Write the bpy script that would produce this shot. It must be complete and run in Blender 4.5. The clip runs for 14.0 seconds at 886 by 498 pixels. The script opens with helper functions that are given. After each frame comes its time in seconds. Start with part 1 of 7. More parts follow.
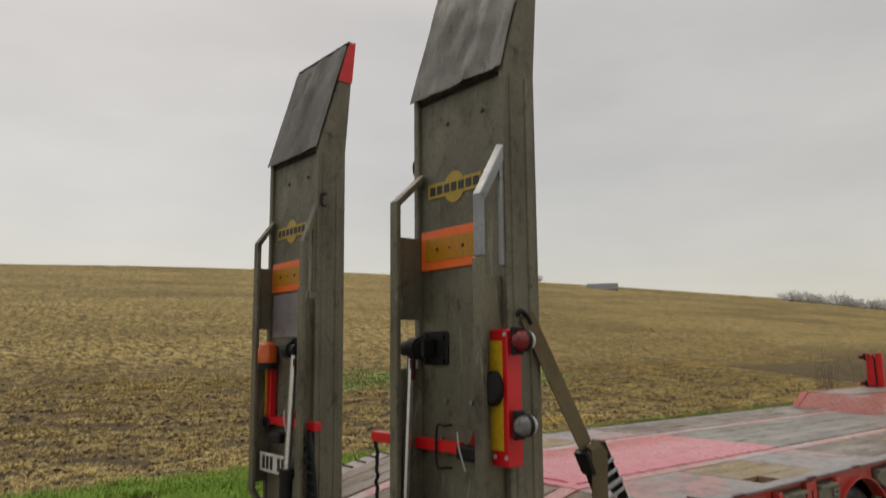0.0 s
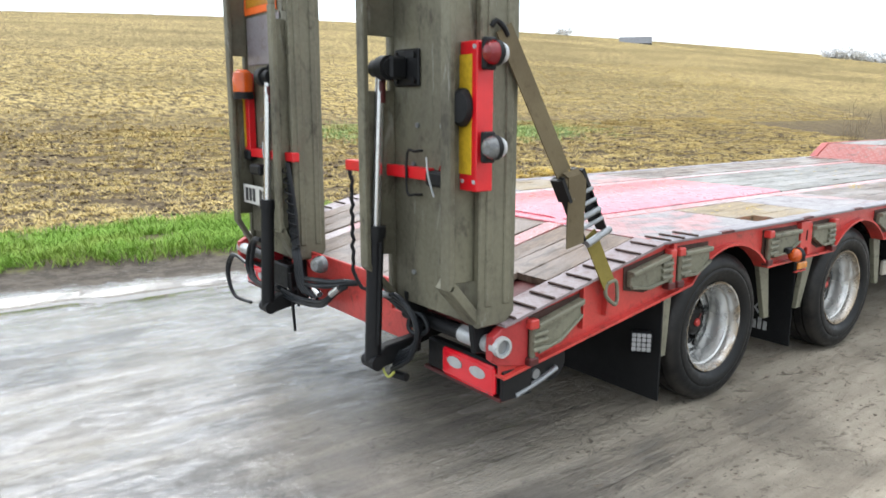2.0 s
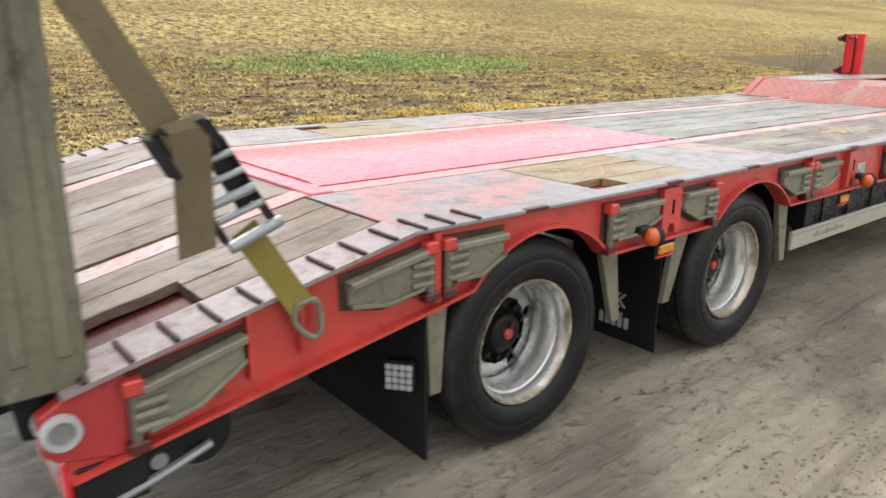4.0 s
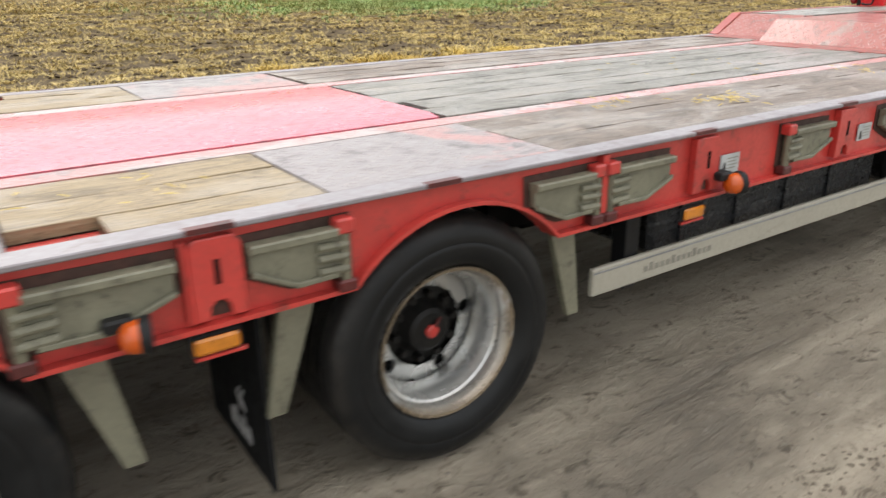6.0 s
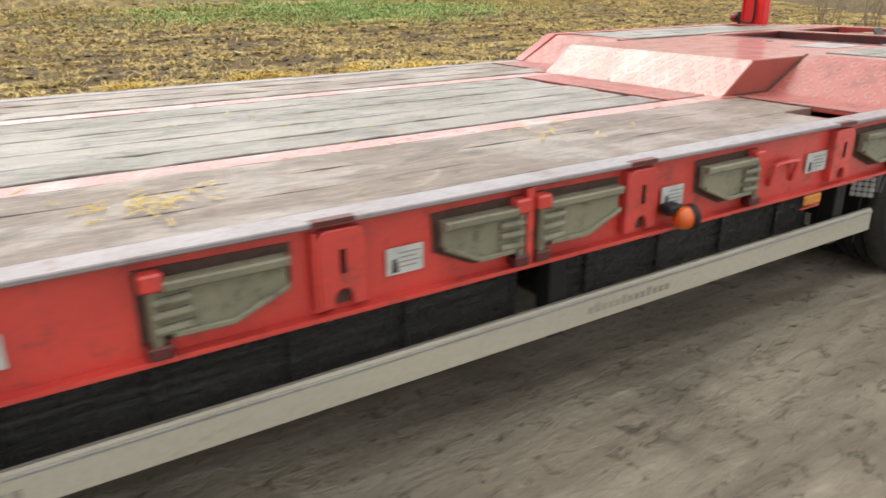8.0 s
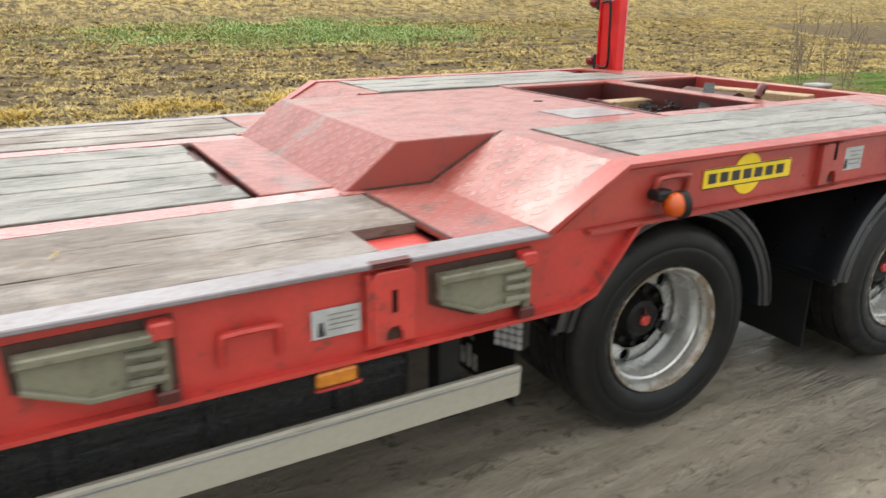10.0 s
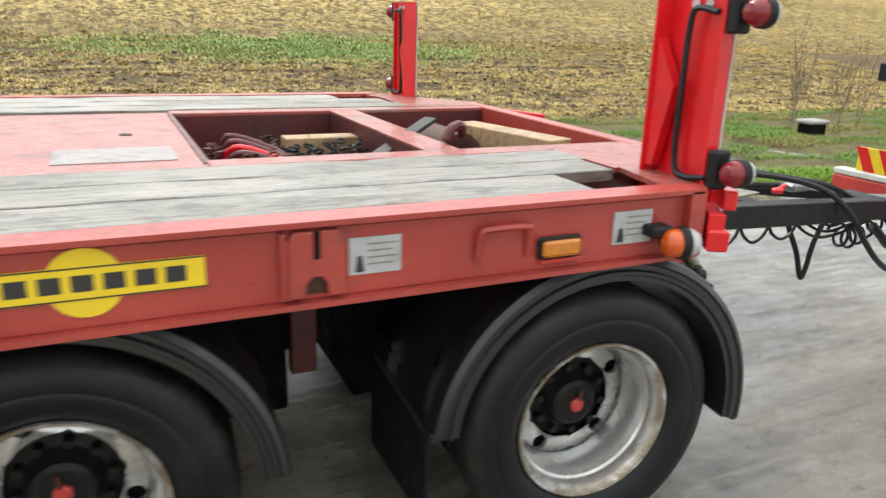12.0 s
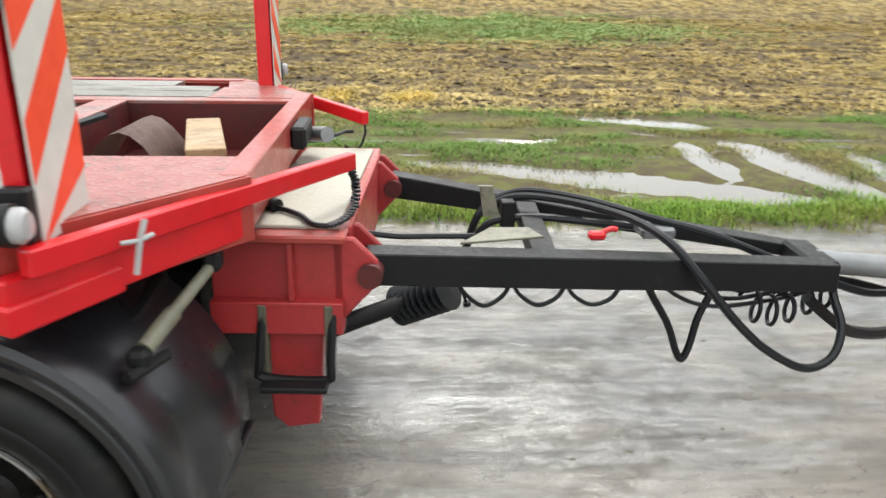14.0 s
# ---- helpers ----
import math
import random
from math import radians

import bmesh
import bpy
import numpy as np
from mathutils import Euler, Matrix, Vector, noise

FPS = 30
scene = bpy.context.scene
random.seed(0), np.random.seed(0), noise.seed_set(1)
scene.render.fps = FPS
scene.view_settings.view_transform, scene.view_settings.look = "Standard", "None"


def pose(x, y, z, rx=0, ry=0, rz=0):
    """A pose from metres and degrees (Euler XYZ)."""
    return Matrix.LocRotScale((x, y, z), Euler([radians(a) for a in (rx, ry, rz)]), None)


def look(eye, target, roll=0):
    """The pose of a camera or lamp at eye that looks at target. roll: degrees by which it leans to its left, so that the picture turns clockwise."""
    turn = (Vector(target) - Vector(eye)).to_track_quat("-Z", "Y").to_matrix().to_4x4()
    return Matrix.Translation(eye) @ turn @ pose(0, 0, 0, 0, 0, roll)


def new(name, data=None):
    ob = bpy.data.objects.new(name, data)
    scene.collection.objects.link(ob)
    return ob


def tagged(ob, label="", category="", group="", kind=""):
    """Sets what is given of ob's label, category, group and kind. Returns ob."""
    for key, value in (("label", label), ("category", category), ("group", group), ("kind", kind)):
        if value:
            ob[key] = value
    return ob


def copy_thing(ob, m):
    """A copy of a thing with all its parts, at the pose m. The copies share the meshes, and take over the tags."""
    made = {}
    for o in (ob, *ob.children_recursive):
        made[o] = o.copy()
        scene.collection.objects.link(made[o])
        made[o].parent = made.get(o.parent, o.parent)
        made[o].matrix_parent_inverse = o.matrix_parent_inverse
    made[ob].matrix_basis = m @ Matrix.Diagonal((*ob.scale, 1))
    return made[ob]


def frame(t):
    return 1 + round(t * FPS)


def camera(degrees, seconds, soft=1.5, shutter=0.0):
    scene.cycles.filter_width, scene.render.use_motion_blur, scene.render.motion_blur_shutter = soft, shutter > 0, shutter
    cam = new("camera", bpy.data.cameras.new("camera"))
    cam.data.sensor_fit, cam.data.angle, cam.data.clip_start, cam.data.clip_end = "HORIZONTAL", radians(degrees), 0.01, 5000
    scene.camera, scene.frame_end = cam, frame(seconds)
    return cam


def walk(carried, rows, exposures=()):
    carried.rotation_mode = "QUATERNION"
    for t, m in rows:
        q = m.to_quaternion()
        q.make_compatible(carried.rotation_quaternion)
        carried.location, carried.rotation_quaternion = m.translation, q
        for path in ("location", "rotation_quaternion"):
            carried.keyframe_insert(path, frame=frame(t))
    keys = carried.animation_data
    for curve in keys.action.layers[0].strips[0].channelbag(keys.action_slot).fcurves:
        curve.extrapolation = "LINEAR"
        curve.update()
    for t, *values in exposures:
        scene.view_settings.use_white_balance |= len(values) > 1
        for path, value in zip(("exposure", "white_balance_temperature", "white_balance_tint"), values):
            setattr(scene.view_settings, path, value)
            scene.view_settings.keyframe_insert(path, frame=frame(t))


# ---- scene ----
cam = camera(62.5, 14.0, soft=1.5, shutter=0.45)
PATH = [
    (0, (-2.148, -2.119, 1.68), (-0.899, -0.581, 1.955), -0.5),
    (0.5, (-2.157, -2.13, 1.645), (-0.91, -0.569, 1.741), -0.6),
    (1, (-2.119, -2.116, 1.61), (-0.894, -0.538, 1.508), -0.4),
    (1.5, (-2.008, -2.098, 1.565), (-0.833, -0.501, 1.301), -1.1),
    (2, (-1.818, -2.056, 1.535), (-0.633, -0.49, 1.152), 0.1),
    (2.5, (-1.554, -1.934, 1.474), (-0.366, -0.392, 1.018), -0.7),
    (2.7, (-1.413, -1.879, 1.474), (-0.145, -0.414, 0.98), 0.0),
    (4.8, (0.555, -1.649, 1.464), (1.661, -0.124, 0.792), -0.5),
    (5, (0.762, -1.641, 1.463), (1.836, -0.116, 0.742), -0.7),
    (5.5, (1.316, -1.582, 1.436), (2.394, -0.049, 0.739), -0.6),
    (6, (1.906, -1.559, 1.427), (2.956, -0.008, 0.725), -0.8),
    (6.5, (2.502, -1.557, 1.427), (3.524, 0.003, 0.704), -0.7),
    (7, (3.12, -1.518, 1.415), (4.14, 0.043, 0.692), -1.9),
    (7.5, (3.721, -1.527, 1.435), (4.715, 0.066, 0.746), -1.1),
    (8, (4.299, -1.498, 1.427), (5.318, 0.08, 0.742), -0.5),
    (8.2, (4.509, -1.494, 1.45), (5.547, 0.075, 0.773), -0.8),
    (10.3, (6.658, -1.539, 1.519), (7.598, 0.112, 0.894), 0.4),
    (10.5, (6.868, -1.496, 1.484), (7.835, 0.16, 0.916), 0.2),
    (11, (7.384, -1.449, 1.5), (8.361, 0.193, 0.909), -0.2),
    (11.5, (7.911, -1.471, 1.511), (8.804, 0.222, 0.931), 1.4),
    (12, (8.428, -1.429, 1.478), (9.244, 0.297, 0.885), 1.9),
    (12.5, (8.959, -1.449, 1.493), (9.599, 0.356, 0.917), -0.4),
    (13, (9.523, -1.465, 1.533), (10.014, 0.358, 0.876), -0.2),
    (13.5, (10.073, -1.369, 1.527), (10.463, 0.476, 0.861), 0.5),
    (14, (10.582, -1.297, 1.515), (10.722, 0.585, 0.855), 1.1),
]
walk(cam, [(t, look(eye, target, roll)) for t, eye, target, roll in PATH],
     exposures=[(0.0, -0.80, 7150, 11), (0.5, -0.40, 7250, 12), (1.0, 0.16, 7250, 13), (1.5, 0.62, 6900, 12), (2.0, 0.70, 6000, 8), (2.5, 0.78, 6180, 8), (5.0, 0.40, 6550, 10), (6.5, 0.45, 6600, 10), (8.0, 0.46, 6820, 10), (10.5, 0.46, 6520, 7), (12.5, 0.61, 6480, 7), (14.0, 0.60, 6480, 7)])

# ---- world, sun, exposure ----
SUN_EL, SUN_AZ = radians(50), radians(6)
world = bpy.data.worlds.new("overcast")
scene.world = world
world.use_nodes = True
wn, wl = world.node_tree.nodes, world.node_tree.links
wn.clear()
w_out, w_bg, w_bg2, w_mix = wn.new("ShaderNodeOutputWorld"), wn.new("ShaderNodeBackground"), wn.new("ShaderNodeBackground"), wn.new("ShaderNodeAddShader")
w_sky = wn.new("ShaderNodeTexSky")
w_sky.sky_type, w_sky.sun_disc, w_sky.sun_elevation, w_sky.sun_rotation = "NISHITA", False, SUN_EL, SUN_AZ
w_sky.air_density, w_sky.dust_density = 1.0, 1.2
w_bg.inputs["Strength"].default_value = 0.05
wl.new(w_sky.outputs[0], w_bg.inputs["Color"])
# the cloud layer: soft grey, a little darker in drifts
w_tc, w_map, w_no, w_rp = wn.new("ShaderNodeTexCoord"), wn.new("ShaderNodeMapping"), wn.new("ShaderNodeTexNoise"), wn.new("ShaderNodeValToRGB")
w_map.inputs["Scale"].default_value = (1.0, 1.0, 3.2)
w_no.inputs["Scale"].default_value, w_no.inputs["Detail"].default_value, w_no.inputs["Roughness"].default_value = 2.3, 4.0, 0.5
wl.new(w_tc.outputs["Generated"], w_map.inputs[0])
wl.new(w_map.outputs[0], w_no.inputs["Vector"])
wl.new(w_no.outputs[0], w_rp.inputs[0])
w_rp.color_ramp.elements[0].position, w_rp.color_ramp.elements[0].color = 0.30, (0.80, 0.785, 0.750, 1)
w_rp.color_ramp.elements[1].position, w_rp.color_ramp.elements[1].color = 0.68, (1.0, 0.980, 0.935, 1)
wl.new(w_rp.outputs[0], w_bg2.inputs["Color"])
w_sep, w_up = wn.new("ShaderNodeSeparateXYZ"), wn.new("ShaderNodeMapRange")
wl.new(w_tc.outputs["Generated"], w_sep.inputs[0])
wl.new(w_sep.outputs[2], w_up.inputs[0])
for i_, v_ in enumerate((0.40, 1.0, 0.86, 1.75)):
    w_up.inputs[i_ + 1].default_value = v_
wl.new(w_up.outputs[0], w_bg2.inputs["Strength"])
wl.new(w_bg.outputs[0], w_mix.inputs[0])
wl.new(w_bg2.outputs[0], w_mix.inputs[1])
wl.new(w_mix.outputs[0], w_out.inputs["Surface"])

sun_data = bpy.data.lights.new("sun", "SUN")
sun_data.energy, sun_data.angle, sun_data.color = 1.5, radians(24), (1.0, 0.97, 0.92)
sun = new("sun", sun_data)
sun.matrix_world = look((4, 40, 48), (0, 0, 0))

# ---- small tools ----
def box(bm, x0, x1, y0, y1, z0, z1, bev=0.0):
    vs = [bm.verts.new((x, y, z)) for x in (x0, x1) for y in (y0, y1) for z in (z0, z1)]
    fs = [bm.faces.new([vs[i] for i in q]) for q in ((0, 1, 3, 2), (4, 6, 7, 5), (0, 4, 5, 1), (2, 3, 7, 6), (0, 2, 6, 4), (1, 5, 7, 3))]
    if bev:
        bmesh.ops.bevel(bm, geom=list({e for f in fs for e in f.edges}), offset=bev, segments=1, affect="EDGES", profile=0.5)
    return bm


def prism(bm, pts, axis, a, b, bev=0.0):
    """A flat outline pushed from a to b along an axis; pts are the two other coordinates, in the order x, y, z."""
    def at(p, h):
        return {"x": (h, p[0], p[1]), "y": (p[0], h, p[1]), "z": (p[0], p[1], h)}[axis]
    lo, hi = [bm.verts.new(at(p, a)) for p in pts], [bm.verts.new(at(p, b)) for p in pts]
    fs = [bm.faces.new(lo[::-1]), bm.faces.new(hi)]
    n = len(pts)
    fs += [bm.faces.new((lo[i], lo[(i + 1) % n], hi[(i + 1) % n], hi[i])) for i in range(n)]
    bmesh.ops.recalc_face_normals(bm, faces=fs)
    if bev:
        bmesh.ops.bevel(bm, geom=list({e for f in fs[:2] for e in f.edges}), offset=bev, segments=1, affect="EDGES", profile=0.5)
    return bm


def frame_of(d):
    d = d.normalized()
    u = d.cross(Vector((0, 0, 1)) if abs(d.z) < 0.9 else Vector((1, 0, 0))).normalized()
    return u, d.cross(u)


def cyl(bm, p0, p1, r0, r1=None, seg=16, caps=True):
    p0, p1, r1 = Vector(p0), Vector(p1), r0 if r1 is None else r1
    u, v = frame_of(p1 - p0)
    ring = [[bm.verts.new(p + r * (math.cos(k * math.tau / seg) * u + math.sin(k * math.tau / seg) * v)) for k in range(seg)] for p, r in ((p0, r0), (p1, r1))]
    for k in range(seg):
        bm.faces.new((ring[0][k], ring[0][(k + 1) % seg], ring[1][(k + 1) % seg], ring[1][k]))
    if caps:
        bm.faces.new(ring[0][::-1])
        bm.faces.new(ring[1])
    return bm


def smooth_path(pts, n=6):
    pts = [Vector(p) for p in pts]
    ext = [2 * pts[0] - pts[1]] + pts + [2 * pts[-1] - pts[-2]]
    out = []
    for i in range(1, len(ext) - 2):
        p0, p1, p2, p3 = ext[i - 1:i + 3]
        for k in range(n):
            t = k / n
            out.append(0.5 * (2 * p1 + (p2 - p0) * t + (2 * p0 - 5 * p1 + 4 * p2 - p3) * t * t + (3 * p1 - p0 - 3 * p2 + p3) * t ** 3))
    return out + [pts[-1]]


def tube(bm, pts, r, seg=8, n=6):
    path = smooth_path(pts, n) if n > 1 else [Vector(p) for p in pts]
    u, rings = None, []
    for i, p in enumerate(path):
        d = (path[min(i + 1, len(path) - 1)] - path[max(i - 1, 0)]).normalized()
        if u is None:
            u, v = frame_of(d)
        else:
            u = (u - d * u.dot(d)).normalized()
            v = d.cross(u)
        rings.append([bm.verts.new(p + r * (math.cos(k * math.tau / seg) * u + math.sin(k * math.tau / seg) * v)) for k in range(seg)])
    for a, b in zip(rings, rings[1:]):
        for k in range(seg):
            bm.faces.new((a[k], a[(k + 1) % seg], b[(k + 1) % seg], b[k]))
    bm.faces.new(rings[0][::-1])
    bm.faces.new(rings[-1])
    return bm


def lathe(bm, profile, seg=48, closed=True):
    """Turns an outline of (radius, y) round the y axis."""
    rings = [[bm.verts.new((r * math.cos(k * math.tau / seg), y, r * math.sin(k * math.tau / seg))) for k in range(seg)] for r, y in profile]
    pairs = list(zip(rings, rings[1:])) + ([(rings[-1], rings[0])] if closed else [])
    for a, b in pairs:
        for k in range(seg):
            bm.faces.new((a[k], a[(k + 1) % seg], b[(k + 1) % seg], b[k]))
    bmesh.ops.recalc_face_normals(bm, faces=bm.faces)
    return bm


def mesh_of(name, bm, material, angle=35):
    me = bpy.data.meshes.new(name)
    bmesh.ops.recalc_face_normals(bm, faces=bm.faces)
    bm.to_mesh(me)
    bm.free()
    me.materials.append(material)
    me.polygons.foreach_set("use_smooth", [True] * len(me.polygons))
    me.set_sharp_from_angle(angle=radians(angle))
    return me


def part(name, bm, material, parent=None, label="", at=None):
    ob = new(name, mesh_of(name, bm, material) if isinstance(bm, bmesh.types.BMesh) else bm)
    if parent:
        ob.parent = parent
    if at:
        ob.matrix_basis = at if isinstance(at, Matrix) else Matrix.Translation(at)
    if label:
        ob["label"] = label
    return ob


def thing(name, label, category, at=(0, 0, 0), group=""):
    return tagged(new(name), label, category, group) if at == (0, 0, 0) else put_at(tagged(new(name), label, category, group), at)


def put_at(ob, at):
    ob.matrix_basis = Matrix.Translation(at)
    return ob


def B():
    return bmesh.new()


def from_lists(name, verts, faces, material, smooth=False):
    me = bpy.data.meshes.new(name)
    me.from_pydata(verts, [], faces)
    me.materials.append(material)
    if smooth:
        me.polygons.foreach_set("use_smooth", [True] * len(me.polygons))
    me.update()
    return me


# ---- materials ----
class Nodes:
    """A little shorthand over a node tree."""
    def __init__(self, name):
        self.m = bpy.data.materials.new(name)
        self.m.use_nodes = True
        self.t = self.m.node_tree
        self.b = self.t.nodes["Principled BSDF"]
        self.tc = self.t.nodes.new("ShaderNodeTexCoord")

    def put(self, value, socket):
        if isinstance(value, bpy.types.NodeSocket):
            self.t.links.new(value, socket)
        elif value is not None:
            socket.default_value = (*value, 1) if isinstance(value, tuple) and len(value) == 3 and socket.type == "RGBA" else value

    def coords(self, scale=(1, 1, 1), rot=(0, 0, 0)):
        n = self.t.nodes.new("ShaderNodeMapping")
        n.inputs["Scale"].default_value, n.inputs["Rotation"].default_value = scale, rot
        self.t.links.new(self.tc.outputs["Object"], n.inputs[0])
        return n.outputs[0]

    def noise(self, scale, detail=4.0, rough=0.55, vec=None, distort=0.0):
        n = self.t.nodes.new("ShaderNodeTexNoise")
        n.inputs["Scale"].default_value, n.inputs["Detail"].default_value, n.inputs["Roughness"].default_value = scale, detail, rough
        n.inputs["Distortion"].default_value = distort
        self.t.links.new(vec if vec else self.coords(), n.inputs["Vector"])
        return n.outputs[0]

    def noise_free(self, vec, axis):
        n = self.t.nodes.new("ShaderNodeSeparateXYZ")
        self.t.links.new(vec, n.inputs[0])
        return n.outputs[axis]

    def math(self, op, a, b=0.0, clamp=False):
        n = self.t.nodes.new("ShaderNodeMath")
        n.operation, n.use_clamp = op, clamp
        self.put(a, n.inputs[0]), self.put(b, n.inputs[1])
        return n.outputs[0]

    def step(self, v, lo, hi, a=0.0, b=1.0):
        n = self.t.nodes.new("ShaderNodeMapRange")
        n.interpolation_type = "SMOOTHSTEP"
        for i, x in enumerate((v, lo, hi, a, b)):
            self.put(x, n.inputs[i])
        return n.outputs[0]

    def mix(self, f, a, b):
        n = self.t.nodes.new("ShaderNodeMix")
        n.data_type = "RGBA"
        self.put(f, n.inputs[0]), self.put(a, n.inputs[6]), self.put(b, n.inputs[7])
        return n.outputs[2]

    def bump(self, h, strength, dist=0.01, after=None):
        n = self.t.nodes.new("ShaderNodeBump")
        n.inputs["Strength"].default_value, n.inputs["Distance"].default_value = strength, dist
        self.t.links.new(h, n.inputs["Height"])
        if after:
            self.t.links.new(after, n.inputs["Normal"])
        return n.outputs[0]

    def random(self):
        return self.t.nodes.new("ShaderNodeObjectInfo").outputs["Random"]

    def island(self):
        return self.t.nodes.new("ShaderNodeNewGeometry").outputs["Random Per Island"]

    def done(self, color, rough, metal=0.0, normal=None, coat=0.0, coat_rough=0.1, trans=0.0, spec=None, emit=None, film=None):
        i = self.b.inputs
        self.put(color, i["Base Color"]), self.put(rough, i["Roughness"]), self.put(metal, i["Metallic"])
        self.put(normal, i["Normal"]), self.put(coat, i["Coat Weight"]), self.put(coat_rough, i["Coat Roughness"])
        self.put(trans, i["Transmission Weight"]), self.put(spec, i["Specular IOR Level"])
        if normal and coat:
            self.put(film or normal, i["Coat Normal"])
        if emit:
            self.put(emit[0], i["Emission Color"]), self.put(emit[1], i["Emission Strength"])
        return self.m


def worn(name, c1, c2, grime, scale=3.0, amount=0.35, rough=(0.35, 0.7), metal=0.0, bump=0.12, fine=60.0, coat=0.0, stretch=(1, 1, 1), vary=0.12, spec=None, scuff=None):
    """A painted or metal surface: two tones in large patches, grime in streaks, fine grain, each object a little different."""
    k = Nodes(name)
    v = k.coords(stretch)
    big, mid, tiny = k.noise(scale, 3, 0.5, v), k.noise(scale * 4.3, 6, 0.7, v, 0.4), k.noise(fine, 3, 0.6)
    col = k.mix(k.step(big, 0.35, 0.68), c1, c2)
    g = k.step(mid, 0.70 - amount * 0.5, 0.86 - amount * 0.35)
    col = k.mix(k.math("MULTIPLY", g, 0.85), col, grime)
    col = k.mix(k.step(k.random(), 0.0, 1.0, 0.0, vary), col, grime)
    col = k.mix(k.step(tiny, 0.3, 0.8, 0.0, 0.22), col, grime)
    if scuff:
        rub = k.noise(scale * 2.7, 7, 0.72, k.coords((stretch[0] * 1.6, stretch[1] * 1.6, stretch[2] * 0.6)), 0.8)
        col = k.mix(k.step(rub, 0.59, 0.70, 0.0, 0.7), col, scuff)
    r = k.step(k.math("ADD", k.math("MULTIPLY", mid, 0.6), k.math("MULTIPLY", tiny, 0.4)), 0.3, 0.7, rough[0], rough[1])
    return k.done(col, r, metal, k.bump(k.math("ADD", tiny, k.math("MULTIPLY", mid, 1.5)), bump, 0.004), coat, spec=spec)


def plain(name, color, rough=0.5, metal=0.0, coat=0.0, vary=0.15, scale=9.0, spec=None):
    k = Nodes(name)
    n = k.noise(scale, 5, 0.65)
    dark = tuple(c * (1 - vary * 2.2) for c in color)
    col = k.mix(k.step(n, 0.3, 0.75), color, dark)
    return k.done(col, k.step(n, 0.3, 0.7, rough * 0.8, min(1.0, rough * 1.25)), metal, None, coat, spec=spec)


RED = worn("red_frame_paint", (0.60, 0.050, 0.040), (0.48, 0.037, 0.031), (0.110, 0.036, 0.028), 3.4, 0.35, (0.28, 0.52), coat=0.2)
RED_FADED = worn("faded_red_paint", (0.420, 0.058, 0.043), (0.345, 0.040, 0.031), (0.15, 0.046, 0.036), 2.4, 0.32, (0.26, 0.50), coat=0.15)
# darker copy of RED: painted shade on the nose, grime on the end cheeks
RED_NOSE = worn("darker_shaded_frame_red", (0.44, 0.032, 0.034), (0.36, 0.026, 0.028), (0.10, 0.028, 0.024), 3.4, 0.30, (0.30, 0.55), coat=0.1)
# dark red paint, taken down further to hold the neck well's shade
RED_DARK = worn("dark_red_paint_and_shade", (0.100, 0.012, 0.011), (0.075, 0.010, 0.010), (0.030, 0.016, 0.014), 3.0, 0.4, (0.35, 0.6))
RED_SIGN = plain("fluorescent_red_coat", (0.66, 0.007, 0.014), 0.35, vary=0.08, coat=0.2)
OLIVE = worn("olive_grey_steel", (0.198, 0.188, 0.130), (0.120, 0.112, 0.079), (0.050, 0.044, 0.032), 2.4, 0.38, (0.42, 0.72), 0.2, 0.06, 45, stretch=(1.2, 1.2, 0.6), scuff=(0.29, 0.285, 0.245))
OLIVE_LID = worn("olive_bracket_paint", (0.215, 0.210, 0.150), (0.160, 0.155, 0.110), (0.055, 0.050, 0.036), 5.0, 0.38, (0.35, 0.6))
SHEET = worn("grey_rubberised_sheet", (0.290, 0.280, 0.265), (0.200, 0.192, 0.182), (0.095, 0.090, 0.085), 5.0, 0.32, (0.35, 0.6), stretch=(1, 1, 0.3))
GALV = worn("galvanised_steel", (0.33, 0.345, 0.36), (0.25, 0.265, 0.28), (0.16, 0.15, 0.13), 5.0, 0.30, (0.30, 0.5), 0.55)
GALV_BRIGHT = worn("bright_zinc", (0.58, 0.60, 0.61), (0.46, 0.48, 0.49), (0.20, 0.19, 0.17), 9.0, 0.25, (0.25, 0.4), 0.3)
CHROME = plain("piston_rod_steel", (0.62, 0.62, 0.62), 0.22, 0.9, vary=0.06)
BLACK = worn("black_steel", (0.007, 0.0075, 0.009), (0.010, 0.0105, 0.0115), (0.026, 0.025, 0.023), 4.0, 0.26, (0.40, 0.65), spec=0.25)
PLASTIC = plain("black_fender_plastic", (0.0105, 0.0120, 0.0150), 0.33, vary=0.10, scale=14.0, spec=0.7)
RUBBER = worn("matt_flap_rubber", (0.0095, 0.0100, 0.0110), (0.014, 0.0145, 0.0155), (0.028, 0.027, 0.025), 4.0, 0.2, (0.6, 0.85), spec=0.12)
# dark brown for road grime, and for shade painted behind the brackets
GRIME_SHADE = worn("road_grime_and_shade", (0.050, 0.026, 0.018), (0.075, 0.030, 0.022), (0.025, 0.017, 0.013), 9.0, 0.4, (0.6, 0.9))
HOSE = plain("black_hose_rubber", (0.010, 0.012, 0.015), 0.42, vary=0.1, spec=0.35)
# near black, with the shade of the underside and holes in the colour
UNDER = plain("near_black_underside", (0.005, 0.005, 0.005), 0.7, vary=0.2, spec=0.1)
ALU = worn("dull_aluminium_profile", (0.43, 0.41, 0.345), (0.38, 0.365, 0.31), (0.22, 0.20, 0.15), 2.0, 0.22, (0.38, 0.6), 0.15, 0.05, stretch=(0.5, 1, 2))
STRAP = worn("olive_webbing", (0.150, 0.118, 0.062), (0.115, 0.088, 0.046), (0.06, 0.045, 0.025), 5.0, 0.3, (0.75, 0.95), 0, 0.35, 220)
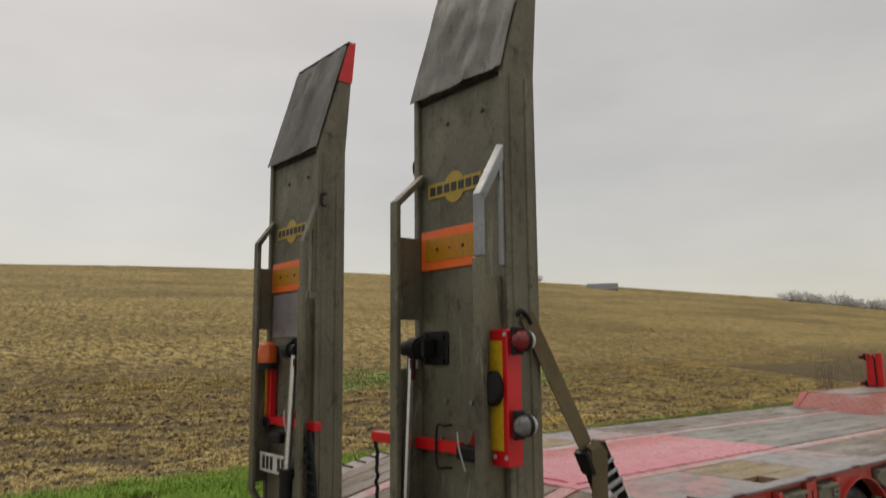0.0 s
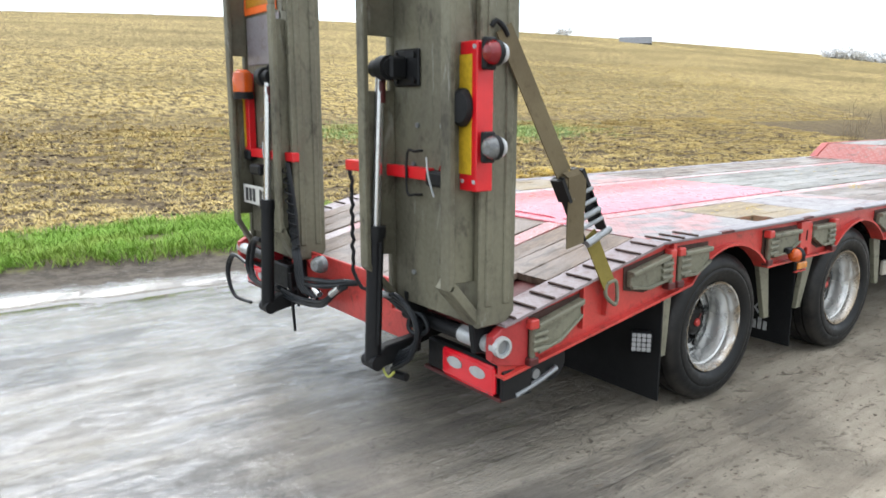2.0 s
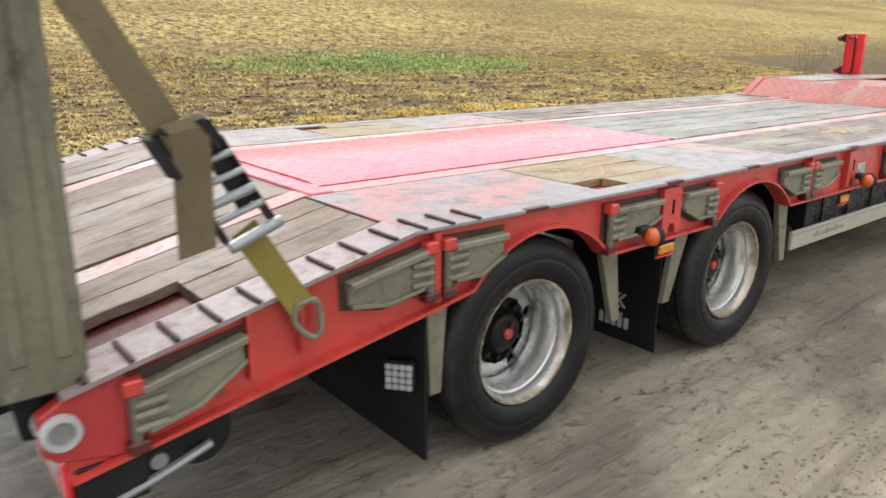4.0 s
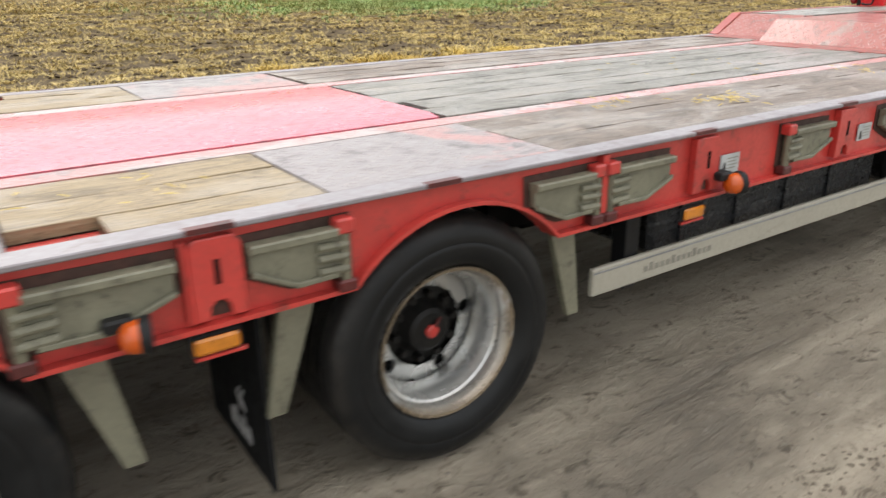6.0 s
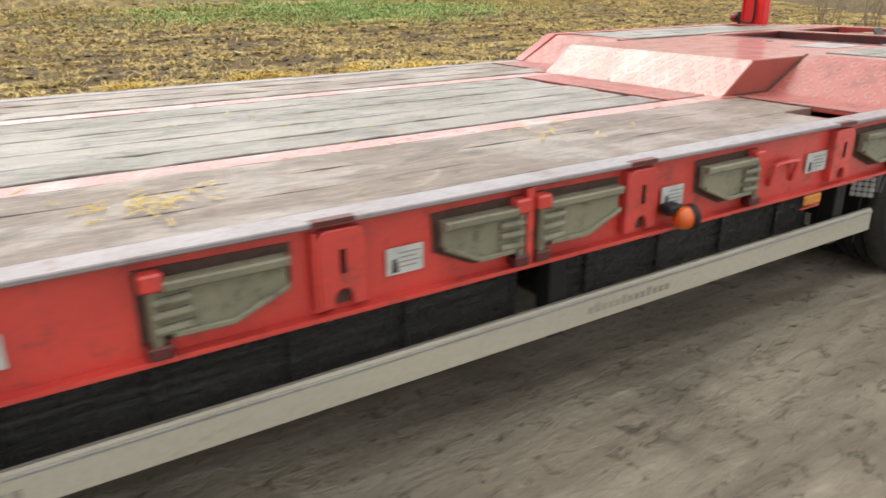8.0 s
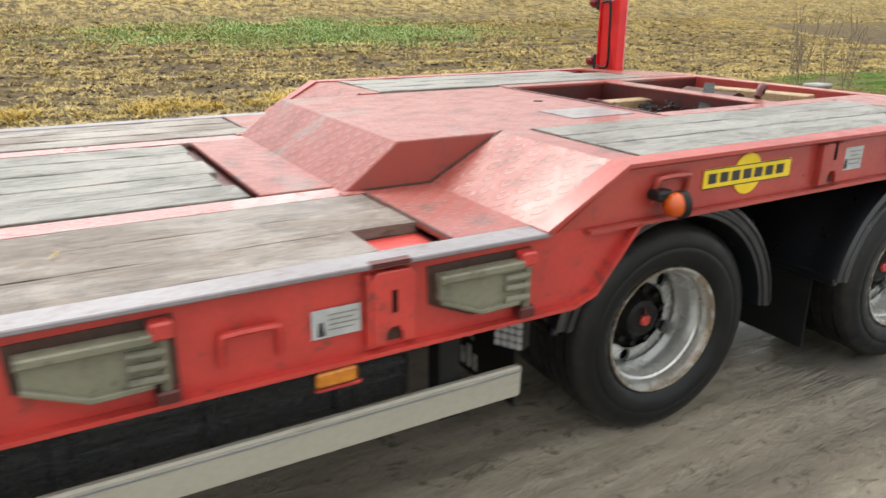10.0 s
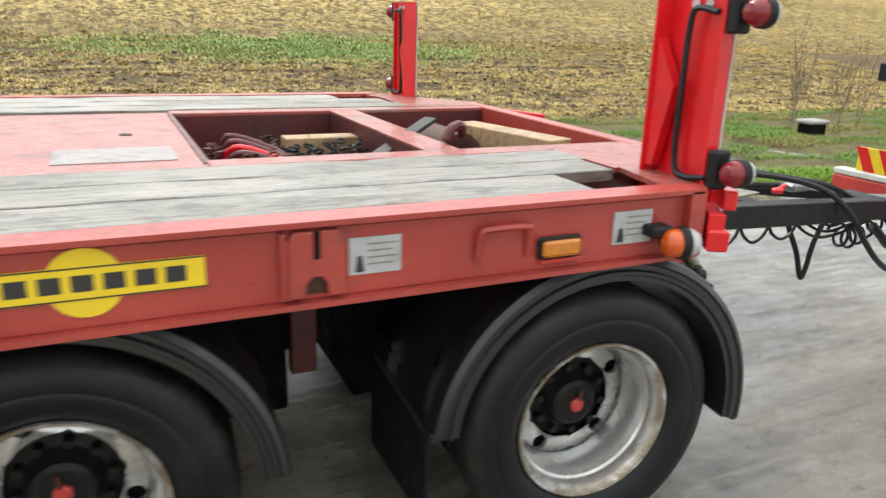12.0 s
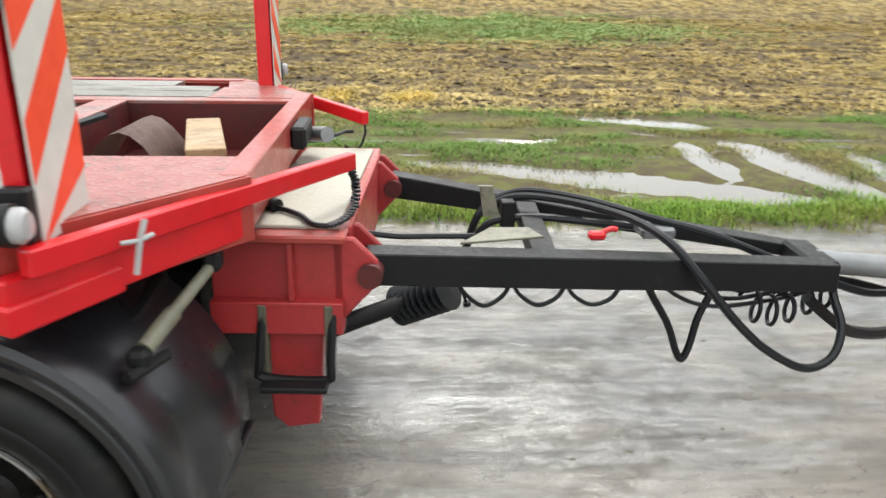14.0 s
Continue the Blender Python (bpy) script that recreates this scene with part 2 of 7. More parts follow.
STRAP_Y = worn("yellowed_webbing", (0.24, 0.19, 0.035), (0.19, 0.15, 0.03), (0.07, 0.055, 0.02), 6.0, 0.3, (0.75, 0.95), 0, 0.35, 220)
ORANGE = plain("amber_lens", (0.66, 0.105, 0.010), 0.2, vary=0.12, coat=0.3)
AMBER = plain("amber_reflector", (0.62, 0.21, 0.015), 0.22, vary=0.15, coat=0.4, scale=60)
LENS_RED = plain("red_lens", (0.24, 0.007, 0.012), 0.2, vary=0.15, coat=0.25)
LENS_BRIGHT = plain("red_tail_lens", (0.72, 0.010, 0.022), 0.18, vary=0.06, coat=0.5)
LENS_SMOKE = plain("clear_lens_over_reflector", (0.17, 0.175, 0.175), 0.12, vary=0.25, coat=0.8, scale=45)
LENS_CLEAR = plain("milky_lens", (0.44, 0.44, 0.44), 0.18, vary=0.1, coat=0.5)
WHITE = plain("white_sticker", (0.47, 0.49, 0.49), 0.5, vary=0.14)
FLAP_PRINT = plain("dirty_white_print", (0.46, 0.46, 0.46), 0.7, vary=0.25, scale=40)
INK = plain("black_print", (0.03, 0.03, 0.03), 0.5)
GREY_INK = plain("grey_print", (0.27, 0.26, 0.22), 0.55)
YELLOW = plain("yellow_sticker", (0.80, 0.58, 0.02), 0.4, vary=0.05)
YELLOW_OLD = plain("dulled_yellow_sticker", (0.46, 0.32, 0.035), 0.45, vary=0.12)
YELLOW_REF = plain("yellow_reflective_film", (0.62, 0.40, 0.02), 0.38, vary=0.12, scale=40)
ORANGE_REF = plain("fluorescent_orange_film", (0.92, 0.17, 0.025), 0.42, vary=0.03)
BROWN_REF = plain("amber_reflective_film", (0.50, 0.22, 0.010), 0.38, vary=0.10, scale=50)
REF_WHITE = plain("white_reflective_film", (0.62, 0.61, 0.57), 0.45, vary=0.06)
REF_ORANGE = plain("red_orange_reflective_film", (0.86, 0.06, 0.018), 0.4, vary=0.05)
YELLOW_WIRE = plain("yellow_green_cable", (0.50, 0.52, 0.10), 0.5)
BLUE = plain("blue_film", (0.02, 0.06, 0.33), 0.45)
NAVY = plain("hub_grease_black", (0.010, 0.0095, 0.009), 0.5, spec=0.25, vary=0.25, scale=30)


def wet_plastic(name):
    """Black moulded plastic with rain running over its uneven skin."""
    k = Nodes(name)
    runs = k.noise(1.0, 6, 0.7, k.coords((2.2, 2.2, 42.0)), 0.4)
    skin = k.noise(26.0, 4, 0.6)
    col = k.mix(k.step(runs, 0.40, 0.66), (0.0085, 0.0095, 0.0115), (0.020, 0.021, 0.023))
    h = k.math("ADD", runs, k.math("MULTIPLY", skin, 0.15))
    return k.done(col, k.step(skin, 0.35, 0.65, 0.22, 0.38), 0.0, k.bump(h, 0.9, 0.02), spec=0.45)


WET_PLASTIC = wet_plastic("wet_black_plastic")


def wood_material(name, c1, c2, c3, wet):
    """Weathered plank: grain along x, checks, damp patches."""
    k = Nodes(name)
    grain = k.noise(7.0, 8, 0.72, k.coords((0.35, 9.0, 4.0)), 0.6)
    patch = k.noise(2.2, 5, 0.62, k.coords((0.8, 1.5, 1)), 0.5)
    fine = k.noise(55.0, 4, 0.7, k.coords((0.25, 3.0, 1)))
    col = k.mix(k.step(grain, 0.33, 0.66), c1, c2)
    col = k.mix(k.step(patch, 0.44, 0.66), col, c3)
    col = k.mix(k.step(k.random(), 0, 1, 0.0, 0.35), col, c2)
    col = k.mix(k.step(fine, 0.52, 0.72, 0.0, 0.6), col, tuple(c * 0.3 for c in c2))
    # trodden mud, smeared and speckled
    smear, speck = k.noise(8.0, 7, 0.8, k.coords((0.55, 1.1, 1)), 0.9), k.noise(38.0, 5, 0.75, k.coords((0.7, 1.2, 1)))
    col = k.mix(k.step(smear, 0.49, 0.62, 0.0, 0.75), col, tuple(c * 0.55 for c in c2))
    col = k.mix(k.step(smear, 0.46, 0.34, 0.0, 0.50), col, tuple(min(1.0, c * 1.25) for c in c3))
    col = k.mix(k.step(speck, 0.54, 0.66, 0.0, 0.75), col, tuple(c * 0.5 for c in c2))
    damp = k.step(patch, 0.40, 0.62)
    streaks = k.step(k.noise(3.0, 6, 0.7, k.coords((0.3, 4.0, 1)), 0.8), 0.60, 0.74)
    col = k.mix(k.math("MULTIPLY", streaks, 0.75), col, tuple(c * 0.35 for c in c2))
    r = k.step(damp, 0, 1, 0.62, 0.62 - 0.34 * wet)
    h = k.math("ADD", grain, k.math("ADD", fine, k.math("MULTIPLY", streaks, -0.8)))
    return k.done(col, r, 0.0, k.bump(h, 0.55, 0.006), k.step(damp, 0, 1, wet * 0.15, wet * 0.62), 0.2, film=k.bump(h, 0.16, 0.004))


WOOD = wood_material("weathered_grey_plank", (0.235, 0.185, 0.150), (0.130, 0.099, 0.079), (0.285, 0.238, 0.200), 0.6)
WOOD_PALE = wood_material("bleached_grey_plank", (0.285, 0.280, 0.252), (0.140, 0.132, 0.116), (0.215, 0.185, 0.152), 0.85)
WOOD_BROWN = wood_material("muddy_brown_plank", (0.235, 0.168, 0.118), (0.140, 0.095, 0.066), (0.210, 0.155, 0.118), 0.5)
WOOD_NEW = wood_material("newer_yellow_plank", (0.360, 0.275, 0.155), (0.225, 0.165, 0.090), (0.290, 0.225, 0.140), 0.45)
WOOD_BLOCK = wood_material("raw_timber_block", (0.46, 0.31, 0.165), (0.34, 0.22, 0.11), (0.42, 0.29, 0.16), 0.2)


def tread_plate(name, red, bare, amount, rough, film=0.55):
    """Steel tread plate, paint worn through in patches, wet."""
    k = Nodes(name)
    big, mid = k.noise(1.7, 5, 0.6, None, 0.6), k.noise(9.0, 6, 0.7, None, 0.3)
    # small raised bars, laid crosswise
    wave = [k.math("SINE", k.math("MULTIPLY", k.noise_free(k.coords((1, 1, 1), (0, 0, a)), i), f)) for a, i, f in ((0.785, 0, 190.0), (0.785, 1, 95.0), (-0.785, 0, 190.0), (-0.785, 1, 95.0))]
    lug = k.math("MAXIMUM", k.math("MULTIPLY", k.step(wave[0], 0.35, 0.8), k.step(wave[1], 0.1, 0.6)), k.math("MULTIPLY", k.step(wave[2], 0.35, 0.8), k.step(wave[3], -0.1, -0.6)))
    col = k.mix(k.step(k.math("ADD", k.math("MULTIPLY", big, 0.7), k.math("MULTIPLY", mid, 0.3)), 0.64 - amount, 0.72 - amount), red, bare)
    col = k.mix(k.step(mid, 0.52, 0.68, 0.0, 0.7), col, tuple(c * 0.38 for c in bare))
    r = k.step(mid, 0.35, 0.7, rough, rough + 0.24)
    flat = k.step(k.noise_free(k.t.nodes.new("ShaderNodeNewGeometry").outputs["Normal"], 2), 0.35, 0.6)
    lug = k.math("MULTIPLY", lug, flat)
    col = k.mix(k.math("MULTIPLY", lug, 0.32), col, tuple(min(1.0, c * 1.5) for c in bare))
    h = k.math("ADD", lug, k.math("MULTIPLY", mid, 0.6))
    return k.done(col, r, 0.0, k.bump(h, 0.8, 0.004), film, 0.12, film=k.bump(h, 0.25, 0.003))


# red turned pink: the sky's sheen on the wet plate is in both tones
TREAD_RED = tread_plate("sky_pink_tread_plate", (0.60, 0.115, 0.160), (0.56, 0.165, 0.205), 0.08, 0.24, 0.42)
TREAD_WORN = tread_plate("worn_red_tread_plate", (0.29, 0.056, 0.042), (0.255, 0.150, 0.132), 0.09, 0.42, 0.34)
BEAM_TOP = tread_plate("rubbed_beam_top", (0.44, 0.16, 0.145), (0.40, 0.32, 0.305), 0.15, 0.26, 0.45)
TREAD_BARE = tread_plate("bare_steel_tread_plate", (0.38, 0.19, 0.18), (0.245, 0.218, 0.220), 0.19, 0.30, 0.14)
TREAD_PINK = tread_plate("pink_worn_tread_plate", (0.36, 0.150, 0.145), (0.225, 0.200, 0.202), 0.20, 0.30, 0.18)
EDGE_STEEL = worn("rubbed_steel_edge", (0.28, 0.268, 0.285), (0.22, 0.205, 0.22), (0.15, 0.095, 0.085), 3.0, 0.34, (0.32, 0.55), 0.15, coat=0.08)

TAIL_STEEL = worn("rubbed_tail_edge", (0.30, 0.262, 0.270), (0.235, 0.195, 0.202), (0.16, 0.085, 0.075), 4.0, 0.40, (0.35, 0.6), 0.1)
CONCRETE = worn("weathered_concrete", (0.36, 0.355, 0.34), (0.28, 0.275, 0.26), (0.15, 0.14, 0.12), 5.0, 0.35, (0.7, 0.9))


def tyre_material():
    k = Nodes("tyre_rubber")
    n, m = k.noise(5.0, 5, 0.65), k.noise(40.0, 3, 0.6)
    col = k.mix(k.step(n, 0.4, 0.7, 0.0, 0.75), (0.0060, 0.0068, 0.0078), (0.0145, 0.0150, 0.0152))
    # dried mud rubbed into the shoulder
    sep = k.t.nodes.new("ShaderNodeSeparateXYZ")
    k.t.links.new(k.tc.outputs["Object"], sep.inputs[0])
    rad = k.math("SQRT", k.math("ADD", k.math("MULTIPLY", sep.outputs[0], sep.outputs[0]), k.math("MULTIPLY", sep.outputs[2], sep.outputs[2])))
    mud = k.math("MULTIPLY", k.step(rad, 0.345, 0.388), k.step(k.noise(9.0, 6, 0.7), 0.36, 0.62, 0.05, 0.7))
    col = k.mix(mud, col, (0.034, 0.031, 0.028))
    return k.done(col, k.step(k.math("ADD", k.math("MULTIPLY", n, 0.6), k.math("MULTIPLY", m, 0.4)), 0.32, 0.68, 0.30, 0.60), 0.0, k.bump(m, 0.12, 0.003), spec=0.27)


def rim_material():
    """Silver wheel paint, rust breaking out along the outer lip."""
    k = Nodes("silver_rim_paint")
    sep = k.t.nodes.new("ShaderNodeSeparateXYZ")
    k.t.links.new(k.tc.outputs["Object"], sep.inputs[0])
    rad = k.math("SQRT", k.math("ADD", k.math("MULTIPLY", sep.outputs[0], sep.outputs[0]), k.math("MULTIPLY", sep.outputs[2], sep.outputs[2])))
    n, m, o = k.noise(9.0, 5, 0.6, None, 0.4), k.noise(34.0, 6, 0.75), k.random()
    rust = k.math("MULTIPLY", k.step(k.math("ADD", n, k.math("MULTIPLY", o, 0.12)), 0.45, 0.57), k.step(rad, 0.205, 0.238))
    spots = k.step(m, 0.60, 0.68)
    col = k.mix(k.step(n, 0.3, 0.7), (0.62, 0.625, 0.615), (0.53, 0.53, 0.515))
    col = k.mix(k.math("MULTIPLY", rust, 0.8), col, (0.24, 0.170, 0.090))
    col = k.mix(k.math("MULTIPLY", spots, 0.22), col, (0.16, 0.12, 0.08))
    return k.done(col, k.step(n, 0.3, 0.7, 0.20, 0.32), 0.7, k.bump(m, 0.08, 0.003))


TYRE, RIM = tyre_material(), rim_material()

# ---- ground ----
def verge_line(x):
    return max(3.42, min(6.6, 5.6 - 0.19 * x))


def field_line(x):
    return 7.6 + 0.06 * max(-4.0, min(16.0, x))


def ease(v, a, b):
    t = max(0.0, min(1.0, (v - a) / (b - a)))
    return t * t * (3 - 2 * t)


# standing water in the verge: centre, half length, half width, heading in degrees
POOLS = [(12.40, 4.74, 1.75, 0.30, -24), (13.68, 5.55, 0.85, 0.16, 84), (14.40, 5.25, 1.25, 0.25, -86), (15.2, 5.0, 0.95, 0.17, 80), (13.70, 7.80, 0.75, 0.34, -30), (12.0, 6.3, 0.40, 0.09, 0), (16.4, 5.4, 0.9, 0.20, -80), (-1.3, 4.45, 1.9, 0.11, -7)]


def pool_depth(x, y):
    """How far inside a pool a place lies: 1 at its middle, 0 at its rim, less outside."""
    best = -9.0
    for cx, cy, a, b, h in POOLS:
        c, s = math.cos(radians(h)), math.sin(radians(h))
        u, v = ((x - cx) * c + (y - cy) * s) / a, (-(x - cx) * s + (y - cy) * c) / b
        if abs(u) < 2 and abs(v) < 3:
            wob = 0.35 * noise.noise(Vector((x * 2.3, y * 2.3, 8.0)))
            best = max(best, 1 + wob - u * u - v * v)
    return best


def ground_z(x, y, pools=True):
    near = 1 - ease(abs(y - 1.0) + max(0, abs(x - 5) - 14), 12, 30)
    z = 0.0
    if near > 0:
        n = noise.fractal(Vector((x * 0.9, y * 0.9, 3.1)), 0.9, 2.1, 4)
        ruts = noise.noise(Vector((x * 0.16, y * 2.6, 7.7)))
        under = 1 - ease(max(abs(y - 1.28) - 1.25, 0) + max(0, -x - 0.2) + max(0, x - 10.2), 0.0, 0.8)
        z = (0.013 * n + 0.014 * ruts - 0.016) * near * (1 - 0.75 * under) - 0.010 * under
    if -3.4 < x < 12.5 and -3.2 < y < 1.2:
        # trodden lumps in patches, pressed flat between them
        rise = ease(noise.noise(Vector((x * 1.3, y * 1.9, 2.2))), -0.15, 0.45)
        lump = noise.fractal(Vector((x * 6.5, y * 9.0, 1.3)), 0.75, 2.2, 4)
        z += (0.003 + 0.010 * rise) * max(-0.4, lump) * (1 - ease(y, 0.2, 1.2)) * (1 - 0.6 * ease(x, 9.0, 10.5))
    v = ease(y, verge_line(x) - 0.25, verge_line(x) + 0.35)
    z += v * (0.07 + 0.035 * noise.noise(Vector((x * 1.1, y * 1.3, 0.4))))
    d = pool_depth(x, y) if pools and -4 < x < 18 and 3.4 < y < 9 else -9
    if d > -0.9:
        z -= 0.075 * ease(d, -0.9, 0.5)
    s = max(0.0, y - 8.0)
    if s > 0:
        rise = 0.135 * (s * s / (s + 5.5)) if s < 125 else 0.135 * (125 * 125 / 130.5) - 0.05 * (s - 125) * ease(s, 125, 190)
        z += rise * 0.925 * (1 + 0.36 * (1 - math.exp(-max(0.0, x) / 75)))
        z += 0.035 * noise.noise(Vector((x * 0.7, y * 2.2, 5.0))) * ease(s, 0, 2)
    return z


def steps(stops):
    out = []
    for a, b, d in stops:
        out += list(np.arange(a, b, d))
    return out


gx = steps([(-1500, -300, 200), (-300, -60, 30), (-60, -14, 4), (-14, -6, 0.5), (-6, -2.6, 0.12), (-2.6, 11.5, 0.04), (11.5, 18, 0.12), (18, 40, 0.7), (40, 120, 5), (120, 600, 40), (600, 2001, 200)])
gy = steps([(-1500, -200, 200), (-200, -30, 17), (-30, -6, 2), (-6, -2.4, 0.12), (-2.4, 0.4, 0.04), (0.4, 9.0, 0.12), (9.0, 24, 0.35), (24, 60, 2), (60, 240, 6), (240, 600, 40), (600, 2001, 200)])
g_verts = [(float(x), float(y), ground_z(float(x), float(y))) for y in gy for x in gx]
nx = len(gx)
g_faces = [(j * nx + i, j * nx + i + 1, (j + 1) * nx + i + 1, (j + 1) * nx + i) for j in range(len(gy) - 1) for i in range(nx - 1)]


def ground_material():
    k = Nodes("mud_track_verge_and_field")
    sep = k.t.nodes.new("ShaderNodeSeparateXYZ")
    k.t.links.new(k.tc.outputs["Object"], sep.inputs[0])
    x, y = sep.outputs[0], sep.outputs[1]
    n1, n2, n3 = k.noise(0.9, 5, 0.6), k.noise(5.0, 6, 0.68), k.noise(26.0, 5, 0.7)
    streak = k.noise(1.0, 6, 0.65, k.coords((0.35, 3.2, 1), (0, 0, 0.12)), 0.25)
    # distance past the verge line and past the field line, both ragged
    edge = k.math("SUBTRACT", y, k.math("MAXIMUM", k.math("SUBTRACT", 5.6, k.math("MULTIPLY", x, 0.19)), 3.42))
    edge = k.math("ADD", edge, k.math("MULTIPLY", k.math("SUBTRACT", n2, 0.5), 0.9))
    verge = k.step(edge, -0.12, 0.14)
    fld = k.math("SUBTRACT", y, k.math("ADD", 7.6, k.math("MULTIPLY", k.math("MINIMUM", x, 16.0), 0.06)))
    field = k.step(k.math("ADD", fld, k.math("MULTIPLY", k.math("SUBTRACT", n2, 0.5), 1.4)), -0.2, 0.3)
    # the track: trodden clay, wet behind and ahead of the trailer, drier at its side
    wet = k.math("MAXIMUM", k.step(k.math("ADD", x, k.math("MULTIPLY", y, -0.55)), 1.9, -1.2), k.step(k.math("ADD", x, k.math("MULTIPLY", y, 0.3)), 8.4, 10.2))
    wet = k.math("ADD", k.math("MULTIPLY", wet, 0.80), k.math("MULTIPLY", k.math("SUBTRACT", k.math("ADD", k.math("MULTIPLY", streak, 0.55), k.math("MULTIPLY", n1, 0.45)), 0.46), 2.0), True)
    n4, n5 = k.noise(11.0, 8, 0.75, k.coords((0.8, 1.3, 1)), 0.8), k.noise(75.0, 3, 0.7)
    clay = k.mix(k.step(streak, 0.35, 0.68), (0.440, 0.388, 0.310), (0.280, 0.240, 0.186))
    clay = k.mix(k.step(n1, 0.50, 0.66, 0, 0.6), clay, (0.195, 0.168, 0.130))
    clay = k.mix(k.step(n4, 0.53, 0.66, 0, 0.75), clay, (0.092, 0.075, 0.057))
    clay = k.mix(k.step(n3, 0.58, 0.74, 0, 0.6), clay, (0.42, 0.385, 0.325))
    clay = k.mix(k.step(n5, 0.60, 0.72, 0, 0.5), clay, (0.070, 0.058, 0.046))
    clay = k.mix(k.math("MULTIPLY", wet, 0.80), clay, (0.084, 0.086, 0.088))
    rim_mud = k.math("MULTIPLY", k.math("MULTIPLY", k.step(edge, -1.10, -0.80), k.step(x, 7.0, 3.0)), k.step(n4, 0.28, 0.46, 0.55, 1.0))
    clay = k.mix(rim_mud, clay, k.mix(k.step(n2, 0.4, 0.62), (0.052, 0.042, 0.033), (0.105, 0.088, 0.070)))
    fine = k.noise(1.0, 7, 0.75, k.coords((1.5, 11.0, 1), (0, 0, 0.05)), 0.2)
    clay = k.mix(k.math("MULTIPLY", k.step(k.math("ADD", k.math("MULTIPLY", n1, 0.6), k.math("MULTIPLY", fine, 0.4)), 0.50, 0.60, 0, 0.34), k.step(wet, 0.2, 0.6)), clay, (0.040, 0.037, 0.034))
    # verge soil and the puddles that stand in it and along the track's edge
    soil = k.mix(k.step(n2, 0.40, 0.62), (0.092, 0.074, 0.047), (0.120, 0.120, 0.045))
    pud = k.noise(1.0, 4, 0.55, k.coords((0.55, 2.1, 1), (0, 0, -0.10)), 0.4)
    ahead = k.step(x, 8.6, 9.8)
    zone = k.math("MULTIPLY", k.step(edge, 0.15, 0.5), k.step(edge, 3.9, 3.0))
    puddle = k.math("MULTIPLY", k.math("MULTIPLY", zone, ahead), k.step(pud, 0.60, 0.64))
    ditch = k.math("MULTIPLY", k.math("MULTIPLY", k.step(edge, -1.75, -1.5), k.step(edge, -1.05, -1.25)), k.step(k.noise(1.0, 3, 0.5, k.coords((0.5, 1.6, 1))), 0.50, 0.58))
    puddle = k.math("MAXIMUM", puddle, k.math("MULTIPLY", ditch, k.step(x, 4.0, 2.0)))
    rows = k.noise(1.0, 5, 0.7, k.coords((0.9, 3.2, 1)), 0.6)
    far = k.step(y, 13, 27)
    fleck = k.math("ADD", k.math("MULTIPLY", k.noise(13.0, 6, 0.8, k.coords((0.7, 1.3, 1)), 0.5), 0.6), k.math("MULTIPLY", n3, 0.4))
    straw = k.mix(k.step(n2, 0.35, 0.65), (0.066, 0.049, 0.032), (0.125, 0.096, 0.063))
    straw = k.mix(k.step(fleck, 0.50, 0.61, 0.0, 0.85), straw, (0.320, 0.240, 0.095))
    dabs = k.noise(4.6, 5, 0.78, k.coords((1.0, 0.5, 1)), 0.3)
    straw_far = k.mix(k.step(dabs, 0.45, 0.57), (0.075, 0.055, 0.031), (0.500, 0.385, 0.155))
    straw = k.mix(k.step(rows, 0.40, 0.62, 0.65, 1.0), (0.040, 0.029, 0.020), straw)
    straw_far = k.mix(k.step(k.noise(0.035, 4, 0.6, k.coords((1, 2.5, 1))), 0.40, 0.65, 0, 0.55), straw_far, (0.105, 0.080, 0.034))
    fcol = k.mix(far, straw, straw_far)
    gx_, gy_ = k.math("MULTIPLY", k.math("SUBTRACT", x, 13.0), 0.21), k.math("MULTIPLY", k.math("SUBTRACT", y, 16.8), 0.75)
    weeds = k.math("SUBTRACT", k.math("ADD", 0.7, k.math("MULTIPLY", n1, 0.9)), k.math("ADD", k.math("MULTIPLY", gx_, gx_), k.math("MULTIPLY", gy_, gy_)))
    fcol = k.mix(k.math("MULTIPLY", k.step(weeds, 0.0, 0.45), k.step(n2, 0.36, 0.62, 0.95, 0.60)), fcol, (0.130, 0.235, 0.060))
    col = k.mix(verge, clay, soil)
    col = k.mix(field, col, fcol)
    col = k.mix(puddle, col, (0.085, 0.070, 0.052))
    rough = k.step(wet, 0.10, 0.75, 0.80, 0.09)
    rough = k.math("ADD", rough, k.math("MULTIPLY", k.math("SUBTRACT", n3, 0.5), 0.16), True)
    rough = k.math("MAXIMUM", rough, k.math("MULTIPLY", k.math("MAXIMUM", k.math("MULTIPLY", rim_mud, 0.75), k.math("MAXIMUM", verge, field)), 0.92))
    rough = k.math("ADD", k.math("MULTIPLY", rough, k.math("SUBTRACT", 1.0, puddle)), k.math("MULTIPLY", puddle, 0.04))
    dry = k.math("SUBTRACT", 1.0, puddle)
    rough_relief = k.math("MULTIPLY", k.math("ADD", k.math("MULTIPLY", n2, 0.9), k.math("ADD", k.math("MULTIPLY", n3, 0.45), k.math("ADD", k.math("MULTIPLY", streak, 1.0), k.math("MULTIPLY", n4, 0.9)))), dry)
    nrm = k.bump(k.math("MULTIPLY", rough_relief, k.step(wet, 0.1, 0.7, 1.0, 0.12)), 0.9, 0.04)
    blot = k.step(k.noise(2.6, 9, 0.78, k.coords((0.8, 1.5, 1)), 0.2), 0.455, 0.585, 1.0, 0.24)
    lines = k.noise(1.0, 5, 0.7, k.coords((1.6, 34.0, 1), (0, 0, 0.03)), 0.2)
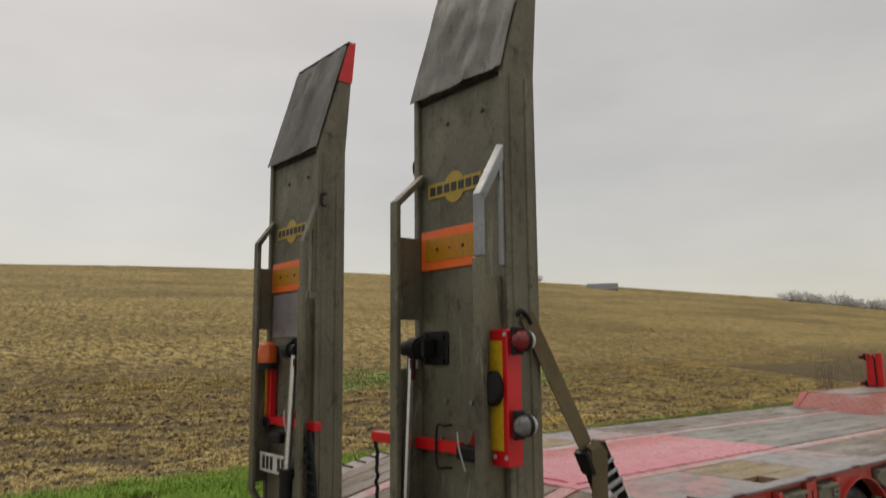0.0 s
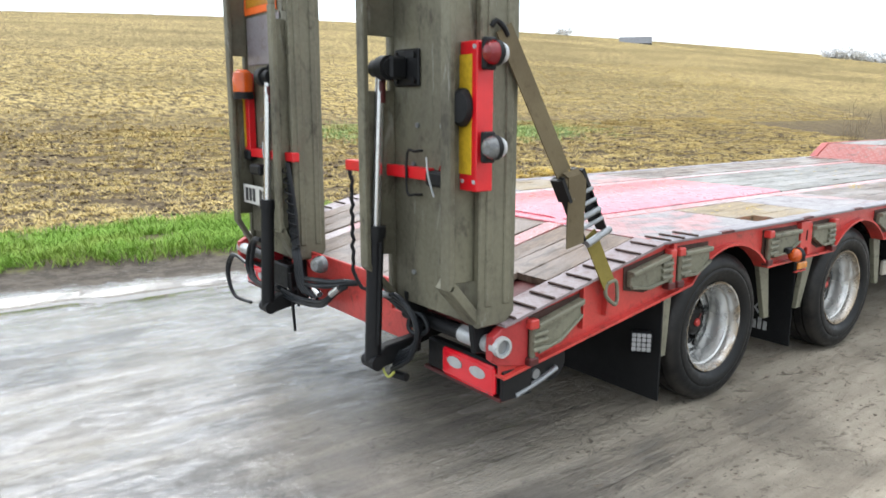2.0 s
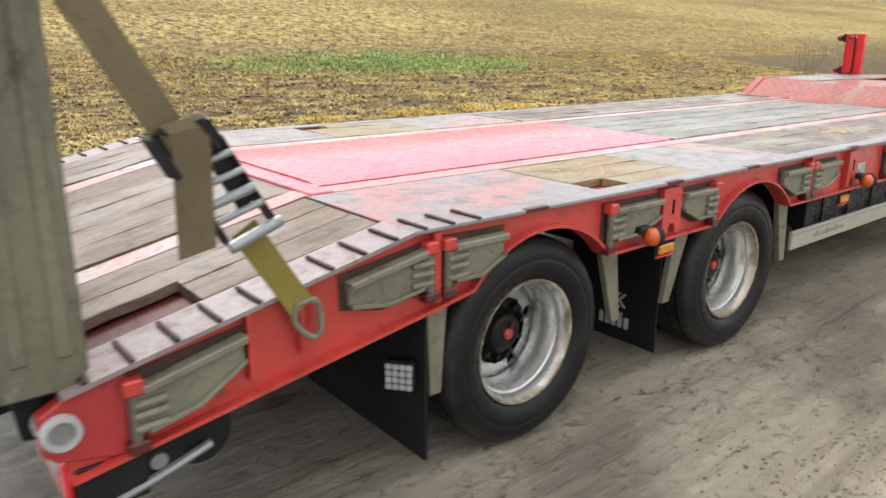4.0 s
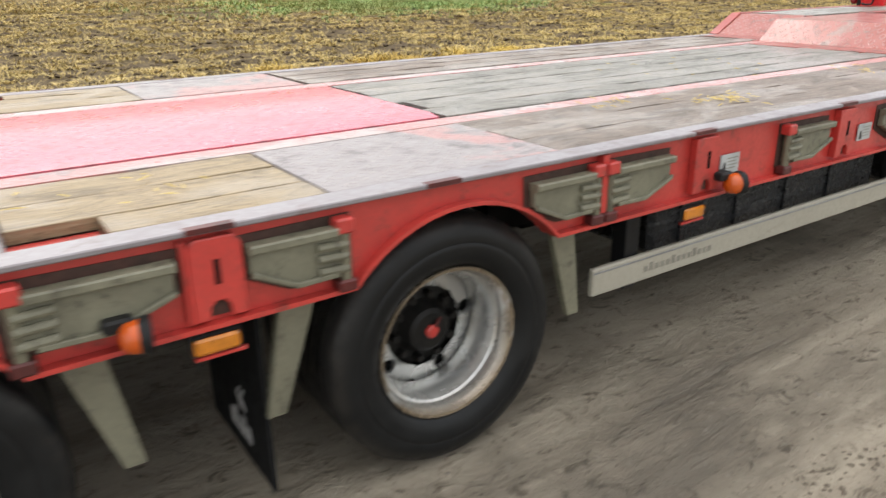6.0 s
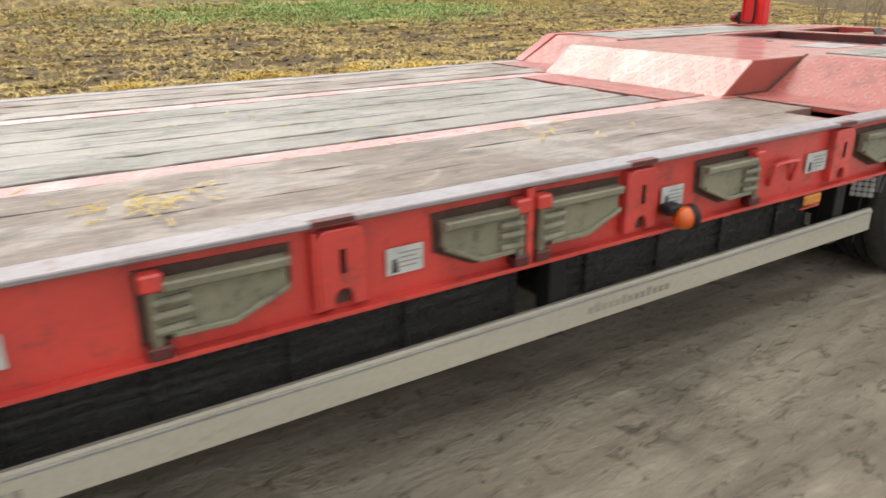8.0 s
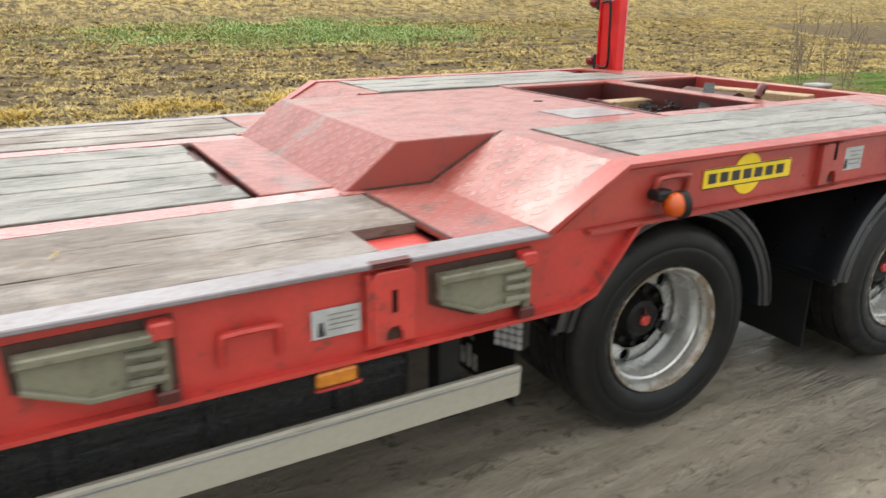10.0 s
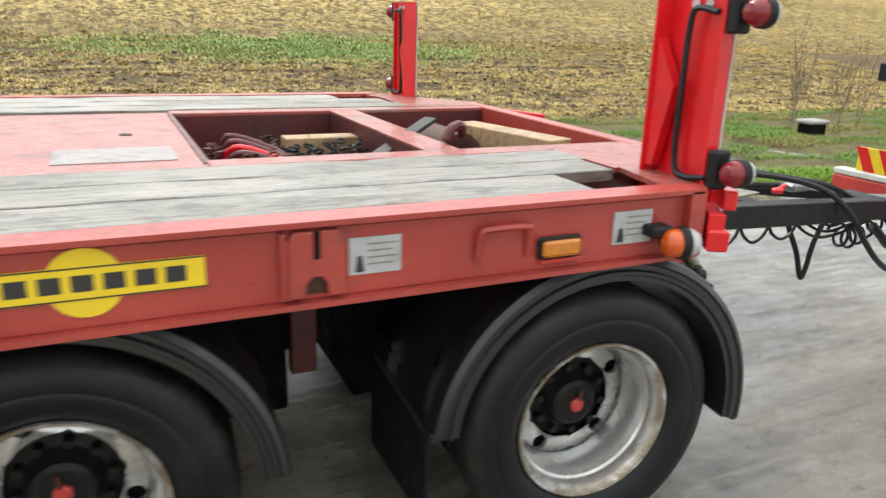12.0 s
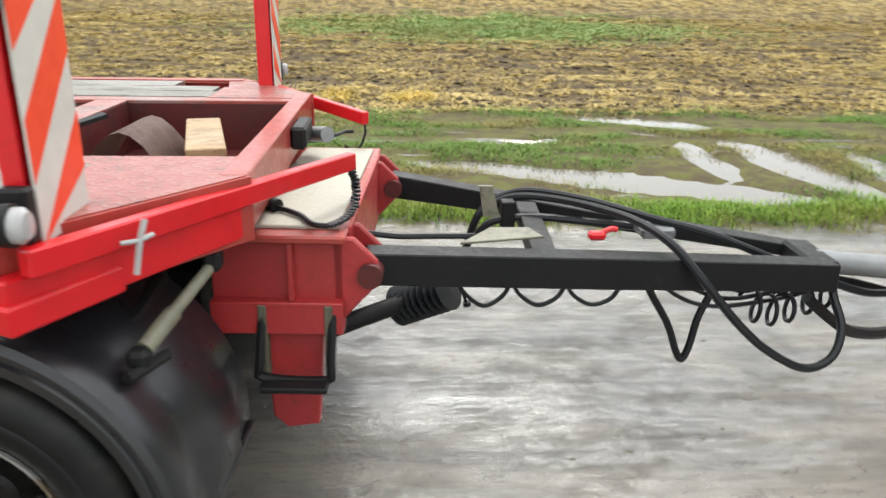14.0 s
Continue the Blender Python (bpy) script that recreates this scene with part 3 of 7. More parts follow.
    blot = k.math("MULTIPLY", blot, k.step(lines, 0.50, 0.64, 1.0, 0.35))
    film = k.math("MULTIPLY", k.math("MULTIPLY", k.math("MULTIPLY", k.step(wet, 0.25, 0.75), k.math("MULTIPLY", k.step(fine, 0.47, 0.58, 1.0, 0.50), k.step(n1, 0.46, 0.60, 1.0, 0.70))), k.step(k.math("ADD", k.math("MULTIPLY", n4, 0.6), k.math("MULTIPLY", k.noise(3.2, 6, 0.7, k.coords((0.45, 1.6, 1)), 0.6), 0.4)), 0.42, 0.58, 1.0, 0.40)), k.math("SUBTRACT", blot, k.math("MAXIMUM", rim_mud, k.math("MAXIMUM", verge, field)), True))
    # broken earth and litter hardly shine, only wet clay does
    dull = k.math("SUBTRACT", 1.0, k.math("MAXIMUM", rim_mud, k.math("MAXIMUM", verge, field)), True)
    shine = k.math("MAXIMUM", k.math("MULTIPLY", k.math("MULTIPLY", k.step(wet, 0.15, 0.7), blot), k.math("MULTIPLY", dull, 0.5)), k.math("MAXIMUM", 0.06, k.math("MULTIPLY", puddle, 0.5)))
    return k.done(col, rough, 0.0, nrm, film, 0.07, spec=shine, film=k.bump(k.math("ADD", k.math("MULTIPLY", streak, 1.4), k.math("ADD", n4, k.math("MULTIPLY", n3, 0.6))), 0.22, 0.02))


ground = tagged(part("ground", from_lists("ground", g_verts, g_faces, ground_material(), True), None), "wet clay farm track with a grass verge and a stubble field rising to a low ridge", "ground", kind="structure")


def water_material():
    k = Nodes("muddy_puddle_water")
    n = k.noise(7.0, 3, 0.5)
    return k.done(k.mix(n, (0.16, 0.135, 0.10), (0.12, 0.10, 0.075)), 0.035, 0.0, k.bump(n, 0.03, 0.01), spec=0.5)


WATER = water_material()
for i, (cx, cy, a, b, h) in enumerate(POOLS):
    bm = B()
    c, s_ = math.cos(radians(h)), math.sin(radians(h))
    level = sum(ground_z(cx + q * a * c, cy + q * a * s_, False) for q in (-0.7, -0.35, 0.0, 0.35, 0.7)) / 5 - 0.034
    hub_ = bm.verts.new((cx, cy, level))
    rim_ = [bm.verts.new((cx + 1.42 * (c * a * math.cos(t) - s_ * b * math.sin(t)), cy + 1.42 * (s_ * a * math.cos(t) + c * b * math.sin(t)), level)) for t in [k * math.tau / 48 for k in range(48)]]
    for k in range(48):
        bm.faces.new((hub_, rim_[k], rim_[(k + 1) % 48]))
    tagged(part(f"water_{i + 1}", bm, WATER), "shallow muddy rainwater puddle reflecting the pale sky", "puddle", kind="structure")


def leaf_material(name, c1, c2, c3):
    k = Nodes(name)
    r, n = k.island(), k.noise(0.6, 3, 0.6)
    col = k.mix(r, c1, c2)
    return k.done(k.mix(k.step(n, 0.45, 0.60, 0, 0.8), col, c3), 0.65, spec=0.12)


GRASS = leaf_material("verge_grass", (0.150, 0.275, 0.034), (0.245, 0.390, 0.062), (0.230, 0.310, 0.055))
GRASS_DULL = leaf_material("tired_grass", (0.105, 0.205, 0.034), (0.170, 0.275, 0.054), (0.290, 0.225, 0.085))
GRASS_PATCH = leaf_material("weed_patch_green", (0.240, 0.345, 0.120), (0.330, 0.430, 0.165), (0.310, 0.335, 0.125))
STRAW_YELLOW = leaf_material("fresh_yellow_straw", (0.54, 0.385, 0.080), (0.68, 0.50, 0.14), (0.44, 0.30, 0.07))
STRAW = leaf_material("stubble_straw", (0.470, 0.350, 0.125), (0.670, 0.525, 0.215), (0.400, 0.300, 0.110))


def blades(name, spots, count, height, width, lean, spread, material, label, category):
    """Tufts of narrow bent blades at the spots, all in one mesh."""
    rnd = random.Random(sum(map(ord, name)))
    verts, faces = [], []
    for x, y in spots:
        z = ground_z(x, y) - 0.01
        for _ in range(rnd.randint(count - 2, count + 1)):
            a, h, w = rnd.uniform(0, math.tau), height * rnd.uniform(0.5, 1.3), width * rnd.uniform(0.7, 1.3)
            bx, by = x + rnd.gauss(0, spread), y + rnd.gauss(0, spread)
            l = lean * rnd.uniform(0.3, 1.5)
            dx, dy, px, py = math.cos(a), math.sin(a), -math.sin(a) * w / 2, math.cos(a) * w / 2
            i = len(verts)
            verts += [(bx - px, by - py, z), (bx + px, by + py, z), (bx + dx * l * 0.35 + px * 0.8, by + dy * l * 0.35 + py * 0.8, z + h * 0.62),
                      (bx + dx * l * 0.35 - px * 0.8, by + dy * l * 0.35 - py * 0.8, z + h * 0.62), (bx + dx * l, by + dy * l, z + h)]
            faces += [(i, i + 1, i + 2, i + 3), (i + 3, i + 2, i + 4)]
    ob = part(name, from_lists(name, verts, faces, material), None)
    return tagged(ob, label, category, kind="stuff")


rnd = random.Random(5)
spots = []
while len(spots) < 5200:
    x, y = rnd.uniform(-9, 6.5), rnd.uniform(4.4, 7.9)
    if y > verge_line(x) + rnd.uniform(-0.1, 0.2) and y < field_line(x) + rnd.uniform(-0.6, 0.2) and noise.noise(Vector((x * 0.9, y * 0.9, 1))) > -0.42 + rnd.uniform(-0.2, 0.2):
        spots.append((x, y))
blades("verge_grass", spots, 14, 0.095, 0.0085, 0.10, 0.05, GRASS, "lush bright green grass along the edge of the track", "grass")
spots = []
while len(spots) < 10500:
    x, y = rnd.uniform(6.5, 26), rnd.uniform(3.4, 9.4)
    e = y - verge_line(x)
    if e > rnd.uniform(0.0, 0.18) and y < field_line(x) + rnd.uniform(-0.3, 0.4) and (noise.noise(Vector((x * 0.55, y * 2.1, 4))) > 0.0 + rnd.uniform(-0.12, 0.12) or e < 0.4) and pool_depth(x, y) < rnd.uniform(-0.5, 0.05):
        spots.append((x, y))
blades("wet_verge_grass", spots, 15, 0.046, 0.0058, 0.075, 0.075, GRASS_DULL, "flattened green and straw-coloured grass between puddles", "grass")
spots = [(x, y) for x, y in spots if y - verge_line(x) < 0.60][:2200]
blades("track_edge_grass", spots, 18, 0.075, 0.0060, 0.08, 0.06, GRASS, "bright grass tufts at the wet edge of the track", "grass")
spots = []
while len(spots) < 4800:
    x, y = rnd.gauss(13, 2.4), rnd.gauss(16.8, 0.95)
    if noise.noise(Vector((x * 0.6, y * 1.2, 9))) > -0.3:
        spots.append((x, y))
blades("weed_patch", spots, 8, 0.065, 0.024, 0.10, 0.10, GRASS_PATCH, "patch of green weeds out in the stubble field", "weeds")
spots = []
while len(spots) < 17000:
    y = 17 + 38 * rnd.random() ** 1.5
    x = rnd.uniform(-8 - y * 0.3, 24 + y * 1.1)
    if noise.noise(Vector((x * 0.25, y * 0.5, 2))) > rnd.uniform(-0.75, 0.1):
        spots.append((x, y))
blades("field_stubble", spots, 9, 0.050, 0.020, 0.15, 0.12, STRAW, "flattened yellow stubble and straw clumps on dark soil", "stubble")
# close by, the straw lies in separate tufts in loose rows between the clods
spots = []
while len(spots) < 15500:
    y = rnd.uniform(7.6, 18.5)
    x = rnd.uniform(-11, 30)
    y = round(y / 0.42) * 0.42 + rnd.gauss(0, 0.08) if rnd.random() < 0.55 else y
    if y > field_line(x) - 0.15 and noise.noise(Vector((x * 0.5, y * 0.9, 2))) + 0.5 * noise.noise(Vector((x * 2.2, y * 3, 6))) > rnd.uniform(-0.85, 0.0):
        spots.append((x, y))
blades("straw_tufts", spots, 17, 0.046, 0.0135, 0.135, 0.066, STRAW, "tufts of pale yellow straw in loose rows on the clods", "stubble")
# turned soil between the straw
rn = random.Random(31)
verts, faces = [], []
while len(verts) < 8 * 9000:
    x, y = rn.uniform(-11, 28), 7.7 + 11 * rn.random() ** 1.3
    if y < field_line(x) - 0.1:
        continue
    s = 0.040 * rn.uniform(0.35, 1.2) ** 2
    z, i = ground_z(x, y), len(verts)
    pts = [(0, 0, 1.0)] + [(math.cos(a * math.tau / 6), math.sin(a * math.tau / 6), rn.uniform(0.0, 0.6)) for a in range(6)] + [(0, 0, -0.5)]
    verts += [(x + s * px * rn.uniform(0.7, 1.5), y + s * py * rn.uniform(0.6, 1.3), z + 0.85 * s * pz) for px, py, pz in pts]
    faces += [(i, i + 1 + a, i + 1 + (a + 1) % 6) for a in range(6)] + [(i + 7, i + 1 + (a + 1) % 6, i + 1 + a) for a in range(6)]
SOIL = worn("turned_dark_soil", (0.105, 0.078, 0.052), (0.070, 0.052, 0.035), (0.150, 0.115, 0.078), 7, 0.3, (0.7, 0.95), spec=0.06)
tagged(part("field_clods", from_lists("field_clods", verts, faces, SOIL), None), "dark brown clods of turned soil in the field", "soil", kind="stuff")
# yellow heap of straw along the field's near edge
spots = [(x, 8.9 + 0.05 * x + rnd.gauss(0, 0.22)) for x in [rnd.uniform(6.0, 11.6) for _ in range(650)] if noise.noise(Vector((x * 1.7, 3.0, 1.0))) > 0.0]
blades("straw_swath", spots, 8, 0.075, 0.016, 0.16, 0.08, STRAW_YELLOW, "loose bright yellow straw swath at the field edge", "straw")


def stones(name, count, area, size, material, label):
    rnd = random.Random(11)
    verts, faces = [], []
    for _ in range(count):
        x, y, s = rnd.uniform(area[0], area[1]), rnd.uniform(area[2], area[3]), size * rnd.uniform(0.4, 1.3) ** 2
        z, i = ground_z(x, y), len(verts)
        pts = [(0, 0, 1)] + [(math.cos(a * math.tau / 5), math.sin(a * math.tau / 5), rnd.uniform(0.1, 0.6)) for a in range(5)] + [(0, 0, -0.6)]
        verts += [(x + s * px * rnd.uniform(0.7, 1.2), y + s * py * rnd.uniform(0.7, 1.2), z + 0.55 * s * pz) for px, py, pz in pts]
        faces += [(i, i + 1 + a, i + 1 + (a + 1) % 5) for a in range(5)] + [(i + 6, i + 1 + (a + 1) % 5, i + 1 + a) for a in range(5)]
    return tagged(part(name, from_lists(name, verts, faces, material), None), label, "stones", kind="stuff")


STONE = worn("pale_pebble", (0.30, 0.27, 0.22), (0.20, 0.17, 0.135), (0.12, 0.10, 0.08), 8, 0.3, (0.5, 0.8))
stones("track_pebbles", 220, (-2.5, 10.5, -3.2, 0.2), 0.010, STONE, "small pale pebbles and clods pressed into the track")

MUD = worn("dark_wet_mud", (0.150, 0.126, 0.098), (0.100, 0.082, 0.063), (0.21, 0.18, 0.14), 9, 0.3, (0.5, 0.8), spec=0.12)


def clods(name, lines, size, material, label):
    """Mud pressed up along wheel marks: low uneven lumps strewn close to each line."""
    rn = random.Random(23)
    verts, faces = [], []
    for x0, y0, x1, y1, wide, count in lines:
        for _ in range(count):
            t = rn.random()
            x, y = x0 + (x1 - x0) * t + rn.gauss(0, 0.05), y0 + (y1 - y0) * t + rn.gauss(0, wide)
            if noise.noise(Vector((x * 2.2, y * 2.2, 9.0))) < rn.uniform(-0.5, 0.15):
                continue
            s = size * rn.uniform(0.3, 1.25) ** 2
            z, i = ground_z(x, y), len(verts)
            pts = [(0, 0, 0.8)] + [(math.cos(a * math.tau / 6), math.sin(a * math.tau / 6), rn.uniform(0.0, 0.35)) for a in range(6)] + [(0, 0, -0.6)]
            ex = rn.uniform(0.9, 2.0)
            verts += [(x + s * ex * px * rn.uniform(0.6, 1.3), y + s * py * rn.uniform(0.6, 1.3), z + 0.6 * s * pz) for px, py, pz in pts]
            faces += [(i, i + 1 + a, i + 1 + (a + 1) % 6) for a in range(6)] + [(i + 7, i + 1 + (a + 1) % 6, i + 1 + a) for a in range(6)]
    return tagged(part(name, from_lists(name, verts, faces, material), None), label, "mud", kind="stuff")


clods("mud_clods", [(2.0, -0.75, 8.5, -0.95, 0.09, 1800), (0.5, -1.45, 7.0, -1.30, 0.16, 1200), (-2.0, -0.2, 3.0, -0.55, 0.25, 500), (-3.0, 4.6, 4.0, 4.35, 0.22, 900), (-3.0, -2.4, 10.0, -2.2, 0.5, 600), (10.4, 0.6, 14.0, 0.6, 0.9, 200), (-4.0, 1.5, -0.3, 1.2, 1.2, 200), (-4.0, 5.15, 4.0, 4.9, 0.30, 2600), (1.5, -1.0, 4.2, -0.75, 0.14, 700)], 0.0062, MUD, "dark wet mud clods along wheel marks on the track")

# ---- the trailer ----
WIDE = 2.56                     # the two side webs stand at y = 0 and y = WIDE
trailer = thing("low_loader_trailer", "weathered red four-axle low-loader trailer with upright olive loading ramps", "trailer")


def deck_z(x):
    return 0.92 if x > 1.0 else 0.70 + 0.22 * max(x, 0.0)


def arc(cx, cz, r, a0, a1, n=14):
    return [(cx + r * math.cos(radians(a0 + (a1 - a0) * k / n)), cz + r * math.sin(radians(a0 + (a1 - a0) * k / n))) for k in range(n + 1)]


ARCH1, ARCH2 = arc(1.585, 0.385, 0.452, 139, 40), arc(3.02, 0.385, 0.452, 139, 40)
LOWER = [(0.02, 0.475), (1.10, 0.655)] + ARCH1 + ARCH2 + [(7.66, 0.672), (7.74, 0.70), (7.90, 0.895), (9.84, 0.900)]
UPPER = [(9.84, 1.066), (7.83, 1.066), (7.55, 0.908), (1.0, 0.908), (0.02, 0.690)]


def ribbon(bm, path, y0, y1, thick):
    """A strip of plate that follows a line in the x-z plane."""
    n = len(path)
    rows = []
    for i, (x, z) in enumerate(path):
        a, b = path[max(i - 1, 0)], path[min(i + 1, n - 1)]
        d = Vector((b[0] - a[0], b[1] - a[1])).normalized()
        nx_, nz_ = -d.y * thick, d.x * thick
        rows.append([bm.verts.new(p) for p in ((x, y0, z), (x, y1, z), (x + nx_, y1, z + nz_), (x + nx_, y0, z + nz_))])
    for a, b in zip(rows, rows[1:]):
        for k in range(4):
            bm.faces.new((a[k], a[(k + 1) % 4], b[(k + 1) % 4], b[k]))
    bm.faces.new(rows[0][::-1])
    bm.faces.new(rows[-1])
    return bm


for far in (False, True):
    def side(y):
        return WIDE - y if far else y
    web = part("side_web", prism(B(), LOWER + UPPER, "y", side(0.0), side(0.012)), RED, trailer)
    part("lower_flange", ribbon(B(), LOWER[:-2] + [(7.90, 0.895)], *sorted((side(-0.03), side(0.05))), 0.012), RED, trailer)
    part("neck_lower_flange", ribbon(B(), [(7.70, 0.893), (9.84, 0.898)], *sorted((side(-0.03), side(0.05))), 0.012), RED_FADED, trailer)
    part("neck_side_plate", prism(B(), [(7.60, 0.908), (9.838, 0.914), (9.838, 1.062), (7.84, 1.062)], "y", side(-0.004), side(0.0)), RED_FADED, trailer)
    part("edge_strip", box(B(), 1.0, 7.56, *sorted((side(-0.03), side(0.06))), 0.908, 0.922, 0.003), EDGE_STEEL, trailer, "rubbed bright steel edge strip")
    part("neck_edge", ribbon(B(), [(7.55, 0.915), (7.83, 1.073), (9.84, 1.073)], *sorted((side(-0.03), side(0.055))), 0.012), RED_FADED, trailer)
    bm = B()
    prism(bm, [(0.02, 0.690), (1.0, 0.908), (1.0, 0.921), (0.02, 0.703)], "y", side(-0.03), side(0.14))
    part("tail_edge_strip", bm, TAIL_STEEL, trailer, "rubbed steel edge strip with grip bars")
    grip = mesh_of("grip_bar", box(B(), -0.007, 0.007, 0.0, 0.145, 0.0, 0.008, 0.002), GRIME_SHADE)
    for i in range(12):
        x = 0.07 + i * 0.108
        ob = part("grip_bar", grip, None, trailer)
        ob.matrix_basis = pose(x, -0.032 if not far else WIDE + 0.032 - 0.145, deck_z(x) + 0.002)
    # dark boxes set in the edge as slots over the lashing points
    for x in (1.52, 2.33, 2.95, 4.03, 4.95, 5.97, 7.07):
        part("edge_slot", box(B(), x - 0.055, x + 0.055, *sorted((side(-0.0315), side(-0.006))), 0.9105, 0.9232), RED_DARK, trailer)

# lashing brackets, stickers, lamps on the side webs
def lashing_bracket(x, z0, z1, paint, far):
    y = (lambda v: WIDE - v) if far else (lambda v: v)
    br = part("lashing_bracket", prism(B(), [(x - 0.062, z0), (x - 0.026, z0), (x - 0.022, z0 + 0.030), (x - 0.010, z0 + 0.044), (x + 0.010, z0 + 0.044), (x + 0.022, z0 + 0.030), (x + 0.026, z0), (x + 0.062, z0), (x + 0.062, z1 - 0.02), (x + 0.045, z1), (x - 0.045, z1), (x - 0.062, z1 - 0.02)], "y", y(-0.026), y(-0.002), 0.003), paint, trailer)
    part("slot", box(B(), x - 0.007, x + 0.007, *sorted((y(-0.0275), y(-0.024))), z0 + 0.085, z0 + 0.145), UNDER, br)
    # dark plate paints the shade and grime inside the arch
    part("grimy_eye", box(B(), x - 0.030, x + 0.030, *sorted((y(-0.0065), y(-0.0025))), z0 + 0.002, z0 + 0.046), GRIME_SHADE, br)
    part("rib", box(B(), x - 0.075, x - 0.064, *sorted((y(-0.03), y(0.0))), z0, z1, 0.002), paint, br)


def sticker(x0, x1, z0, z1):
    s = part("sticker", box(B(), x0, x1, -0.0085, -0.0045, z0, z1), WHITE, trailer, "white instruction sticker with grey print")
    for i in range(4):
        z = z1 - 0.014 - i * (z1 - z0 - 0.02) / 4.2
        part("print_line", box(B(), x0 + (x1 - x0) * 0.34, x1 - 0.008 - 0.012 * (i % 2), -0.0097, -0.0083, z - 0.0035, z), GREY_INK, s)
    part("pictogram", prism(B(), [(x0 + 0.012, z0 + 0.006), (x0 + 0.034, z0 + 0.006), (x0 + 0.028, z0 + 0.042), (x0 + 0.018, z0 + 0.042)], "y", -0.0097, -0.0083), INK, s)


def side_lamp(x, z, swing=1, front=False):
    """A round amber marker lamp on a short black arm, its white lens turned to the front."""
    lamp = part("side_lamp", box(B(), x - 0.075, x - 0.01, -0.06, -0.008, z + 0.012, z + 0.042, 0.006), BLACK, trailer, "amber side marker lamp")
    bm = B()
    lathe(bm, [(0.0005, -0.050), (0.022, -0.046), (0.034, -0.034), (0.038, -0.012), (0.038, 0.0), (0.0005, 0.0)], 20, False)
    part("lens", bm, ORANGE, lamp, at=pose(x, -0.070, z, 0, 0, -90 - 12 * swing))
    bm = B()
    lathe(bm, [(0.040, -0.008), (0.043, 0.0), (0.043, 0.016), (0.0005, 0.018)], 20, False)
    part("rubber_body", bm, BLACK, lamp, at=pose(x, -0.070, z, 0, 0, -90 - 12 * swing))
    if front:
        part("clear_lens", lathe(B(), [(0.036, 0.016), (0.038, 0.030), (0.030, 0.046), (0.0005, 0.050)], 20, False), LENS_CLEAR, lamp, at=pose(x, -0.070, z, 0, 0, -90 - 12 * swing))


def marker_reflector(x, y, z):
    m = part("marker_reflector", box(B(), x - 0.062, x + 0.062, y - 0.012, y, z - 0.028, z + 0.028, 0.006), BLACK, trailer)
    part("lens", box(B(), x - 0.054, x + 0.054, y - 0.024, y - 0.012, z - 0.021, z + 0.021, 0.007), AMBER, m, "amber reflector lens")
    part("bracket", box(B(), x - 0.05, x + 0.07, y - 0.01, y + 0.004, z - 0.040, z - 0.030, 0.002), RED, m)


for far in (False, True):
    for x in (2.335, 4.065, 4.97, 5.98, 7.08):
        lashing_bracket(x, 0.700, 0.895, RED, far)
    lashing_bracket(8.805, 0.918, 1.062, RED_FADED, far)
for x0, x1, z0, z1 in ((4.16, 4.268, 0.741, 0.812), (5.095, 5.20, 0.741, 0.812), (6.085, 6.185, 0.745, 0.815), (6.868, 6.995, 0.748, 0.822), (8.88, 8.998, 0.952, 1.035), (9.572, 9.692, 0.952, 1.038)):
    sticker(x0, x1, z0, z1)
for x, z in ((2.155, 0.728), (4.18, 0.722), (6.145, 0.724), (8.00, 0.955), (9.735, 0.960)):
    side_lamp(x, z, 1, x > 9)
for x, y, z in ((2.315, -0.006, 0.640), (4.02, -0.004, 0.630), (6.92, -0.004, 0.645), (9.41, -0.006, 0.966)):
    marker_reflector(x, y, z)
for x, z in ((6.72, 0.79), (9.255, 1.005), (8.02, 1.005)):
    part("raised_handle", tube(B(), [(x - 0.068, -0.006, z - 0.055), (x - 0.066, -0.02, z + 0.012), (x - 0.05, -0.022, z + 0.024), (x + 0.05, -0.022, z + 0.024), (x + 0.066, -0.02, z + 0.012), (x + 0.068, -0.006, z - 0.055)], 0.009, 6, 3), RED_FADED if x > 7 else RED, trailer)


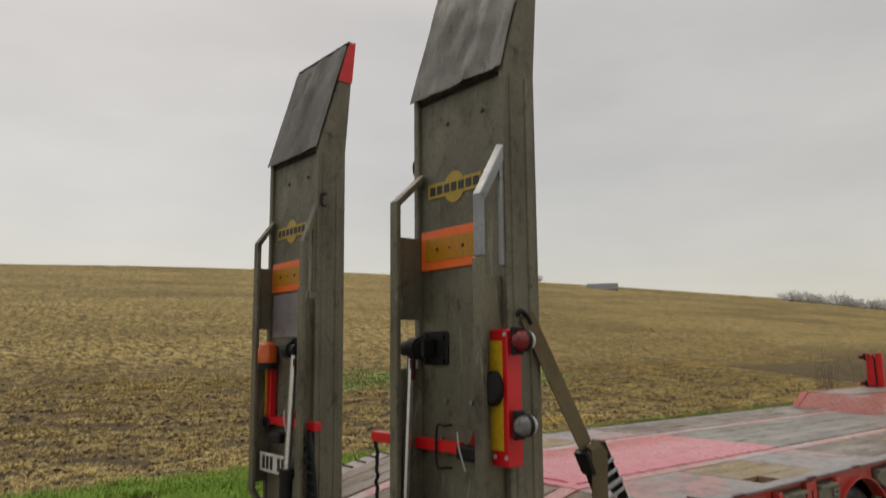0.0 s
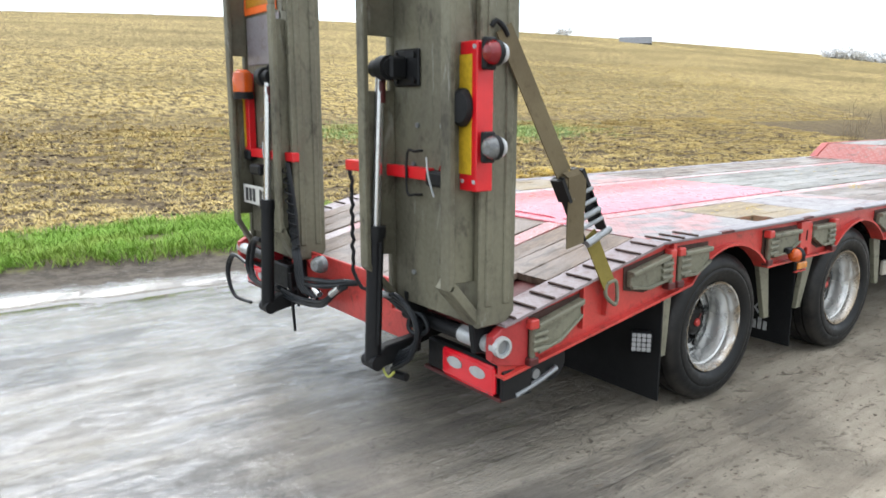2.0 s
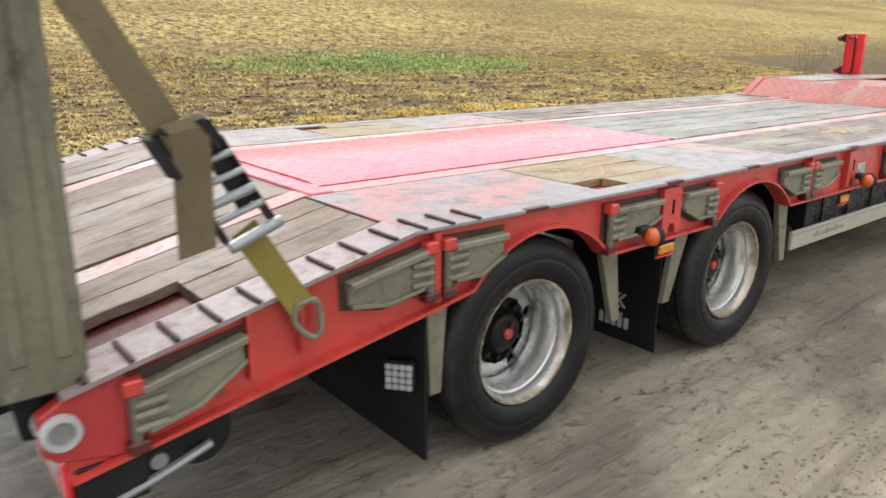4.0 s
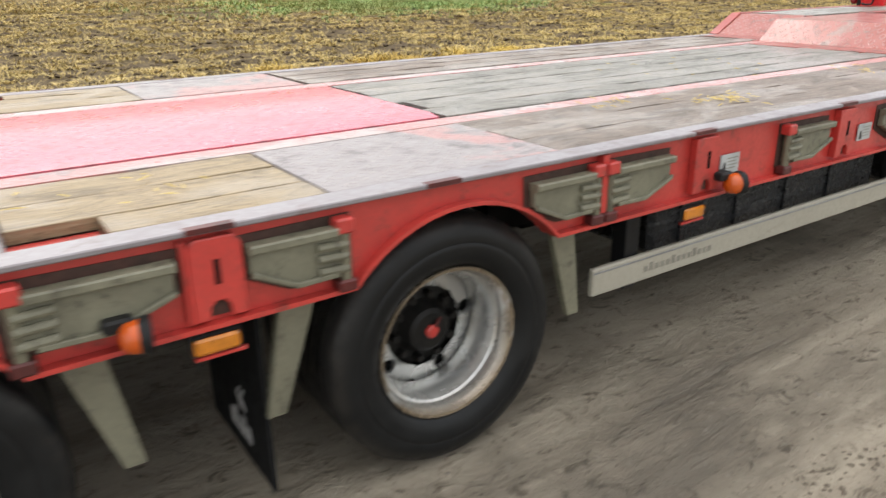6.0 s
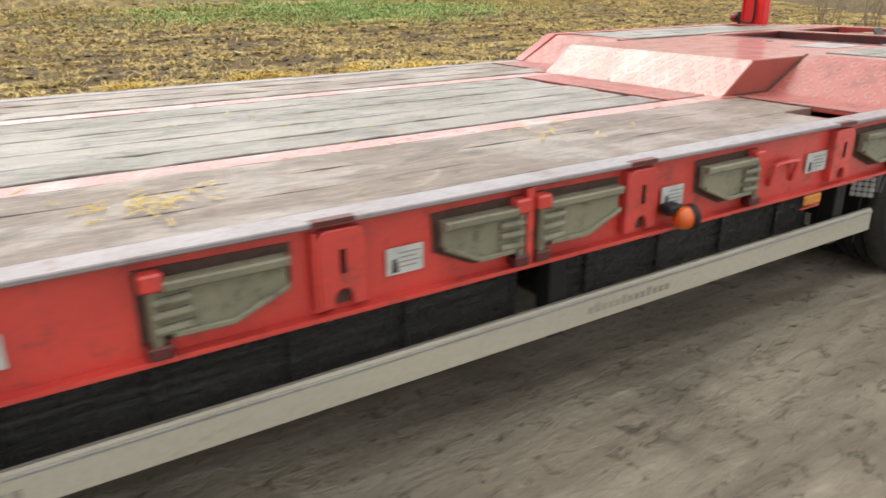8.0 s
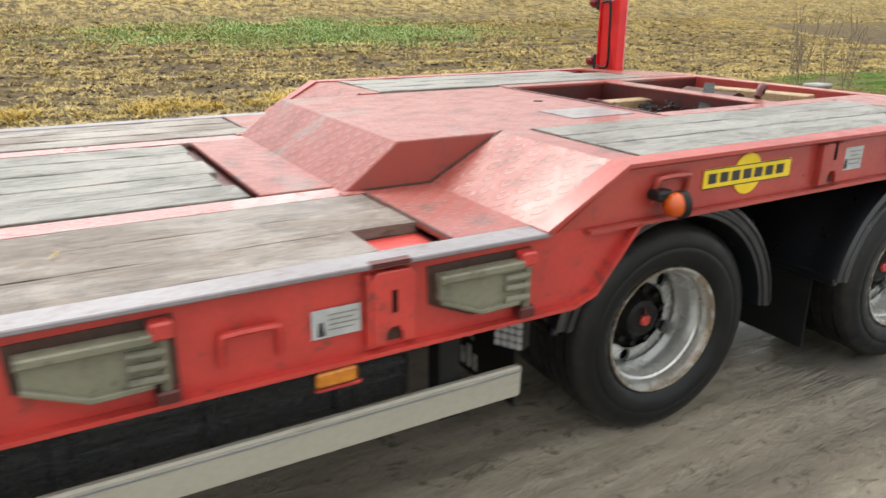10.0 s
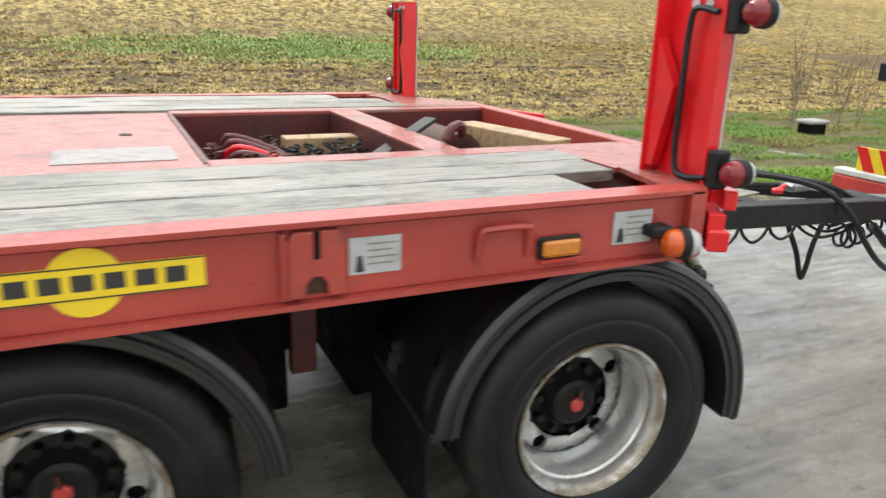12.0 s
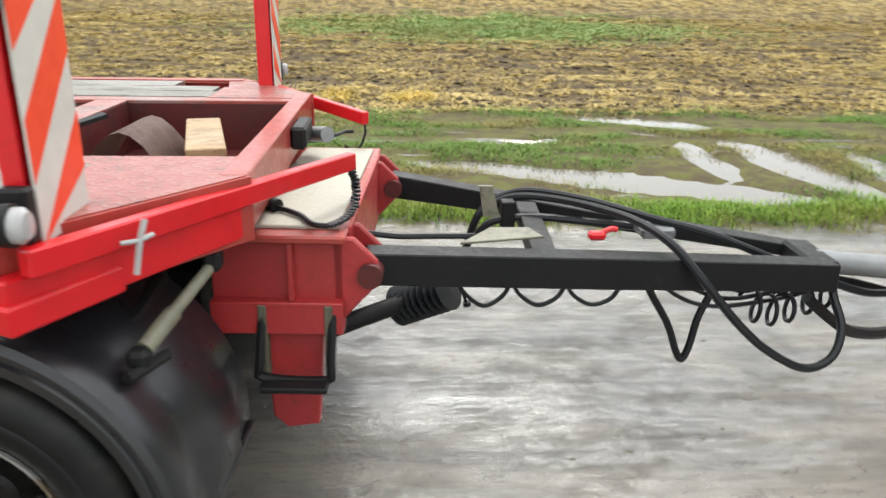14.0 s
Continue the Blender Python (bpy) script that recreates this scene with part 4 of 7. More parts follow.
def extension_bracket(x0, x1, hinge_right, far=False):
    """A folded-in widening arm: a tapered olive box plate hung on two knuckles."""
    L = x1 - x0
    h0, h1 = (x1, x0) if hinge_right else (x0, x1)
    s = 1 if h1 > h0 else -1
    def zz(x, z):
        return z + deck_z(x) - 0.92
    outline = [(h0, 0.736), (h0 + s * L * 0.55, 0.738), (h1, 0.790), (h1, 0.842), (h0, 0.842)]
    y = (lambda v: WIDE - v) if far else (lambda v: v)
    # larger dark outline: grime plus painted shade behind the bracket
    part("grimy_recess", prism(B(), [(h0 - s * 0.03, zz(h0, 0.715)), (h0 + s * L * 0.58, zz(h0 + s * L * 0.58, 0.718)), (h1 + s * 0.018, zz(h1, 0.775)), (h1 + s * 0.022, zz(h1, 0.880)), (h0 - s * 0.03, zz(h0, 0.884))], "y", y(-0.0035), y(-0.0005)), GRIME_SHADE, trailer, "dark plate of grime and shade behind a bracket")
    plate = part("extension_bracket", prism(B(), [(x, zz(x, z)) for x, z in outline], "y", y(-0.030), y(-0.004), 0.004), OLIVE_LID, trailer, "folded olive steel widening bracket")
    part("lip", prism(B(), [(h0 + s * 0.02, zz(h0, 0.840)), (h1 + s * 0.004, zz(h1, 0.840)), (h1 + s * 0.004, zz(h1, 0.862)), (h0 + s * 0.02, zz(h0, 0.862))], "y", y(-0.050), y(-0.006), 0.004), OLIVE_LID, plate)
    part("rim", prism(B(), [(h0 + s * L * 0.1, zz(h0, 0.735)), (h0 + s * L * 0.55, zz(h0 + s * L * 0.5, 0.732)), (h1, zz(h1, 0.784)), (h1, zz(h1, 0.797)), (h0 + s * L * 0.55, zz(h0 + s * L * 0.5, 0.746)), (h0 + s * L * 0.1, zz(h0, 0.748))], "y", y(-0.044), y(-0.028), 0.002), OLIVE_LID, plate)
    for z in (0.752, 0.785, 0.815):
        part("knuckle", cyl(B(), (h0 - s * 0.004, y(-0.034), zz(h0, z)), (h0 + s * 0.075, y(-0.034), zz(h0, z + 0.003)), 0.011, seg=10), OLIVE_LID, plate)
    part("hinge_post", cyl(B(), (h0, y(-0.026), zz(h0, 0.70)), (h0, y(-0.026), zz(h0, 0.87)), 0.014, seg=10), OLIVE, plate)
    part("hinge_lug", box(B(), h0 - 0.024, h0 + 0.024, *sorted((y(-0.045), y(-0.002))), zz(h0, 0.842), zz(h0, 0.882), 0.005), RED, plate, "red painted hinge lug")
    part("hinge_foot", box(B(), h0 - 0.026, h0 + 0.026, *sorted((y(-0.045), y(-0.002))), zz(h0, 0.690), zz(h0, 0.722), 0.005), RED_DARK, plate)


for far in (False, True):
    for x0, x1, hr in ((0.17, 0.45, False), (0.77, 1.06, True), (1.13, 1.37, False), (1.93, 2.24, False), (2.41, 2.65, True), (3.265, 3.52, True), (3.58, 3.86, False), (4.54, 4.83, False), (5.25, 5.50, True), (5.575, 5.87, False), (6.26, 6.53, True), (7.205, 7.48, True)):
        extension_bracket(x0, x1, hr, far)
for x in (0.47, 0.62):
    part("web_stiffener", box(B(), x - 0.006, x + 0.006, -0.028, 0.0, deck_z(x) - 0.20, deck_z(x) - 0.012), RED, trailer)
for x in (1.09, 3.555, 5.535):
    part("web_stiffener", box(B(), x - 0.012, x + 0.012, -0.028, 0.0, 0.68, 0.905), RED, trailer)

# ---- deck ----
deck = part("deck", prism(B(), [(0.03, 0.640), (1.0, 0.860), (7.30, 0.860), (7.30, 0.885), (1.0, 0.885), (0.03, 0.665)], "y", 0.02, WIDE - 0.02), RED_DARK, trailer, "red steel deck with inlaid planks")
deck_beam_top = lambda y0, y1: prism(B(), [(0.03, 0.690), (1.0, 0.908), (7.28, 0.908), (7.28, 0.9185), (1.0, 0.9185), (0.03, 0.700)], "y", y0, y1)
for y0, y1 in ((0.628, 0.738), (1.822, 1.932)):
    part("beam_flange", deck_beam_top(y0, y1), BEAM_TOP, deck, "wet worn red beam top")
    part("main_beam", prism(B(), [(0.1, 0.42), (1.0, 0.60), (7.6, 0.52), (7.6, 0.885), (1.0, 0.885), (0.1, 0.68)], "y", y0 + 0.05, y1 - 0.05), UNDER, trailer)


def plank(x0, x1, y0, y1, material, top=0.920, gap=0.005, seed=0):
    """One board, its long edges worn a little uneven and its ends ragged."""
    rn = random.Random(seed * 977 + int(x0 * 100) + int(y0 * 1000))
    n = max(4, int((x1 - x0) / 0.11))
    bm, rows = B(), []
    for i in range(n + 1):
        x = x0 + (x1 - x0) * i / n
        a, b = y0 + gap + abs(rn.gauss(0, gap)), y1 - gap - abs(rn.gauss(0, gap))
        dz = (deck_z(x) - 0.92 if top < 1 else 0.0) + rn.gauss(0, 0.0012)
        m = min(0.003, gap)
        rows.append([bm.verts.new(p) for p in ((x, a, top - 0.032 + dz), (x, a, top - m + dz), (x, a + m, top + dz), (x, (a + b) / 2, top + dz + rn.gauss(0.0005, 0.001)), (x, b - m, top + dz), (x, b, top - m + dz), (x, b, top - 0.032 + dz))])
    for p, q in zip(rows, rows[1:]):
        for k in range(6):
            bm.faces.new((p[k], q[k], q[k + 1], p[k + 1]))
    bm.faces.new(rows[0])
    bm.faces.new(rows[-1][::-1])
    return part("plank", bm, material, deck)


def planks(x0, x1, ys, material, top=0.920, seed=0, ragged=0.0, gap=0.005):
    rn = random.Random(seed)
    for a, b in zip(ys, ys[1:]):
        plank(x0 - rn.uniform(0, ragged), x1 + rn.uniform(0, ragged), a, b, material, top, gap, seed)


# flat bed: boards between the steel beams
plank(3.44, 7.08, 0.062, 0.25, WOOD, gap=0.0008, seed=12)
part("pocket", box(B(), 7.085, 7.28, 0.064, 0.248, 0.868, 0.887), RED, deck)
planks(3.45, 7.27, [0.25, 0.435, 0.622], WOOD, seed=1, ragged=0.02, gap=0.0008)
planks(3.55, 6.90, [0.758, 0.95, 1.16, 1.40, 1.60, 1.802], WOOD_PALE, seed=2, ragged=0.05, gap=0.003)
planks(3.48, 7.28, [1.950, 2.13, 2.31, 2.495], WOOD, seed=3, ragged=0.02)
# tail: muddy boards on the slope
planks(0.42, 0.985, [0.145, 0.30, 0.455, 0.61], WOOD_BROWN, seed=4, gap=0.0018)
planks(0.06, 0.42, [0.33, 0.455, 0.61], WOOD_BROWN, seed=9, gap=0.0018)
planks(0.06, 1.06, [0.752, 0.96, 1.17, 1.38, 1.59, 1.808], WOOD_BROWN, seed=5, gap=0.0018)
planks(0.06, 1.05, [1.950, 2.11, 2.27, 2.42], WOOD_BROWN, seed=6, gap=0.0018)
# over the rear axles: tread plates with a short inset of newer boards and an open pocket
for far in (False, True):
    f = (lambda a, b: (WIDE - b, WIDE - a)) if far else (lambda a, b: (a, b))
    for x0, x1, y0, y1 in ((1.0, 1.945, 0.062, 0.612), (2.665, 3.44, 0.062, 0.612)):
        part("tread_plate", box(B(), x0, x1, *f(y0, y1), 0.905, 0.9205, 0.002), TREAD_PINK if x0 < 2 else TREAD_BARE, deck, "wet tread plate with worn red paint")
    ys = [0.062, 0.205, 0.41, 0.612]
    for i, (a, b) in enumerate(zip(ys, ys[1:])):
        a2, b2 = f(a, b)
        plank(1.955 if i else 2.145, 2.655, a2, b2, WOOD_NEW, gap=0.002, seed=7)
    part("pocket", box(B(), 1.955, 2.14, *f(0.066, 0.20), 0.868, 0.887), RED, deck)
hump = B()
prism(hump, [(0.752, 0.905), (0.752, 0.9215), (0.82, 0.932), (1.74, 0.932), (1.808, 0.9215), (1.808, 0.905)], "x", 1.12, 3.46)
part("wheel_arch_plate", hump, TREAD_RED, deck, "wet glossy red tread plate over the axles")
part("cross_plate", box(B(), 1.02, 1.12, 0.62, 1.94, 0.907, 0.926, 0.004), TREAD_RED, deck)

# wisps of straw trodden on to the boards
rn = random.Random(77)
verts, faces = [], []
for cx, cy, sp, cnt in ((4.62, 0.34, 0.055, 46), (4.2, 0.55, 0.05, 14), (6.1, 0.42, 0.10, 18), (5.3, 1.25, 0.25, 16), (2.3, 0.40, 0.10, 12)):
    for _ in range(cnt):
        x, y, a, l = rn.gauss(cx, sp * 1.6), rn.gauss(cy, sp), rn.uniform(0, math.pi), rn.uniform(0.02, 0.06)
        dx, dy, i = math.cos(a) * l, math.sin(a) * l, len(verts)
        wx, wy, z = -math.sin(a) * 0.003, math.cos(a) * 0.003, 0.924 + rn.uniform(0.0, 0.006)
        verts += [(x - wx, y - wy, z), (x + dx - wx, y + dy - wy, z + 0.003), (x + dx + wx, y + dy + wy, z + 0.003), (x + wx, y + wy, z), (x + dx / 2, y + dy / 2, z + 0.005)]
        faces += [(i, i + 1, i + 4), (i + 1, i + 2, i + 4), (i + 2, i + 3, i + 4), (i + 3, i, i + 4)]
tagged(part("straw_wisps", from_lists("straw_wisps", verts, faces, STRAW), None), "wisps of yellow straw lying on the deck boards", "straw", kind="stuff")

# ---- gooseneck ----
NECK = 1.078
neck = part("gooseneck", prism(B(), [(7.21, 0.905), (7.43, NECK - 0.004), (8.69, NECK - 0.004), (8.69, 0.93), (7.3, 0.80)], "y", 0.655, WIDE - 0.655, 0.004), TREAD_WORN, trailer, "faded red gooseneck hump of tread plate")
part("foot_plate", box(B(), 6.98, 7.24, 0.752, 1.808, 0.905, 0.9215, 0.003), TREAD_WORN, neck)
for far in (False, True):
    f = (lambda a, b: (WIDE - b, WIDE - a)) if far else (lambda a, b: (a, b))
    y0, y1 = f(0.056, 0.655)
    part("foot_plate", box(B(), 7.285, 7.56, *f(0.058, 0.655), 0.905, 0.9215, 0.003), TREAD_WORN, neck)
    part("slope_plate", prism(B(), [(7.55, 0.9215), (7.84, NECK + 0.001), (7.84, NECK - 0.014), (7.55, 0.906)], "y", y0, y1), TREAD_WORN, neck, "worn red tread plate slope")
    part("shoulder_plate", box(B(), 7.84, 7.955, y0, y1, NECK - 0.012, NECK + 0.001, 0.002), TREAD_WORN, neck)
    # thin dark strips along the joints
    part("grime_seam", ribbon(B(), [(7.29, 0.9225), (7.55, 0.9225), (7.845, NECK + 0.002)], *f(0.640, 0.654), 0.003), GRIME_SHADE, neck, "dark line along a weld")
    part("grime_seam", box(B(), 7.285, 7.295, *f(0.06, 0.615), 0.9215, 0.9245), GRIME_SHADE, neck)
    part("rib_strip", box(B(), 7.21, 7.30, *f(0.615, 0.655), 0.905, 0.924, 0.002), TREAD_WORN, neck)
    ys = [0.062, 0.27, 0.45, 0.625]
    for i, (a, b) in enumerate(zip(ys, ys[1:])):
        a2, b2 = f(a, b)
        plank(7.962, 9.56 if i == 0 else 9.745 + 0.03 * i, a2, b2, WOOD_PALE, NECK + 0.004, 0.0025, seed=11)
    part("pocket_floor", box(B(), 9.56, 9.78, *f(0.06, 0.29), 1.00, 1.012), RED_FADED, neck)
    part("front_cap", prism(B(), [(9.775, f(0.056, 0.056)[0]), (9.775, f(0.0, 0.0)[0]), (9.842, f(0.0, 0.0)[0]), (10.07, f(0.30, 0.30)[0]), (9.82, f(0.30, 0.30)[0])], "z", NECK - 0.012, NECK + 0.003), TREAD_WORN, neck)
    part("front_cap", prism(B(), [(9.80, f(0.30, 0.30)[0]), (10.07, f(0.30, 0.30)[0]), (10.222, f(0.50, 0.50)[0]), (10.222, f(0.655, 0.655)[0]), (9.80, f(0.655, 0.655)[0])], "z", NECK - 0.012, NECK + 0.003), TREAD_WORN, neck)
    part("inner_beam", box(B(), 8.69, 10.20, *f(0.635, 0.735), 0.86, NECK + 0.001, 0.003), TREAD_WORN, neck)
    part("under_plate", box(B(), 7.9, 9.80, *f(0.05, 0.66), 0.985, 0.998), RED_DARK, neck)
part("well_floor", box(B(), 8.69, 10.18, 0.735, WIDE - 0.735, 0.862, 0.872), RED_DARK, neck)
# thin dark linings put the well's shade into the colour of its walls
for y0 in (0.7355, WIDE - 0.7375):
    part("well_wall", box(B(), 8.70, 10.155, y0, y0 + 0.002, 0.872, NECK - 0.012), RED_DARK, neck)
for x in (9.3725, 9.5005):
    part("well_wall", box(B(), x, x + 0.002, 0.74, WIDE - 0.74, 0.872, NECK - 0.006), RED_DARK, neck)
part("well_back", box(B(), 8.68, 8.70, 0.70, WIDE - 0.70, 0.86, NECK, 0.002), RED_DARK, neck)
part("cross_member", prism(B(), [(9.375, 0.735), (9.50, 0.735), (9.50, WIDE - 0.735), (9.375, WIDE - 0.735)], "z", 0.90, NECK), TREAD_WORN, neck)
part("front_beam", box(B(), 10.155, 10.225, 0.50, WIDE - 0.50, 0.93, NECK + 0.004, 0.004), RED_FADED, neck)
part("hatch_plate", box(B(), 8.29, 8.62, 0.78, 1.02, NECK - 0.006, NECK - 0.0015), TREAD_BARE, neck, "bare steel cover plate")
part("drain_hole", cyl(B(), (8.50, 1.30, NECK - 0.006), (8.50, 1.30, NECK - 0.002), 0.022, seg=16), UNDER, neck)
for far in (False, True):
    y = (lambda v: WIDE - v) if far else (lambda v: v)
    part("taper_plate", prism(B(), [(9.835, y(-0.004)), (9.850, y(-0.008)), (10.235, y(0.50)), (10.22, y(0.51))], "z", 0.915, NECK), RED_FADED, neck)
    part("corner_box", prism(B(), [(9.80, y(-0.03)), (9.85, y(-0.03)), (9.92, y(0.05)), (9.80, y(0.05))], "z", 0.90, NECK + 0.004, 0.004), RED_FADED, neck)

# yellow name board: plain shapes only
sign = part("name_board", box(B(), 8.165, 8.585, -0.0095, -0.0055, 0.965, 1.030), YELLOW, trailer, "yellow sticker with a disc and black blocks")
part("disc", prism(B(), arc(8.372, 0.9975, 0.068, 0, 350, 27), "y", -0.0083, -0.0052), YELLOW, sign)
for i in range(7):
    x = 8.185 + i * 0.0545
    part("block", box(B(), x, x + 0.038, -0.0107, -0.0092, 0.982, 1.014), INK, sign)
for z in (0.9655, 1.0265):
    part("border", box(B(), 8.165, 8.585, -0.0103, -0.0092, z, z + 0.003), INK, sign)

# ---- guard rail under the near side ----
rail = part("underrun_rail", box(B(), 3.605, 7.535, 0.045, 0.070, 0.385, 0.487, 0.006), ALU, trailer, "dull grey aluminium side guard rail")
part("groove", box(B(), 3.605, 7.535, 0.0425, 0.046, 0.468, 0.4745, 0.001), GALV, rail)
for x0, dx in ((3.86, 0.030), (5.85, 0.030)):
    for i in range(13):
        part("print_block", box(B(), x0 + i * dx, x0 + i * dx + 0.02, 0.0437, 0.0452, 0.418, 0.418 + (0.032 if i % 4 == 1 else 0.022)), GREY_INK, rail)
for x in (3.82, 5.74, 7.30):
    part("rail_post", box(B(), x - 0.035, x + 0.035, 0.072, 0.14, 0.36, 0.70, 0.004), BLACK, rail)
far_rail = part("underrun_rail", box(B(), 3.605, 7.535, WIDE - 0.07, WIDE - 0.045, 0.385, 0.487, 0.006), ALU, trailer)

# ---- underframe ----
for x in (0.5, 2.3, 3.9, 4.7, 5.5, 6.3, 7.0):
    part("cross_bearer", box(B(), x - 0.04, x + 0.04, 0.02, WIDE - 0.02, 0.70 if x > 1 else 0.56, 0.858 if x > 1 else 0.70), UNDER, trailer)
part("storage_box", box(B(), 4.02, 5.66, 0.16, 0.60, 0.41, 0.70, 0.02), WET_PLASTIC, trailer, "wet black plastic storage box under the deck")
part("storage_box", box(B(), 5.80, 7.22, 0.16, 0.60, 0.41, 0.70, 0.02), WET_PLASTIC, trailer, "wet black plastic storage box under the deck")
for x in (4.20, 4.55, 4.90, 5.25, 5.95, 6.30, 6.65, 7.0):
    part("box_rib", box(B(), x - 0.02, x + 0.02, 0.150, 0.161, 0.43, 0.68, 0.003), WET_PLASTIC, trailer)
# unseen walls that stop far-side light from passing under the deck
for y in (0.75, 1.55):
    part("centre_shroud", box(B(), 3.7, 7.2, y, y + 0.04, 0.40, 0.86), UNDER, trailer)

# unseen far box and low block, added to darken the ground below
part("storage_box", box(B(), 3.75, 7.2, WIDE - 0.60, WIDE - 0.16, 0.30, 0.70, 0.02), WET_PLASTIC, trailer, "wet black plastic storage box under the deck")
part("low_light_block", box(B(), 4.1, 6.9, 1.0, 1.5, 0.26, 0.42, 0.02), UNDER, trailer)

# ---- wheels ----
def tyre_mesh():
    R = 0.400
    half = [(0.236, -0.092), (0.246, -0.108), (0.262, -0.124), (0.285, -0.133), (0.306, -0.136), (0.318, -0.136), (0.322, -0.133), (0.327, -0.135), (0.350, -0.131), (0.372, -0.123), (0.389, -0.110), (0.398, -0.094)]
    tread = []
    for a in (-0.058, 0.0, 0.058):
        tread += [(R, a - 0.007), (R - 0.012, a - 0.005), (R - 0.012, a + 0.005), (R, a + 0.007)]
    prof = half + tread + [(r, -y) for r, y in reversed(half)]
    return mesh_of("tyre", lathe(B(), prof, 56), TYRE, 40)


def rim_mesh():
    bm = B()
    lathe(bm, [(0.226, -0.098), (0.234, -0.115), (0.243, -0.117), (0.245, -0.110), (0.238, -0.095), (0.234, 0.11), (0.206, 0.11), (0.206, 0.058), (0.196, 0.045), (0.193, -0.020), (0.206, -0.048), (0.210, -0.060), (0.217, -0.066), (0.220, -0.088)], 56)
    # the disc, set deep, with eight round hand holes
    n, per = 5, 28
    for s in range(n):
        a0, half = (s + 0.5) * math.tau / n, math.pi / n
        ring_o, ring_i, back = [], [], []
        for k in range(per):
            t = k * math.tau / per
            c, d = math.cos(t), math.sin(t)
            q = max(abs(c), abs(d))
            r, a = 0.168 + 0.034 * c / q, a0 + half * d / q
            yy = 0.062 - (0.202 - r) * 0.35
            ring_o.append(bm.verts.new((r * math.cos(a), yy, r * math.sin(a))))
            r2, a2 = 0.170 + 0.025 * c, a0 + 0.025 * d / 0.170
            ring_i.append(bm.verts.new((r2 * math.cos(a2), 0.051, r2 * math.sin(a2))))
            back.append(bm.verts.new((r2 * math.cos(a2), 0.068, r2 * math.sin(a2))))
        for k in range(per):
            j = (k + 1) % per
            bm.faces.new((ring_o[k], ring_o[j], ring_i[j], ring_i[k]))
            bm.faces.new((ring_i[k], ring_i[j], back[j], back[k]))
    bmesh.ops.remove_doubles(bm, verts=bm.verts, dist=0.0004)
    return mesh_of("rim", bm, RIM, 30)


def hub_mesh():
    bm = B()
    lathe(bm, [(0.136, 0.075), (0.134, 0.060), (0.118, 0.056), (0.092, 0.050), (0.078, 0.030), (0.072, 0.004), (0.058, -0.006), (0.0005, -0.008)], 40, False)
    return mesh_of("hub", bm, NAVY, 30)


def cap_mesh():
    return mesh_of("hub_cap", lathe(B(), [(0.022, -0.006), (0.022, -0.016), (0.017, -0.021), (0.0005, -0.021)], 14, False), RED, 30)


T_ME, R_ME, H_ME, C_ME = tyre_mesh(), rim_mesh(), hub_mesh(), cap_mesh()
P_ME = mesh_of("hub_pointer", prism(B(), [(-0.008, 0.0), (0.008, 0.0), (0.003, 0.052), (-0.003, 0.052)], "y", -0.020, -0.014), RED_DARK)
NUT_ME = mesh_of("wheel_nut", cyl(B(), (0, 0.06, 0), (0, 0.022, 0), 0.0145, 0.0125, 6), NAVY, 30)
BACK = mesh_of("brake_drum", lathe(B(), [(0.0005, 0.085), (0.205, 0.085), (0.205, 0.18), (0.0005, 0.18)], 32, False), UNDER)


# the front bogie stands turned a little on its ring
BOGIE = Matrix.Translation((9.0, 1.28, 0)) @ pose(0, 0, 0, 0, 0, -4.0) @ Matrix.Translation((-9.0, -1.28, 0))


def wheel(x, y, z, turn, outer=True, far=False):
    m = (BOGIE if x > 8 else Matrix()) @ pose(x, y, z, 0, 0, 180 if far else 0) @ pose(0, 0, 0, 0, turn, 0)
    w = part("wheel", T_ME, None, trailer, "black truck tyre on a rust-edged silver rim", m)
    part("rim", R_ME, None, w)
    if outer:
        part("hub", H_ME, None, w)
        part("hub_cap", C_ME, None, w)
        part("hub_pointer", P_ME, None, w, "small red plastic pointer")
        for k in range(10):
            part("wheel_nut", NUT_ME, None, w, at=(0.108 * math.cos(k * math.tau / 10), 0, 0.108 * math.sin(k * math.tau / 10)))
        part("brake_drum", BACK, None, w)


for i, (x, z, yo) in enumerate(((1.585, 0.388, 0.165), (3.02, 0.388, 0.165), (8.335, 0.392, 0.226), (9.72, 0.392, 0.226))):
    turn = (24, 30, -9, 10)[i]
    wheel(x, yo, z, turn)
    wheel(x, yo + 0.285, z, turn, outer=False)
    wheel(x, WIDE - yo, z, turn + 9, far=True)
    wheel(x, WIDE - yo - 0.285, z, turn, outer=False, far=True)
    part("axle", cyl(B(), (x, 0.35, z), (x, WIDE - 0.35, z), 0.065, seg=14), UNDER, trailer, at=BOGIE if x > 8 else None)

# ---- mudguards, flaps and struts ----
def strut(x0, x1, x2, x3, z0, z1, y=0.05):
    part("mudguard_strut", prism(B(), [(x0, z1), (x1, z1), (x3, z0), (x2, z0)], "y", y, y + 0.03, 0.003), OLIVE_LID, trailer)


for far in (False, True):
    yy = WIDE - 0.08 if far else 0.05
    strut(1.105, 1.195, 1.125, 1.172, 0.315, 0.655, yy)
    strut(1.985, 2.085, 2.085, 2.135, 0.345, 0.665, yy)
    strut(2.50, 2.60, 2.44, 2.49, 0.345, 0.665, yy)
    strut(3.41, 3.51, 3.50, 3.55, 0.345, 0.665, yy)


